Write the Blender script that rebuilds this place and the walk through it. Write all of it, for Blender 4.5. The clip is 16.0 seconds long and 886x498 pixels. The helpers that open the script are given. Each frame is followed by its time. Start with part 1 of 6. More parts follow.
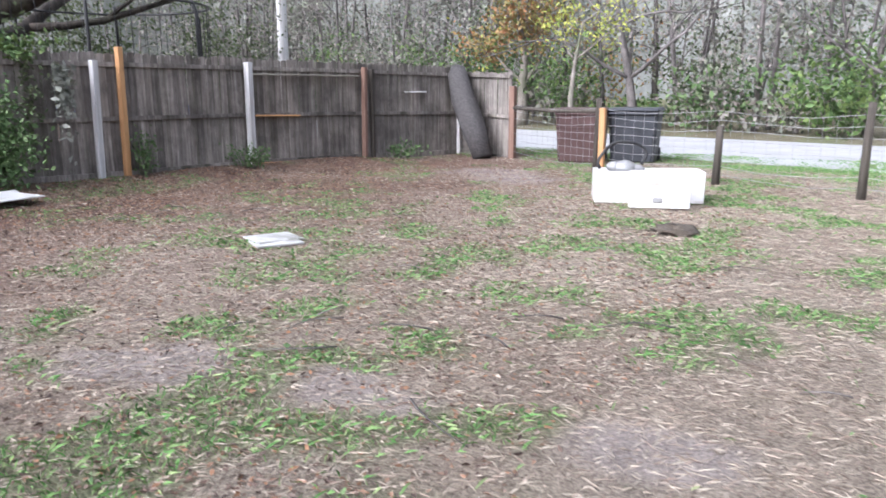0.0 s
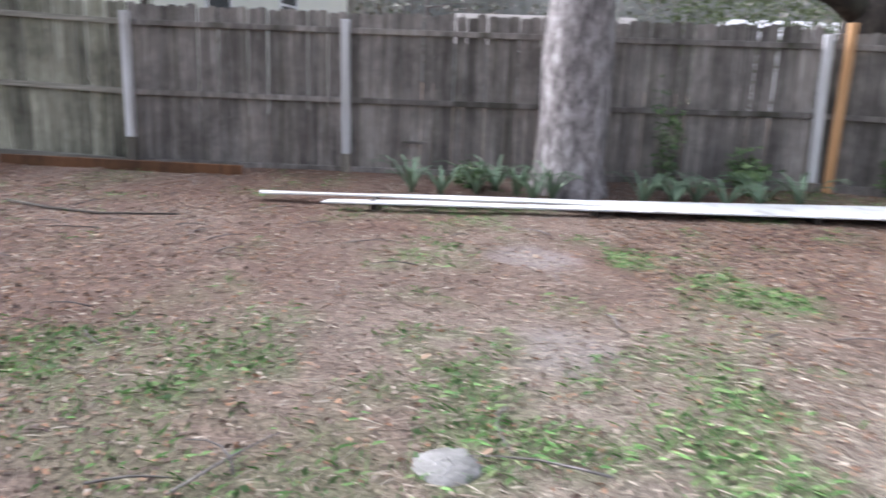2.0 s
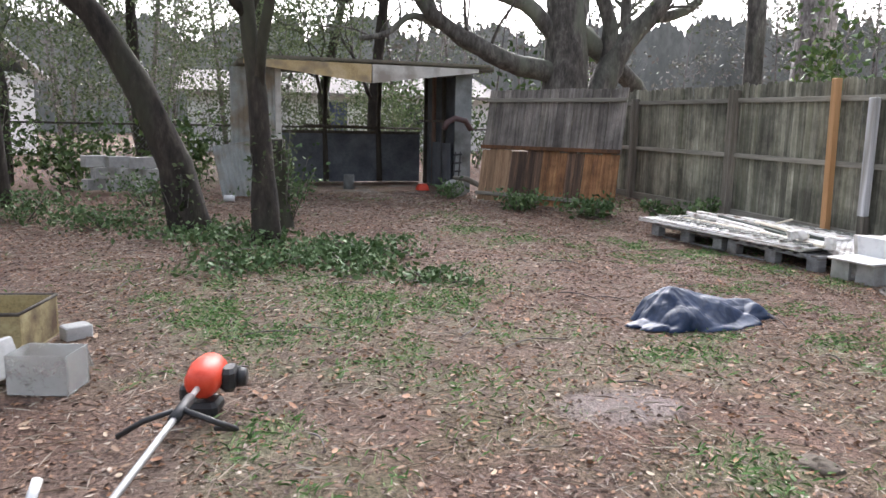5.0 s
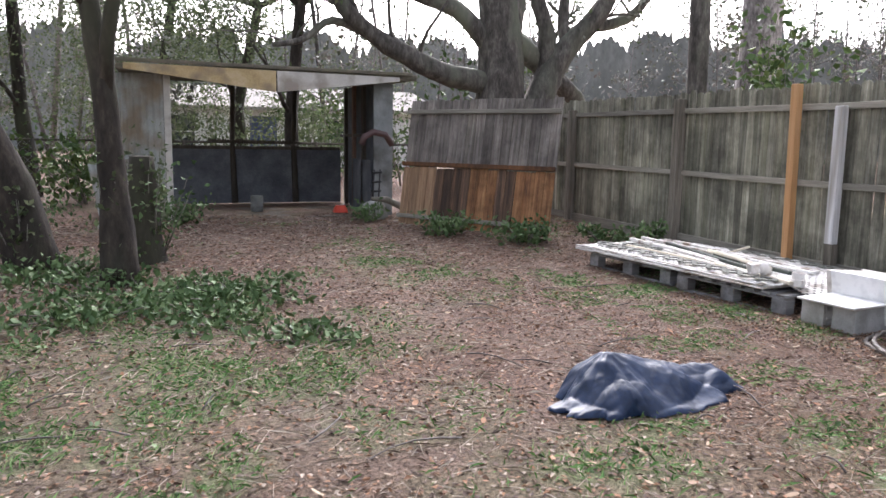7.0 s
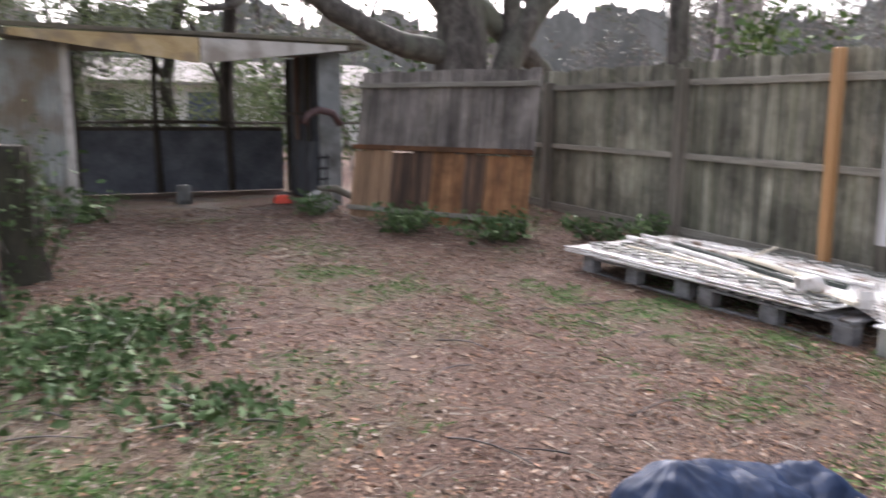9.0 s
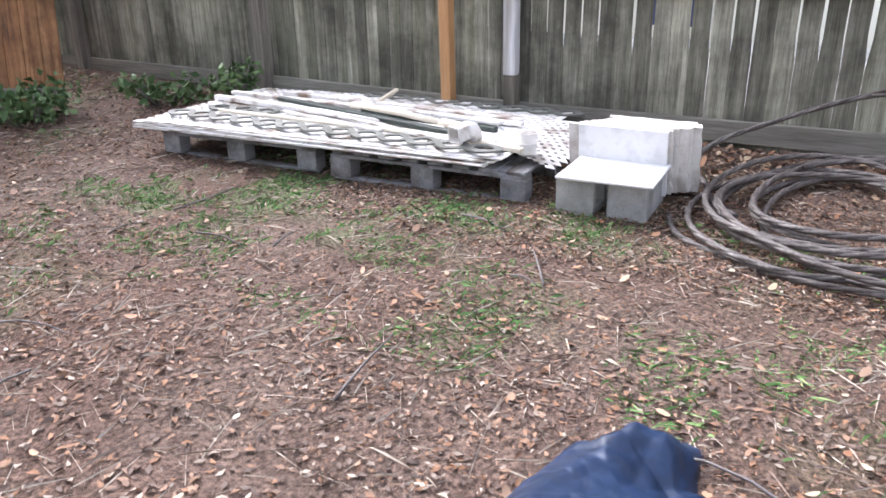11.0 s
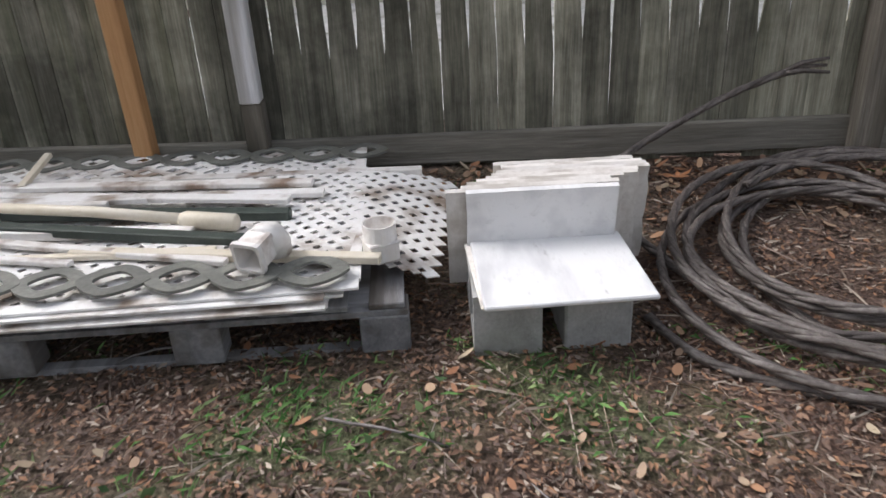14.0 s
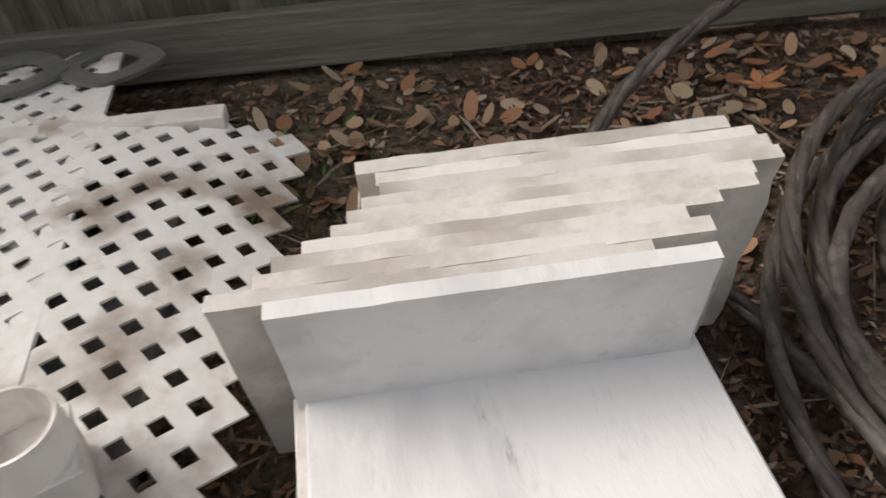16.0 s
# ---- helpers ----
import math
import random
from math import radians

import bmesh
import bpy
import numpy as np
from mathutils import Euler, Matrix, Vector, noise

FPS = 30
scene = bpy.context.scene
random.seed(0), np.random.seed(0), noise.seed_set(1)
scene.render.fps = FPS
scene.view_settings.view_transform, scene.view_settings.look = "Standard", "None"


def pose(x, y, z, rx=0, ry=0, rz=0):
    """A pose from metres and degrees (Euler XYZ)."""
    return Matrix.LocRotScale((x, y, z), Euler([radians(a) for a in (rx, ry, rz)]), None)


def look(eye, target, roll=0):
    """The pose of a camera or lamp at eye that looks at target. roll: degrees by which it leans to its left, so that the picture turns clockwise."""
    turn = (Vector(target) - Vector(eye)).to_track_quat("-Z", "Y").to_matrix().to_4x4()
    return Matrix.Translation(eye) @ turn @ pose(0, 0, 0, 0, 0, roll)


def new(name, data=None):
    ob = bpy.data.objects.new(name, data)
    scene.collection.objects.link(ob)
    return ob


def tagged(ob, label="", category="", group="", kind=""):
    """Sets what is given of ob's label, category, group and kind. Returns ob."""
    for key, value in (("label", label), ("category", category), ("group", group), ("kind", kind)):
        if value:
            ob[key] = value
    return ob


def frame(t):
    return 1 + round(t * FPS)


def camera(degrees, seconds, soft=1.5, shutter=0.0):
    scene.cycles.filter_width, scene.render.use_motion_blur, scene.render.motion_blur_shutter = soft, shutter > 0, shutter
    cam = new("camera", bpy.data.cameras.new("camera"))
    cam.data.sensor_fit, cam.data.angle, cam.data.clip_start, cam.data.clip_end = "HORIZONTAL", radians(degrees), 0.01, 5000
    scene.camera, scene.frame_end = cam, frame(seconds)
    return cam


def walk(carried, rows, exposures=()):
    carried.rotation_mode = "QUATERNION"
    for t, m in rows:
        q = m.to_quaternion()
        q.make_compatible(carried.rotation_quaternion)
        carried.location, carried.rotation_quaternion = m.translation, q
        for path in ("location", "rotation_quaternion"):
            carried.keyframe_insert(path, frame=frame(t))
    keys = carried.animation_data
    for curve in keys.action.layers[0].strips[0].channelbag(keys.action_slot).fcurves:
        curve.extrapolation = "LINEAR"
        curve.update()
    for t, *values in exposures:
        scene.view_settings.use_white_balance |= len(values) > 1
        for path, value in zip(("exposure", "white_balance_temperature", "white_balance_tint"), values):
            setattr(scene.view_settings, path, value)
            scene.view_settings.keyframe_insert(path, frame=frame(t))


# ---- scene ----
cam = camera(61.0, 16.0, soft=1.55, shutter=0.22)
PATH = [
    (0, (0.445, 1.172, 1.322), (-0.564, 2.846, 0.896), -0.2),
    (0.5, (0.08, 1.294, 1.334), (-1.071, 2.892, 0.983), -1.6),
    (1, (-0.266, 1.3, 1.358), (-1.605, 2.741, 0.996), -1.3),
    (1.5, (-0.691, 1.363, 1.313), (-2.444, 2.24, 0.914), -0.3),
    (2, (-1.253, 1.261, 1.235), (-3.199, 1.256, 0.772), 2.3),
    (2.5, (-1.647, 0.843, 1.3), (-3.479, 0.153, 0.89), 1.6),
    (3, (-1.796, 0.399, 1.365), (-3.174, -0.996, 0.97), 0.2),
    (3.5, (-1.936, 0.03, 1.313), (-2.825, -1.712, 0.893), 0.2),
    (4, (-2.178, -0.213, 1.352), (-2.889, -2.043, 0.973), -0.1),
    (4.2, (-2.289, -0.344, 1.348), (-2.917, -2.21, 0.995), 0.4),
    (6.3, (-3.344, -1.49, 1.344), (-3.914, -3.381, 1.027), 1.3),
    (6.5, (-3.388, -1.627, 1.359), (-4.062, -3.486, 1.059), 1.1),
    (7, (-3.641, -2.008, 1.331), (-4.352, -3.856, 1.045), 1.0),
    (7.5, (-3.727, -2.311, 1.397), (-4.336, -4.197, 1.13), 0.9),
    (8, (-3.842, -2.726, 1.413), (-4.393, -4.636, 1.195), 0.1),
    (8.5, (-3.989, -3.13, 1.412), (-4.511, -5.044, 1.161), 0.1),
    (9, (-4.148, -3.459, 1.377), (-4.964, -5.251, 1.028), 0.5),
    (9.3, (-4.367, -3.687, 1.274), (-5.655, -5.16, 0.859), -0.4),
    (9.5, (-4.472, -3.796, 1.232), (-5.924, -5.086, 0.756), 0.1),
    (9.6, (-4.524, -3.864, 1.225), (-6.006, -5.115, 0.736), 1.1),
    (10, (-4.641, -4.128, 1.207), (-6.096, -5.378, 0.639), 1.9),
    (10.2, (-4.698, -4.28, 1.194), (-6.186, -5.474, 0.593), 2.2),
    (12.3, (-5.462, -5.505, 1.31), (-7.075, -6.366, 0.502), -4.9),
    (12.5, (-5.591, -5.613, 1.304), (-7.192, -6.522, 0.521), -5.2),
    (13, (-5.786, -5.898, 1.293), (-7.491, -6.576, 0.496), -4.0),
    (13.5, (-6.059, -6.095, 1.219), (-7.866, -6.289, 0.385), -1.6),
    (14, (-6.408, -6.213, 1.213), (-8.207, -6.311, 0.343), -3.1),
    (14.5, (-6.798, -6.317, 1.187), (-8.509, -6.259, 0.154), -2.2),
    (15, (-7.189, -6.239, 1.1), (-8.803, -6.045, -0.064), 0.9),
    (15.5, (-7.597, -6.156, 1.078), (-9.182, -6.111, -0.142), -1.8),
    (16, (-7.958, -6.074, 0.907), (-9.459, -6.066, -0.414), -5.3),
]
EXPOSURES = [(0.0, 1.17, 5800, 15), (1.0, 1.1, 5650, 16), (2.0, 1.45, 5800, 14), (3.0, 1.33, 5850, 14), (3.5, 1.5, 5950, 12), (7, 1.62, 6150, 16), (8, 1.3, 6100, 17), (8.5, 1.25, 6250, 19), (9.5, 1.95, 6250, 18), (10.2, 2.02, 6100, 17), (12.5, 1.46, 5900, 16), (13, 1.02, 6050, 15), (13.5, 0.88, 6150, 14), (14, 0.86, 6300, 13), (14.5, 0.52, 6450, 13), (15, 0.68, 6700, 13), (15.5, 0.47, 6950, 13), (16, 0.58, 6900, 12)]
walk(cam, [(t, look(eye, target, roll)) for t, eye, target, roll in PATH], EXPOSURES)

# ---- light ----
world = bpy.data.worlds.new("overcast_sky")
scene.world = world
world.use_nodes = True
wn, wl = world.node_tree.nodes, world.node_tree.links
sky = wn.new("ShaderNodeTexSky")
sky.sky_type, sky.sun_disc = "NISHITA", False
sky.sun_elevation, sky.sun_rotation = radians(38), radians(200)
sky.air_density, sky.dust_density, sky.ozone_density = 1.0, 6.0, 1.0
hsv = wn.new("ShaderNodeHueSaturation")
hsv.inputs["Saturation"].default_value = 0.3
wl.new(sky.outputs[0], hsv.inputs["Color"])
wl.new(hsv.outputs[0], wn["Background"].inputs["Color"])
wn["Background"].inputs["Strength"].default_value = 0.15
sun = new("sun", bpy.data.lights.new("sun", "SUN"))
sun.data.energy, sun.data.angle, sun.data.color = 1.2, radians(50), (1.0, 0.98, 0.95)
sun.matrix_world = pose(0, 0, 30, 52, 0, -20)
scene.view_settings.exposure = 0.0

# ---- materials ----


def shader(name):
    m = bpy.data.materials.new(name)
    m.use_nodes = True
    return m, m.node_tree.nodes, m.node_tree.links, m.node_tree.nodes["Principled BSDF"]


def mottled(name, colors, scale=8.0, rough=0.8, bump=0.3, stretch=(1, 1, 1), vary=0.25, fine=60.0, metal=0.0, island=False, stain=None, stain_scale=1.6, spread=(0.3, 0.7), trans=0.0, blotch=0.0):
    """A surface of several tones at two scales, in metres, with relief; each object shifts a little."""
    m, n, l, b = shader(name)
    tc, mp, info = n.new("ShaderNodeTexCoord"), n.new("ShaderNodeMapping"), n.new("ShaderNodeObjectInfo")
    mp.inputs["Scale"].default_value = stretch
    sh = n.new("ShaderNodeVectorMath")
    sh.operation = "SCALE"
    sh.inputs[0].default_value = (37.0, 19.0, 53.0)
    l.new(info.outputs["Random"], sh.inputs["Scale"])
    ad = n.new("ShaderNodeVectorMath")
    l.new(tc.outputs["Object"], mp.inputs["Vector"])
    l.new(mp.outputs[0], ad.inputs[0])
    l.new(sh.outputs[0], ad.inputs[1])
    big, small = n.new("ShaderNodeTexNoise"), n.new("ShaderNodeTexNoise")
    for t, s, d in ((big, scale, 5), (small, fine, 4)):
        t.inputs["Scale"].default_value, t.inputs["Detail"].default_value, t.inputs["Roughness"].default_value = s, d, 0.65
        l.new(ad.outputs[0], t.inputs["Vector"])
    mix = n.new("ShaderNodeMix")
    mix.inputs["Factor"].default_value = 0.35
    l.new(big.outputs["Fac"], mix.inputs["A"])
    l.new(small.outputs["Fac"], mix.inputs["B"])
    ramp = n.new("ShaderNodeValToRGB")
    e = ramp.color_ramp.elements
    lo, hi = spread
    for i, c in enumerate(colors):
        at = lo + (hi - lo) * i / max(1, len(colors) - 1)
        el = e[i] if i < 2 else e.new(at)
        el.position, el.color = at, (*c, 1)
    l.new(mix.outputs["Result"], ramp.inputs["Fac"])
    out = ramp.outputs[0]
    if stain:
        st, sr, sm = n.new("ShaderNodeTexNoise"), n.new("ShaderNodeValToRGB"), n.new("ShaderNodeMix")
        sm.data_type = "RGBA"
        st.inputs["Scale"].default_value, st.inputs["Detail"].default_value = stain_scale, 6
        sr.color_ramp.elements[0].position, sr.color_ramp.elements[1].position = 0.5, 0.68
        l.new(ad.outputs[0], st.inputs["Vector"])
        l.new(st.outputs["Fac"], sr.inputs["Fac"])
        l.new(sr.outputs[0], sm.inputs["Factor"])
        l.new(out, sm.inputs["A"])
        sm.inputs["B"].default_value = (*stain, 1)
        out = sm.outputs["Result"]
    if blotch:
        gp, bn, br, bm = n.new("ShaderNodeNewGeometry"), n.new("ShaderNodeTexNoise"), n.new("ShaderNodeMapRange"), n.new("ShaderNodeHueSaturation")
        bn.inputs["Scale"].default_value, bn.inputs["Detail"].default_value, bn.inputs["Roughness"].default_value = 1.5, 7, 0.7
        br.inputs["From Min"].default_value, br.inputs["From Max"].default_value = 0.38, 0.62
        br.inputs["To Min"].default_value, br.inputs["To Max"].default_value = 1 - blotch, 1 + 0.4 * blotch
        l.new(gp.outputs["Position"], bn.inputs["Vector"])
        l.new(bn.outputs["Fac"], br.inputs["Value"])
        l.new(br.outputs[0], bm.inputs["Value"])
        l.new(out, bm.inputs["Color"])
        out = bm.outputs[0]
    if vary:
        h, mr = n.new("ShaderNodeHueSaturation"), n.new("ShaderNodeMapRange")
        mr.inputs["To Min"].default_value, mr.inputs["To Max"].default_value = 1 - vary, 1 + vary
        if island:
            l.new(n.new("ShaderNodeNewGeometry").outputs["Random Per Island"], mr.inputs["Value"])
        else:
            l.new(info.outputs["Random"], mr.inputs["Value"])
        l.new(mr.outputs[0], h.inputs["Value"])
        l.new(out, h.inputs["Color"])
        out = h.outputs[0]
    l.new(out, b.inputs["Base Color"])
    b.inputs["Roughness"].default_value, b.inputs["Metallic"].default_value = rough, metal
    if trans:
        b.inputs["Transmission Weight"].default_value = trans
    if bump:
        bp = n.new("ShaderNodeBump")
        bp.inputs["Strength"].default_value, bp.inputs["Distance"].default_value = bump, 0.02
        l.new(mix.outputs["Result"], bp.inputs["Height"])
        l.new(bp.outputs[0], b.inputs["Normal"])
    return m


def foliage(name, colors, rough=0.6, thin=0.0):
    """Leaves: each leaf takes its own tone."""
    m, n, l, b = shader(name)
    ramp = n.new("ShaderNodeValToRGB")
    e = ramp.color_ramp.elements
    for i, c in enumerate(colors):
        at = i / max(1, len(colors) - 1)
        el = e[i] if i < 2 else e.new(at)
        el.position, el.color = at, (*c, 1)
    l.new(n.new("ShaderNodeNewGeometry").outputs["Random Per Island"], ramp.inputs["Fac"])
    l.new(ramp.outputs[0], b.inputs["Base Color"])
    b.inputs["Roughness"].default_value = rough
    b.inputs["Specular IOR Level"].default_value = 0.25
    if thin:
        tl, mx = n.new("ShaderNodeBsdfTranslucent"), n.new("ShaderNodeMixShader")
        mx.inputs[0].default_value = thin
        l.new(ramp.outputs[0], tl.inputs["Color"])
        l.new(b.outputs[0], mx.inputs[1])
        l.new(tl.outputs[0], mx.inputs[2])
        l.new(mx.outputs[0], n["Material Output"].inputs["Surface"])
    return m


GRAIN = (14, 14, 0.7)
M = {
    "fence": mottled("weathered_green_grey_wood", [(0.06, 0.057, 0.043), (0.25, 0.242, 0.187), (0.5, 0.48, 0.395)], 1.6, 0.9, 0.5, GRAIN, 0.42, 9, stain=(0.13, 0.135, 0.085), stain_scale=0.25, blotch=0.55),
    "fence_dark": mottled("weathered_brown_grey_wood", [(0.08, 0.07, 0.062), (0.22, 0.196, 0.178), (0.41, 0.38, 0.35)], 1.6, 0.9, 0.5, GRAIN, 0.32, 9, stain=(0.075, 0.07, 0.05), stain_scale=0.25, blotch=0.45),
    "rail": mottled("weathered_rail_wood", [(0.12, 0.11, 0.09), (0.24, 0.225, 0.19), (0.38, 0.36, 0.31)], 1.6, 0.9, 0.5, (0.8, 0.8, 14), 0.25, 9),
    "orange": mottled("new_orange_timber", [(0.36, 0.17, 0.07), (0.52, 0.29, 0.13), (0.6, 0.37, 0.19)], 1.5, 0.75, 0.3, GRAIN, 0.15, 8),
    "orange_board": mottled("reddish_cedar_board", [(0.07, 0.04, 0.028), (0.3, 0.13, 0.05), (0.42, 0.21, 0.09)], 1.2, 0.8, 0.35, GRAIN, 0.6, 8, spread=(0.32, 0.66), blotch=0.5),
    "cedar": mottled("streaked_cedar_board", [(0.07, 0.04, 0.025), (0.3, 0.14, 0.06), (0.48, 0.26, 0.12)], 1.4, 0.8, 0.35, GRAIN, 0.25, 8, spread=(0.32, 0.64), blotch=0.5),
    "streaked": mottled("dark_streaked_cedar", [(0.03, 0.022, 0.018), (0.1, 0.062, 0.042), (0.26, 0.15, 0.085)], 1.4, 0.85, 0.35, GRAIN, 0.3, 8, spread=(0.34, 0.68)),
    "tanboard": mottled("weathered_tan_board", [(0.08, 0.052, 0.034), (0.3, 0.19, 0.115), (0.46, 0.31, 0.19)], 1.4, 0.85, 0.35, GRAIN, 0.25, 8, spread=(0.32, 0.66)),
    "brown_post": mottled("reddish_brown_post", [(0.11, 0.065, 0.05), (0.2, 0.12, 0.09), (0.28, 0.19, 0.15)], 1.5, 0.85, 0.4, GRAIN, 0.2, 8),
    "whitewood": mottled("whitewashed_timber", [(0.4, 0.4, 0.4), (0.62, 0.62, 0.63), (0.76, 0.76, 0.77)], 1.5, 0.8, 0.4, GRAIN, 0.12, 8, stain=(0.28, 0.26, 0.23), stain_scale=0.6),
    "oldpost": mottled("old_grey_brown_post", [(0.06, 0.053, 0.043), (0.17, 0.152, 0.125), (0.33, 0.3, 0.26)], 1.6, 0.95, 0.6, GRAIN, 0.2, 9, stain=(0.08, 0.072, 0.055), stain_scale=0.5),
    "darkwood": mottled("dark_rotten_wood", [(0.03, 0.026, 0.022), (0.07, 0.06, 0.05), (0.12, 0.105, 0.09)], 1.6, 0.95, 0.6, GRAIN, 0.2, 9),
    "pallet": mottled("blue_grey_pallet_wood", [(0.13, 0.13, 0.138), (0.25, 0.25, 0.258), (0.38, 0.375, 0.37)], 2, 0.9, 0.45, (8, 0.8, 8), 0.25, 9, stain=(0.1, 0.085, 0.07), stain_scale=0.8),
    "bark_oak": mottled("oak_bark", [(0.035, 0.031, 0.028), (0.105, 0.095, 0.085), (0.23, 0.215, 0.19)], 7, 0.95, 1.0, (1, 1, 0.35), 0.15, 26, spread=(0.36, 0.66), stain=(0.16, 0.17, 0.13), stain_scale=1.2),
    # darker brown tones than the oak bark
    "bark_dark": mottled("dark_brown_bark", [(0.015, 0.012, 0.01), (0.04, 0.032, 0.026), (0.095, 0.078, 0.062)], 7, 0.95, 1.0, (1, 1, 0.35), 0.15, 24, spread=(0.36, 0.66), stain=(0.055, 0.056, 0.036), stain_scale=1.8),
    "bark_pine": mottled("scaly_pine_bark", [(0.06, 0.052, 0.052), (0.2, 0.18, 0.178), (0.4, 0.375, 0.375)], 9, 0.95, 1.0, (1, 1, 0.45), 0.1, 24, spread=(0.36, 0.64)),
    "bark_thin": mottled("thin_grey_bark", [(0.08, 0.07, 0.06), (0.17, 0.15, 0.13), (0.28, 0.26, 0.23)], 6, 0.95, 0.8, (1, 1, 0.4), 0.2, 24, stain=(0.10, 0.11, 0.07), stain_scale=2),
    "twig": mottled("bare_twigs", [(0.06, 0.052, 0.05), (0.14, 0.125, 0.12), (0.27, 0.245, 0.238)], 3, 0.95, 0, vary=0.45, island=True),
    "concrete": mottled("rough_concrete", [(0.3, 0.3, 0.29), (0.44, 0.44, 0.43), (0.55, 0.55, 0.54)], 9, 0.9, 0.5, vary=0.08, fine=90, stain=(0.2, 0.2, 0.17), stain_scale=3),
    "slab": mottled("white_stained_board", [(0.34, 0.33, 0.32), (0.7, 0.7, 0.695), (0.78, 0.78, 0.78)], 26, 0.55, 0.15, (1, 0.3, 1), 0.03, 110, spread=(0.28, 0.46), stain=(0.6, 0.6, 0.61), stain_scale=8),
    "board": mottled("chalky_board", [(0.5, 0.46, 0.41), (0.7, 0.67, 0.63), (0.8, 0.775, 0.74)], 6, 0.85, 0.25, vary=0.1, fine=60, stain=(0.42, 0.38, 0.33), stain_scale=5),
    "lattice": mottled("dirty_white_plastic", [(0.46, 0.42, 0.38), (0.8, 0.78, 0.75), (0.87, 0.86, 0.845)], 5, 0.5, 0.15, vary=0.06, fine=40, spread=(0.25, 0.56), stain=(0.28, 0.22, 0.17), stain_scale=6),
    "lattice_clean": mottled("white_trim_plastic", [(0.66, 0.62, 0.57), (0.79, 0.765, 0.735), (0.85, 0.835, 0.815)], 4, 0.5, 0.1, vary=0.1, fine=30, stain=(0.24, 0.17, 0.12), stain_scale=7),
    "greyplastic": mottled("grey_green_plastic", [(0.09, 0.092, 0.082), (0.155, 0.158, 0.14), (0.235, 0.235, 0.21)], 6, 0.6, 0.2, vary=0.1),
    "pvc": mottled("ivory_pvc", [(0.6, 0.53, 0.4), (0.7, 0.64, 0.52), (0.75, 0.7, 0.6)], 8, 0.45, 0.1, vary=0.05),
    "greenbar": mottled("dark_green_metal", [(0.02, 0.03, 0.025), (0.045, 0.06, 0.05), (0.08, 0.1, 0.085)], 5, 0.5, 0.1),
    "cable": mottled("weathered_black_cable", [(0.036, 0.03, 0.027), (0.1, 0.084, 0.076), (0.24, 0.215, 0.2)], 9, 0.5, 0.5, vary=0.1, fine=60),
    "tarp": mottled("navy_plastic_sheet", [(0.004, 0.011, 0.029), (0.008, 0.021, 0.058), (0.015, 0.036, 0.095)], 7, 0.42, 0.06, vary=0, fine=40),
    "black": mottled("black_plastic", [(0.012, 0.012, 0.013), (0.025, 0.025, 0.027), (0.045, 0.045, 0.048)], 9, 0.5, 0.1, vary=0.1),
    "bin_black": mottled("dark_bin_plastic", [(0.02, 0.022, 0.028), (0.04, 0.043, 0.052), (0.06, 0.063, 0.075)], 6, 0.5, 0.1, vary=0),
    "bin_brown": mottled("maroon_bin_plastic", [(0.05, 0.025, 0.025), (0.09, 0.05, 0.048), (0.13, 0.075, 0.07)], 6, 0.55, 0.1, vary=0),
    "red": mottled("red_engine_plastic", [(0.6, 0.045, 0.02), (0.75, 0.07, 0.03), (0.8, 0.1, 0.05)], 8, 0.4, 0.05, vary=0.05),
    "steel": mottled("dull_galvanised_metal", [(0.22, 0.22, 0.22), (0.34, 0.34, 0.34), (0.44, 0.44, 0.44)], 8, 0.55, 0.1, metal=0.4, vary=0.1),
    "whitemetal": mottled("white_enamel", [(0.68, 0.68, 0.68), (0.78, 0.78, 0.78), (0.82, 0.82, 0.82)], 4, 0.35, 0.05, vary=0, stain=(0.55, 0.52, 0.48), stain_scale=4),
    "hose": mottled("grey_hose", [(0.4, 0.4, 0.41), (0.55, 0.55, 0.56), (0.65, 0.65, 0.66)], 8, 0.45, 0.1),
    "rust": mottled("yellow_rusted_metal", [(0.1, 0.075, 0.045), (0.34, 0.28, 0.14), (0.5, 0.45, 0.26)], 5, 0.8, 0.3, vary=0.05, stain=(0.1, 0.06, 0.035), stain_scale=4),
    "clear": mottled("cloudy_clear_plastic", [(0.62, 0.63, 0.62), (0.74, 0.75, 0.74), (0.82, 0.83, 0.82)], 7, 0.22, 0.1, trans=0.7, vary=0),
    "net": mottled("black_mesh_roll", [(0.03, 0.028, 0.028), (0.07, 0.065, 0.065), (0.12, 0.11, 0.11)], 25, 0.9, 0.6, vary=0, fine=120),
    "siding": mottled("cream_siding", [(0.72, 0.72, 0.62), (0.78, 0.78, 0.68), (0.82, 0.82, 0.72)], 2, 0.7, 0.1, vary=0),
    "siding_white": mottled("white_siding", [(0.66, 0.66, 0.66), (0.74, 0.74, 0.74), (0.78, 0.78, 0.78)], 2, 0.7, 0.1, vary=0),
    "blue": mottled("navy_painted_door", [(0.025, 0.035, 0.09), (0.04, 0.055, 0.13), (0.06, 0.075, 0.16)], 3, 0.5, 0.1, vary=0),
    "shingle": mottled("grey_brown_shingle", [(0.15, 0.13, 0.12), (0.25, 0.23, 0.215), (0.34, 0.31, 0.3)], 12, 0.9, 0.4, vary=0.1),
    "tinroof": mottled("pale_metal_roof", [(0.5, 0.5, 0.52), (0.62, 0.62, 0.64), (0.7, 0.7, 0.72)], 3, 0.5, 0.1, vary=0),
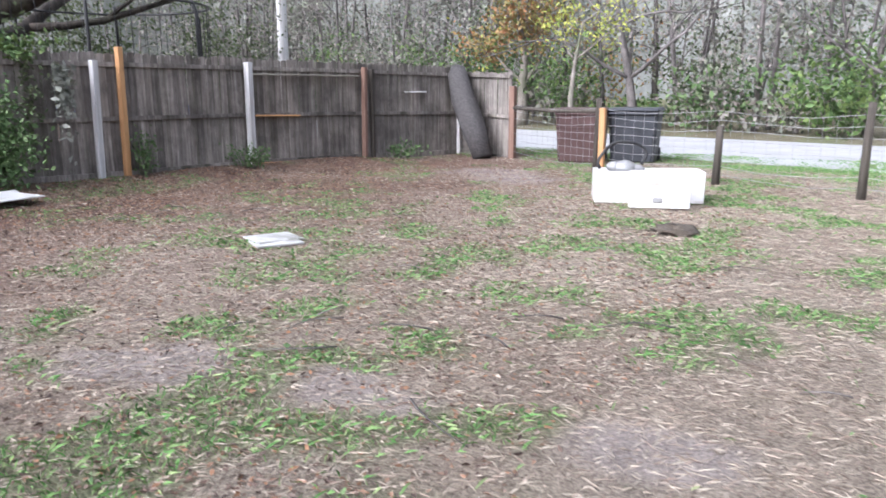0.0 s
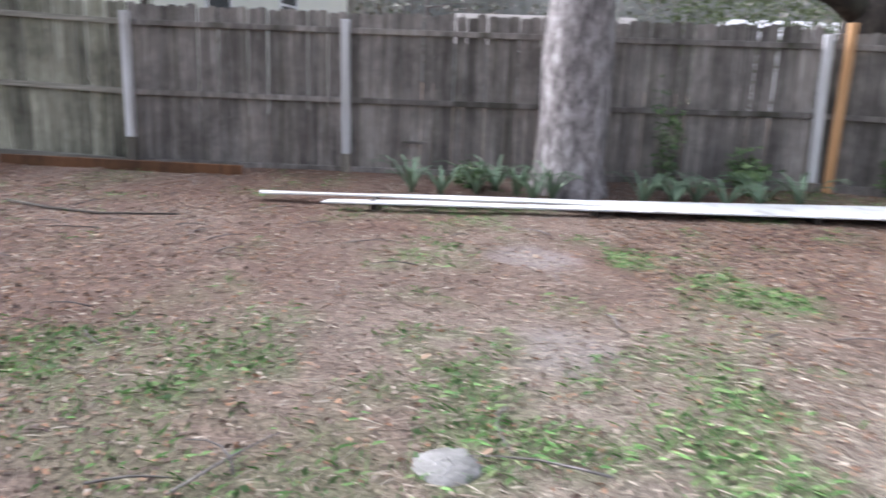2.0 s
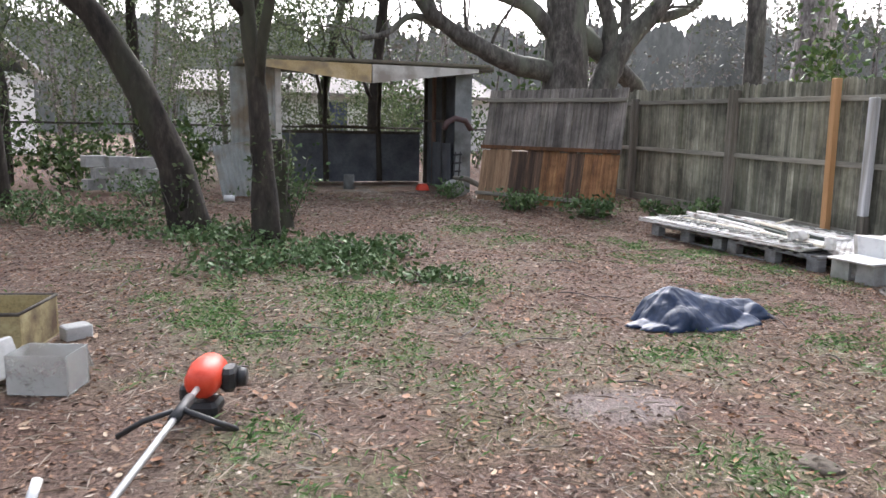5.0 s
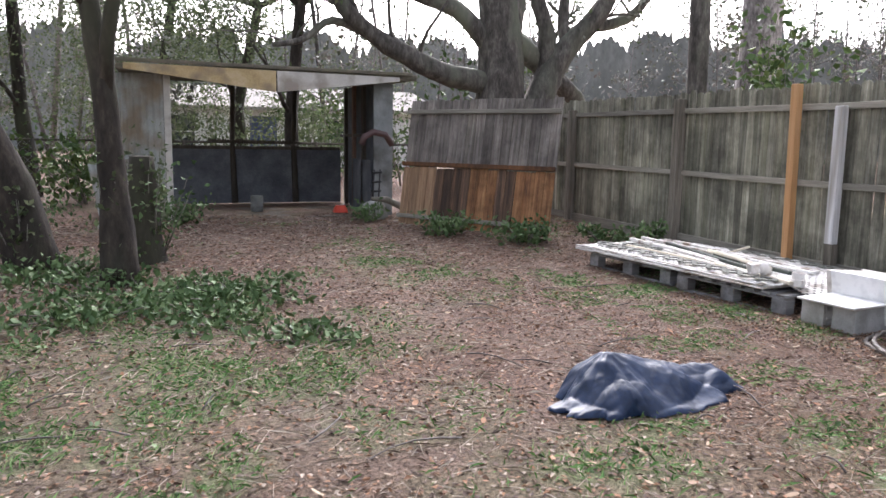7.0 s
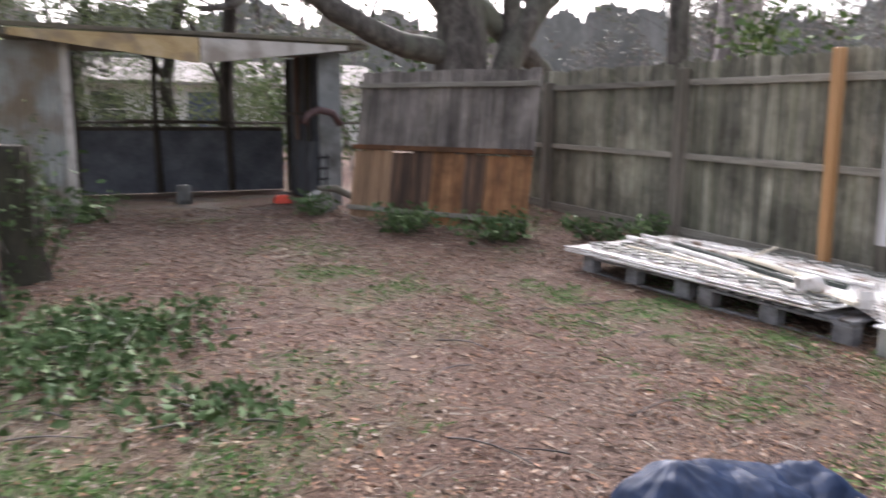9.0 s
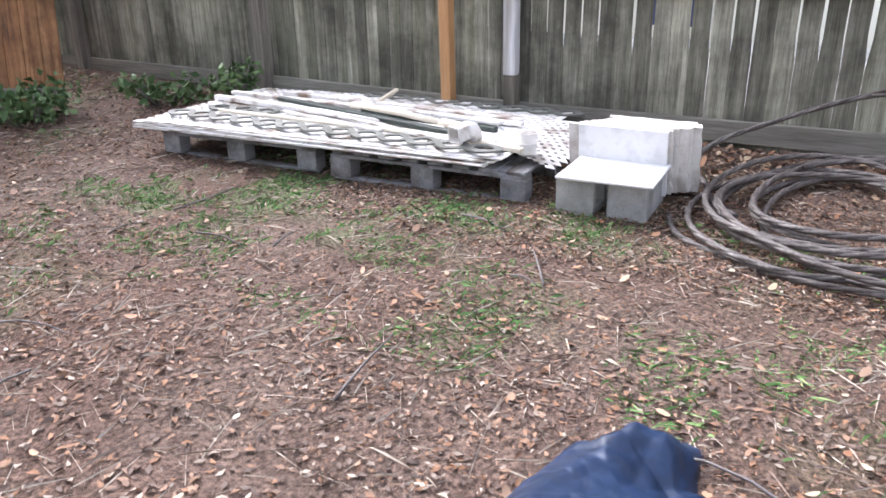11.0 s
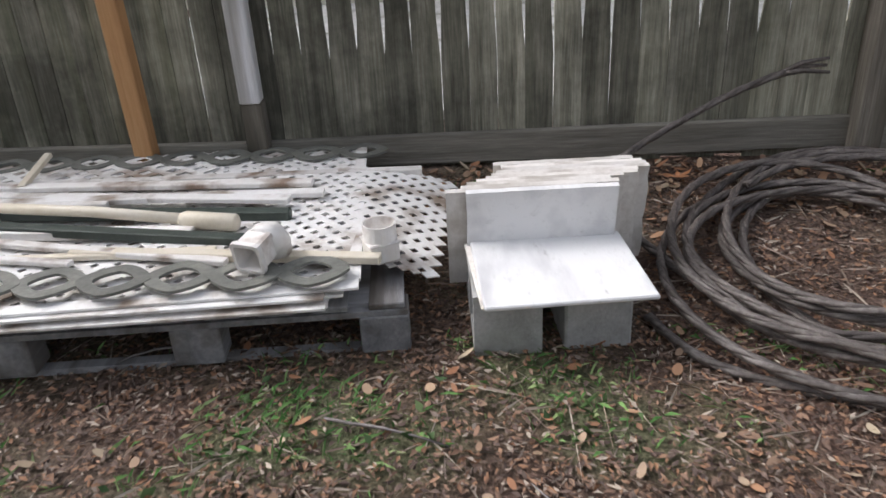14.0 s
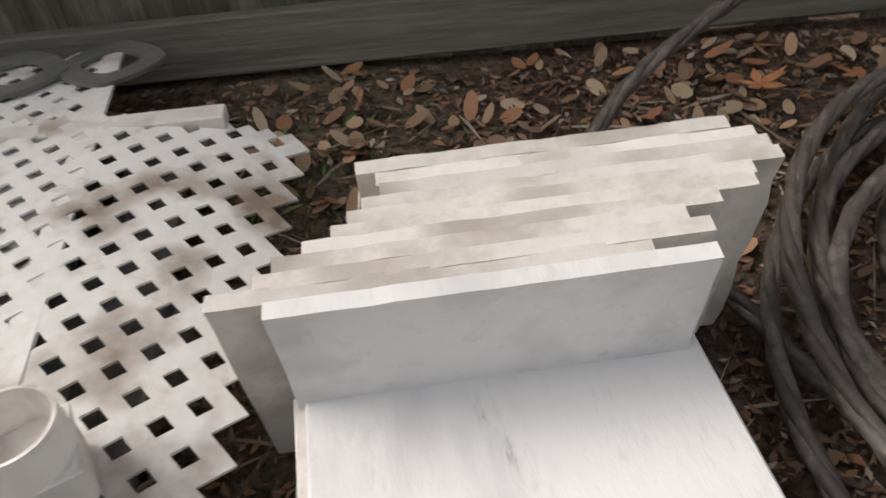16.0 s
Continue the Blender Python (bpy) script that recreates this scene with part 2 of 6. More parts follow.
    "shedgrey": mottled("flaking_grey_paint", [(0.16, 0.17, 0.17), (0.27, 0.285, 0.285), (0.37, 0.385, 0.38)], 3, 0.85, 0.3, vary=0.1, stain=(0.1, 0.1, 0.09), stain_scale=2),
    # dark blue-grey tones for the shed's inner panels
    "sheddark": mottled("dark_blue_grey_panel", [(0.05, 0.057, 0.068), (0.11, 0.12, 0.14), (0.2, 0.212, 0.235)], 3, 0.85, 0.3, vary=0.1),
    "tin": mottled("corrugated_tin", [(0.2, 0.215, 0.205), (0.33, 0.345, 0.33), (0.44, 0.45, 0.43)], 3, 0.6, 0.15, metal=0.2, vary=0.1, stain=(0.22, 0.18, 0.13), stain_scale=2),
    "tan": mottled("peeling_tan_fascia", [(0.3, 0.2, 0.1), (0.5, 0.38, 0.2), (0.62, 0.52, 0.34)], 4, 0.8, 0.2, vary=0.05, stain=(0.25, 0.2, 0.15), stain_scale=3),
    "palefascia": mottled("peeling_white_fascia", [(0.42, 0.4, 0.37), (0.56, 0.54, 0.5), (0.64, 0.62, 0.58)], 4, 0.8, 0.2, vary=0.05, stain=(0.32, 0.28, 0.24), stain_scale=3),
    "roofing": mottled("mossy_roof_felt", [(0.08, 0.075, 0.06), (0.15, 0.135, 0.105), (0.24, 0.2, 0.15)], 5, 0.95, 0.5, vary=0, stain=(0.12, 0.13, 0.07)),
    "road": mottled("pale_worn_asphalt", [(0.3, 0.305, 0.31), (0.38, 0.385, 0.39), (0.45, 0.455, 0.46)], 1.2, 0.85, 0.2, vary=0, fine=60),
    "glass": mottled("dark_window_glass", [(0.03, 0.035, 0.04), (0.05, 0.055, 0.06)], 2, 0.08, 0, vary=0),
    "stump": mottled("grey_root_clod", [(0.05, 0.04, 0.032), (0.11, 0.09, 0.07), (0.18, 0.15, 0.12)], 20, 0.95, 0.8, vary=0.1),
    "greystone": mottled("lichened_grey_stone", [(0.13, 0.125, 0.115), (0.24, 0.23, 0.22), (0.36, 0.35, 0.33)], 18, 0.95, 0.9, vary=0, fine=90),
    "moss": foliage("grey_hanging_moss", [(0.2, 0.21, 0.18), (0.3, 0.31, 0.27), (0.4, 0.41, 0.36)], 0.9),
    "leaf_oak": foliage("dark_evergreen_leaves", [(0.055, 0.074, 0.036), (0.095, 0.125, 0.06), (0.17, 0.19, 0.11)], 0.6, 0.45),
    "leaf_bush": foliage("bright_shrub_leaves", [(0.05, 0.09, 0.03), (0.09, 0.15, 0.05), (0.16, 0.22, 0.07)]),
    "leaf_yellow": foliage("yellow_green_leaves", [(0.3, 0.34, 0.07), (0.42, 0.42, 0.1), (0.22, 0.3, 0.08)]),
    "leaf_far": foliage("far_woodland_leaves", [(0.1, 0.11, 0.085), (0.2, 0.21, 0.17), (0.24, 0.205, 0.19), (0.14, 0.17, 0.11), (0.3, 0.27, 0.25)]),
    "leaf_autumn": foliage("reddish_shrub_leaves", [(0.12, 0.15, 0.05), (0.3, 0.14, 0.07), (0.2, 0.2, 0.07), (0.36, 0.22, 0.09)]),
    "litter": foliage("dead_leaf_litter", [(0.06, 0.042, 0.035), (0.17, 0.118, 0.095), (0.1, 0.072, 0.06), (0.32, 0.2, 0.135), (0.3, 0.16, 0.09), (0.12, 0.085, 0.07), (0.5, 0.42, 0.34)], 0.75),
    "bigleaf": foliage("fallen_oak_leaves", [(0.3, 0.14, 0.075), (0.42, 0.24, 0.14), (0.46, 0.38, 0.27), (0.24, 0.14, 0.09), (0.38, 0.27, 0.18), (0.2, 0.12, 0.085)], 0.6),
    "planeleaf": mottled("orange_lobed_leaf", [(0.3, 0.12, 0.05), (0.45, 0.2, 0.09), (0.52, 0.28, 0.15)], 30, 0.6, 0.2, vary=0.15),
    "straw": foliage("dry_grass_straw", [(0.2, 0.15, 0.12), (0.36, 0.3, 0.24), (0.52, 0.46, 0.375), (0.27, 0.19, 0.155)], 0.8),
    "grass": foliage("green_grass_blades", [(0.055, 0.14, 0.036), (0.11, 0.24, 0.065), (0.19, 0.33, 0.11), (0.3, 0.36, 0.17)], 0.7),
    "weed": foliage("low_green_weeds", [(0.05, 0.095, 0.035), (0.095, 0.155, 0.06), (0.16, 0.23, 0.1)], 0.6),
    "yucca": foliage("grey_green_strap_leaves", [(0.08, 0.13, 0.08), (0.13, 0.19, 0.12), (0.2, 0.26, 0.18)], 0.5),
}


def cover_material():
    """Yard soil: bare dirt, dead thatch and thin green, by a cover map kept on the sheet's corners."""
    m, n, l, b = shader("yard_soil")
    at = n.new("ShaderNodeAttribute")
    at.attribute_name = "cover"
    sep = n.new("ShaderNodeSeparateColor")
    l.new(at.outputs["Color"], sep.inputs[0])
    tc = n.new("ShaderNodeTexCoord")
    fine, mid = n.new("ShaderNodeTexNoise"), n.new("ShaderNodeTexNoise")
    for t, s in ((fine, 55.0), (mid, 9.0)):
        t.inputs["Scale"].default_value, t.inputs["Detail"].default_value, t.inputs["Roughness"].default_value = s, 7, 0.72
        l.new(tc.outputs["Object"], t.inputs["Vector"])

    def ramp(src, a, c, lo=0.35, hi=0.65):
        r = n.new("ShaderNodeValToRGB")
        r.color_ramp.elements[0].position, r.color_ramp.elements[1].position = lo, hi
        r.color_ramp.elements[0].color, r.color_ramp.elements[1].color = (*a, 1), (*c, 1)
        l.new(src.outputs["Fac"], r.inputs["Fac"])
        return r.outputs[0]

    def blend(fac, a, c):
        x = n.new("ShaderNodeMix")
        x.data_type = "RGBA"
        l.new(fac, x.inputs["Factor"])
        l.new(a, x.inputs["A"])
        l.new(c, x.inputs["B"])
        return x.outputs["Result"]

    litter = ramp(fine, (0.045, 0.029, 0.023), (0.27, 0.172, 0.132))
    thatch = ramp(fine, (0.13, 0.1, 0.084), (0.48, 0.405, 0.335))
    green = ramp(fine, (0.06, 0.072, 0.036), (0.25, 0.27, 0.15))
    sand = ramp(fine, (0.25, 0.22, 0.215), (0.4, 0.36, 0.355))
    c = blend(sep.outputs[1], litter, thatch)
    c = blend(sep.outputs[2], c, sand)
    c = blend(sep.outputs[0], c, green)
    h = n.new("ShaderNodeHueSaturation")
    mr = n.new("ShaderNodeMapRange")
    mr.inputs["From Min"].default_value, mr.inputs["From Max"].default_value = 0.3, 0.7
    mr.inputs["To Min"].default_value, mr.inputs["To Max"].default_value = 0.6, 1.4
    wide, both = n.new("ShaderNodeTexNoise"), n.new("ShaderNodeMath")
    wide.inputs["Scale"].default_value, wide.inputs["Detail"].default_value = 1.7, 5
    l.new(tc.outputs["Object"], wide.inputs["Vector"])
    both.operation = "MULTIPLY_ADD"
    both.inputs[1].default_value, both.inputs[2].default_value = 0.6, 0.2
    l.new(wide.outputs["Fac"], both.inputs[0])
    half = n.new("ShaderNodeMix")
    half.inputs["Factor"].default_value = 0.5
    l.new(mid.outputs["Fac"], half.inputs["A"])
    l.new(both.outputs[0], half.inputs["B"])
    l.new(half.outputs["Result"], mr.inputs["Value"])
    l.new(mr.outputs[0], h.inputs["Value"])
    l.new(c, h.inputs["Color"])
    l.new(h.outputs[0], b.inputs["Base Color"])
    b.inputs["Roughness"].default_value = 0.95
    b.inputs["Specular IOR Level"].default_value = 0.2
    bp = n.new("ShaderNodeBump")
    bp.inputs["Strength"].default_value, bp.inputs["Distance"].default_value = 0.9, 0.03
    l.new(fine.outputs["Fac"], bp.inputs["Height"])
    l.new(bp.outputs[0], b.inputs["Normal"])
    return m


M["ground"] = cover_material()
M["tarp"].node_tree.nodes["Principled BSDF"].inputs["Specular IOR Level"].default_value = 0.36

# ---- building blocks ----
rng = np.random.default_rng(7)
rnd = random.Random(11)


class Build:
    """Collects corners and faces of one mesh."""

    def __init__(self):
        self.v, self.f, self.smooth = [], [], []

    def add(self, verts, faces, m=None, smooth=False):
        k = len(self.v)
        self.v += [tuple(m @ Vector(p)) if m else tuple(p) for p in verts]
        self.f += [tuple(i + k for i in f) for f in faces]
        self.smooth += [smooth] * len(faces)
        return self

    def box(self, sx, sy, sz, m=None, c=0.0, top=1.0):
        """A block on its base, centred in x and y, with chamfered upright edges c; top scales its upper face."""
        hx, hy = sx / 2, sy / 2
        ring = [(-hx + c, -hy), (hx - c, -hy), (hx, -hy + c), (hx, hy - c), (hx - c, hy), (-hx + c, hy), (-hx, hy - c), (-hx, -hy + c)] if c else [(-hx, -hy), (hx, -hy), (hx, hy), (-hx, hy)]
        n = len(ring)
        if c:
            k = 1 - 2 * c / max(sx, sy)
            lv = [(0, k), (c, 1), (sz - c, top), (sz, top * k)]
        else:
            lv = [(0, 1), (sz, top)]
        verts = [(x * s, y * s, z) for z, s in lv for x, y in ring]
        faces = [tuple(reversed(range(n))), tuple(range(n * (len(lv) - 1), n * len(lv)))]
        for j in range(len(lv) - 1):
            faces += [(j * n + i, j * n + (i + 1) % n, (j + 1) * n + (i + 1) % n, (j + 1) * n + i) for i in range(n)]
        return self.add(verts, faces, m)

    def beam(self, a, b, w, h, c=0.004, roll=0.0):
        """A squared timber from a to b, w wide and h high."""
        a, b = Vector(a), Vector(b)
        d = b - a
        q = d.to_track_quat("Z", "Y").to_matrix().to_4x4()
        return self.box(w, h, d.length, Matrix.Translation(a) @ q @ pose(0, 0, 0, 0, 0, roll), c)

    def tube(self, pts, radii, n=8, cap=True, wob=0.0):
        pts = [Vector(p) for p in pts]
        verts, faces = [], []
        side = None
        for i, p in enumerate(pts):
            d = (pts[min(i + 1, len(pts) - 1)] - pts[max(i - 1, 0)]).normalized()
            side = (side - d * side.dot(d)).normalized() if side and (side - d * side.dot(d)).length > 1e-4 else d.orthogonal().normalized()
            up = d.cross(side)
            r = radii[i] if hasattr(radii, "__len__") else radii
            for k in range(n):
                a = 2 * math.pi * k / n
                w = r * (1 + wob * (noise.noise((p.x * 3 + 7 * math.cos(a), p.y * 3 + 7 * math.sin(a), p.z * 2.5))))
                verts.append(p + (side * math.cos(a) + up * math.sin(a)) * w)
        for i in range(len(pts) - 1):
            faces += [(i * n + k, i * n + (k + 1) % n, (i + 1) * n + (k + 1) % n, (i + 1) * n + k) for k in range(n)]
        if cap:
            faces += [tuple(reversed(range(n))), tuple(range((len(pts) - 1) * n, len(pts) * n))]
        return self.add(verts, faces, None, True)

    def mesh(self, name, material):
        me = bpy.data.meshes.new(name)
        me.from_pydata(self.v, [], self.f)
        me.polygons.foreach_set("use_smooth", self.smooth)
        me.materials.append(M[material])
        me.update()
        return me


def part(name, b, material, parent, label="", m=None):
    """One mesh object under a thing or a part."""
    ob = new(name, b.mesh(name, material) if isinstance(b, Build) else b)
    ob.parent = parent
    if m is not None:
        ob.matrix_basis = m
    return tagged(ob, label)


def thing(name, m, label, category, group="", kind=""):
    ob = new(name)
    ob.empty_display_size = 0.1
    ob.matrix_world = m
    return tagged(ob, label, category, group, kind)


def single(name, b, material, label, category, group="", kind="", m=None):
    ob = new(name, b.mesh(name, material))
    if m is not None:
        ob.matrix_world = m
    return tagged(ob, label, category, group, kind)


def array_mesh(name, verts, faces, material):
    """A mesh from arrays; faces all have as many corners."""
    me = bpy.data.meshes.new(name)
    k = faces.shape[1]
    me.vertices.add(len(verts))
    me.vertices.foreach_set("co", verts.astype(np.float32).ravel())
    me.loops.add(faces.size)
    me.loops.foreach_set("vertex_index", faces.astype(np.int32).ravel())
    me.polygons.add(len(faces))
    me.polygons.foreach_set("loop_start", np.arange(0, faces.size, k, dtype=np.int32))
    me.update(calc_edges=True)
    me.materials.append(M[material])
    return me


def bulk(name, verts, faces, material, label, category):
    """Uncountable small stuff as one mesh."""
    return tagged(new(name, array_mesh(name, verts, faces, material)), label, category, "", "stuff")


def leaf_arrays(p, size, flat=0.0, narrow=0.55):
    """Folded leaves at the places p: two triangles each. flat 1 lays them level."""
    n = len(p)
    size = np.broadcast_to(size, (n,)) * rng.uniform(0.6, 1.4, n)
    a = rng.normal(size=(n, 3))
    a[:, 2] *= 1 - flat
    a /= np.linalg.norm(a, axis=1)[:, None]
    u = rng.normal(size=(n, 3))
    u[:, 2] *= 1 - flat
    c = np.cross(a, u)
    c = np.cross(c, a) if flat > 0.5 else c
    c /= np.linalg.norm(c, axis=1)[:, None] + 1e-9
    up = np.cross(a, c)
    s = size[:, None]
    lift = up * s * rng.uniform(-0.3, 0.3, n)[:, None]
    v = np.stack([p - a * s * 0.5, p + c * s * narrow * 0.5 + lift, p + a * s * 0.5, p - c * s * narrow * 0.5 + lift], 1).reshape(-1, 3)
    i = np.arange(n)[:, None] * 4
    f = np.concatenate([i + [0, 1, 2], i + [0, 2, 3]], 1).reshape(-1, 3)
    return v, f


def broad_leaves(p, size, narrow, lobes, flat=0.85):
    """Curled fallen leaves with an outline of their own: a fan of triangles each."""
    n, k = len(p), 10 if lobes == 0 else 40
    size = np.broadcast_to(size, (n,)) * rng.uniform(0.65, 1.35, n)
    a = 2 * np.pi * np.arange(k) / k
    r = 1 - 0.12 * np.abs(np.sin(a)) if lobes == 0 else 0.56 + 0.26 * np.cos(lobes * a) + 0.12 * np.cos(a) + 0.08 * np.cos(3 * lobes * a)
    ox, oy = r * np.cos(a) * 0.5, r * np.sin(a) * 0.5 * narrow
    yaw, tilt, roll_ = rng.uniform(0, 6.28, n), rng.normal(size=n) * (1 - flat) * 1.6, rng.normal(size=n) * (1 - flat) * 1.6
    curl = rng.uniform(-0.5, 1.3, n)
    x = size[:, None] * np.concatenate([np.zeros(1), ox])[None]
    y = size[:, None] * np.concatenate([np.zeros(1), oy])[None] * rng.uniform(0.8, 1.2, n)[:, None]
    z = curl[:, None] * (y**2 + 0.5 * x**2) / size[:, None] + x * tilt[:, None] + y * roll_[:, None]
    c, s_ = np.cos(yaw)[:, None], np.sin(yaw)[:, None]
    v = np.stack([p[:, 0:1] + c * x - s_ * y, p[:, 1:2] + s_ * x + c * y, p[:, 2:3] + z + 0.2 * size[:, None] * np.abs(tilt)[:, None]], -1).reshape(-1, 3)
    i = np.arange(n)[:, None] * (k + 1)
    fan = np.concatenate([[0, 1 + j, 1 + (j + 1) % k] for j in range(k)])
    return v, (i + fan).reshape(-1, 3)


def blade_arrays(p, height, lean, width):
    """Grass blades: one slim bent triangle pair each."""
    n = len(p)
    h = height * rng.uniform(0.5, 1.4, n)
    a = rng.uniform(0, 2 * np.pi, n)
    d = np.stack([np.cos(a), np.sin(a), np.zeros(n)], 1)
    s = np.stack([-np.sin(a), np.cos(a), np.zeros(n)], 1) * (width * rng.uniform(0.6, 1.3, n))[:, None]
    ln = (lean * rng.uniform(0.3, 1.5, n))[:, None]
    z = np.array([0, 0, 1.0])
    mid = p + d * h[:, None] * ln * 0.35 + z * (h * 0.6)[:, None] / (1 + ln)
    tip = p + d * h[:, None] * ln + z * h[:, None] / (1 + ln * 1.6)
    v = np.stack([p - s, p + s, mid + s * 0.7, tip], 1).reshape(-1, 3)
    i = np.arange(n)[:, None] * 4
    f = np.concatenate([i + [0, 1, 2], i + [0, 2, 3]], 1).reshape(-1, 3)
    return v, f


def joined(pairs):
    vs, fs, k = [], [], 0
    for v, f in pairs:
        vs.append(v)
        fs.append(f + k)
        k += len(v)
    return np.concatenate(vs), np.concatenate(fs)

# ---- ground ----
FY = [-60, 5.15, 7.48, 9.9, 11.96, 14.2, 40]
FX = [-9.5, -9.5, -8.78, -8.41, -7.78, -7.0, -7.0]


def smooth(t):
    t = np.clip(t, 0, 1)
    return t * t * (3 - 2 * t)


def value_noise(x, y, size, seed):
    """Smooth random field with features of that size in metres, 0 to 1."""
    grid = np.random.default_rng(seed).random((128, 128))
    out, amp, tot = 0, 1.0, 0
    for o in range(3):
        u, v = np.asarray(x) / size * 2**o + 31.7 * o, np.asarray(y) / size * 2**o + 11.3 * o
        i, j = np.floor(u).astype(int), np.floor(v).astype(int)
        a, c = smooth(u - i), smooth(v - j)
        g = lambda p, q: grid[p % 128, q % 128]
        out = out + amp * ((g(i, j) * (1 - a) + g(i + 1, j) * a) * (1 - c) + (g(i, j + 1) * (1 - a) + g(i + 1, j + 1) * a) * c)
        tot += amp
        amp *= 0.5
    return out / tot


def ground_z(x, y):
    d = np.asarray(x) - np.interp(y, FY, FX)
    near = smooth(1 - d / 1.25) * smooth((13.2 - np.asarray(y)) / 2)
    rise = 0.11 * near + 0.12 * smooth((-8.5 - np.asarray(y)) / 5) * smooth((-np.asarray(x)) / 3)
    yard = smooth((30 - np.hypot(x, y)) / 10)
    return rise + yard * (0.05 * (value_noise(x, y, 1.1, 3) - 0.5) + 0.015 * (value_noise(x, y, 0.22, 4) - 0.5))


SAND = [(-1.59, 3.64, 0.42), (-2.45, 3.54, 0.45), (-1.28, 3.64, 0.3), (-2.83, 3.33, 0.35), (-0.2, 3.75, 0.35), (-6.35, 1.85, 0.5), (-4.5, 1.83, 0.35), (-2.1, -1.45, 0.6), (-2.35, -2.45, 0.5), (-4.6, -3.9, 0.4), (-5.0, 11.6, 1.0), (-4.2, 11.0, 0.9)]
# middles of the green tufts: open yard, then the leafy half
TUFTS = [(-2.46, 4.5), (-1.52, 4.34), (-1.7, 3.95), (-2.0, 3.6), (-0.74, 3.67), (-1.32, 3.45), (-3.62, 3.7), (-0.4, 5.34), (-0.87, 4.94), (-1.7, 5.57), (-2.76, 4.07), (-3.7, 9.2), (-0.48, 4.95), (-4.15, 0.33), (-3.84, 1.08), (-4.18, 1.45), (-3.53, 1.93), (-4.19, 1.83), (-3.68, 1.35), (-3.41, 2.24), (-3.98, 2.5), (-6.3, 1.0), (-6.25, 2.66), (-5.5, 3.1), (-3.8, 0.15), (-4.27, -0.33), (-1.3, 5.6), (-4.1, 5.7), (-3.2, 8.7), (-1.6, 7.2), (0.4, 5.8), (0.6, 7.1)]
TUFTS_SOUTH = [(-3.84, -7.27), (-3.07, -5.43), (-3.55, -5.24), (-3.5, -8.5), (-2.92, -3.95), (-4.8, -3.1), (-4.04, -2.2), (-3.82, -4.8), (-6.53, -4.43), (-5.38, -4.5), (-4.2, -7.48), (-4.0, -8.44), (-4.66, -6.68), (-3.5, -7.23), (-3.8, -5.8), (-4.4, -6.12), (-5.86, -4.85), (-3.04, -8.67), (-7.87, -6.29), (-7.84, -6.56), (-7.96, -6.15), (-7.76, -6.75), (-7.68, -6.41), (-7.97, -5.94), (-7.42, -6.73), (-7.53, -6.93), (-7.77, -7.69), (-7.45, -8.3), (-7.15, -8.37), (-3.1, -3.0), (-2.4, -6.7)]


def cover(x, y):
    """How green, how strawy and how bare the ground is."""
    x, y = np.asarray(x, float), np.asarray(y, float)
    north = smooth((y + 1.0) / 3.0)
    g = smooth((value_noise(x, y, 1.0, 5) * 0.45 + value_noise(x, y, 0.4, 6) * 0.55 - 0.5) / 0.13)
    right = smooth((x + 6.0) / 5.0) * north
    weeds = smooth(1 - np.hypot((x + 3.3) / 2.2, (y + 6.6) / 3.0)) + 0.8 * smooth(1 - np.hypot((x + 5.2) / 0.5, (y + 7.2) / 0.5))
    band = smooth(1 - np.abs(x + 7.45 + 0.1 * (y + 7)) / 0.42) * smooth((y + 9.6) / 1.0) * smooth((-5.4 - y) / 0.5)
    weeds = weeds + 0.55 * smooth(1 - np.hypot((x + 6.2) / 1.4, (y + 4.2) / 1.1)) + 0.4 * smooth(1 - np.hypot((x + 6.2) / 1.6, (y + 9.6) / 1.8))
    green = np.clip(g * (0.32 + 0.12 * north) + right * (0.12 + 0.3 * g) + 1.05 * weeds * (0.38 + g) + 0.3 * band * g, 0, 1)
    rough = 2.6 * (value_noise(x, y, 0.28, 14) - 0.5)
    for i, (tx, ty) in enumerate(TUFTS + TUFTS_SOUTH):
        w = np.hypot(x - tx, (y - ty) * 1.2) / ((0.2 if tx < -7 else 0.26) + 0.06 * (i % 4)) + rough
        green = np.maximum(green, 0.85 * smooth((1.1 - w) / 0.8))
    fence = np.clip(x - np.interp(y, FY, FX), 0, 50)
    straw = np.clip(0.1 + 0.8 * north * smooth((fence - 2.5) / 5.0) + 0.8 * (value_noise(x, y, 0.9, 8) - 0.5), 0, 1)
    verge = smooth((y - 12.8 + 0.2 * x) / 1.0)
    green = np.maximum(green, verge * (0.5 + 0.4 * g))
    bare = np.zeros_like(x)
    edge = 0.9 * (value_noise(x, y, 0.35, 9) - 0.5)
    for sx, sy, r in SAND:
        w = np.hypot(x - sx, (y - sy) * 1.3) / r + edge
        bare = np.maximum(bare, smooth((1 - w) / 0.45))
    green = green * (1 - 0.9 * bare)
    return green, straw, bare * 0.55


def axis_lines(lo, hi, step, far):
    out = [hi + (far - hi) * (k / 14) ** 2.2 for k in range(1, 15)]
    return np.array([lo - (far + lo) * (k / 14) ** 2.2 for k in range(14, 0, -1)] + list(np.arange(lo, hi + 1e-6, step)) + out)


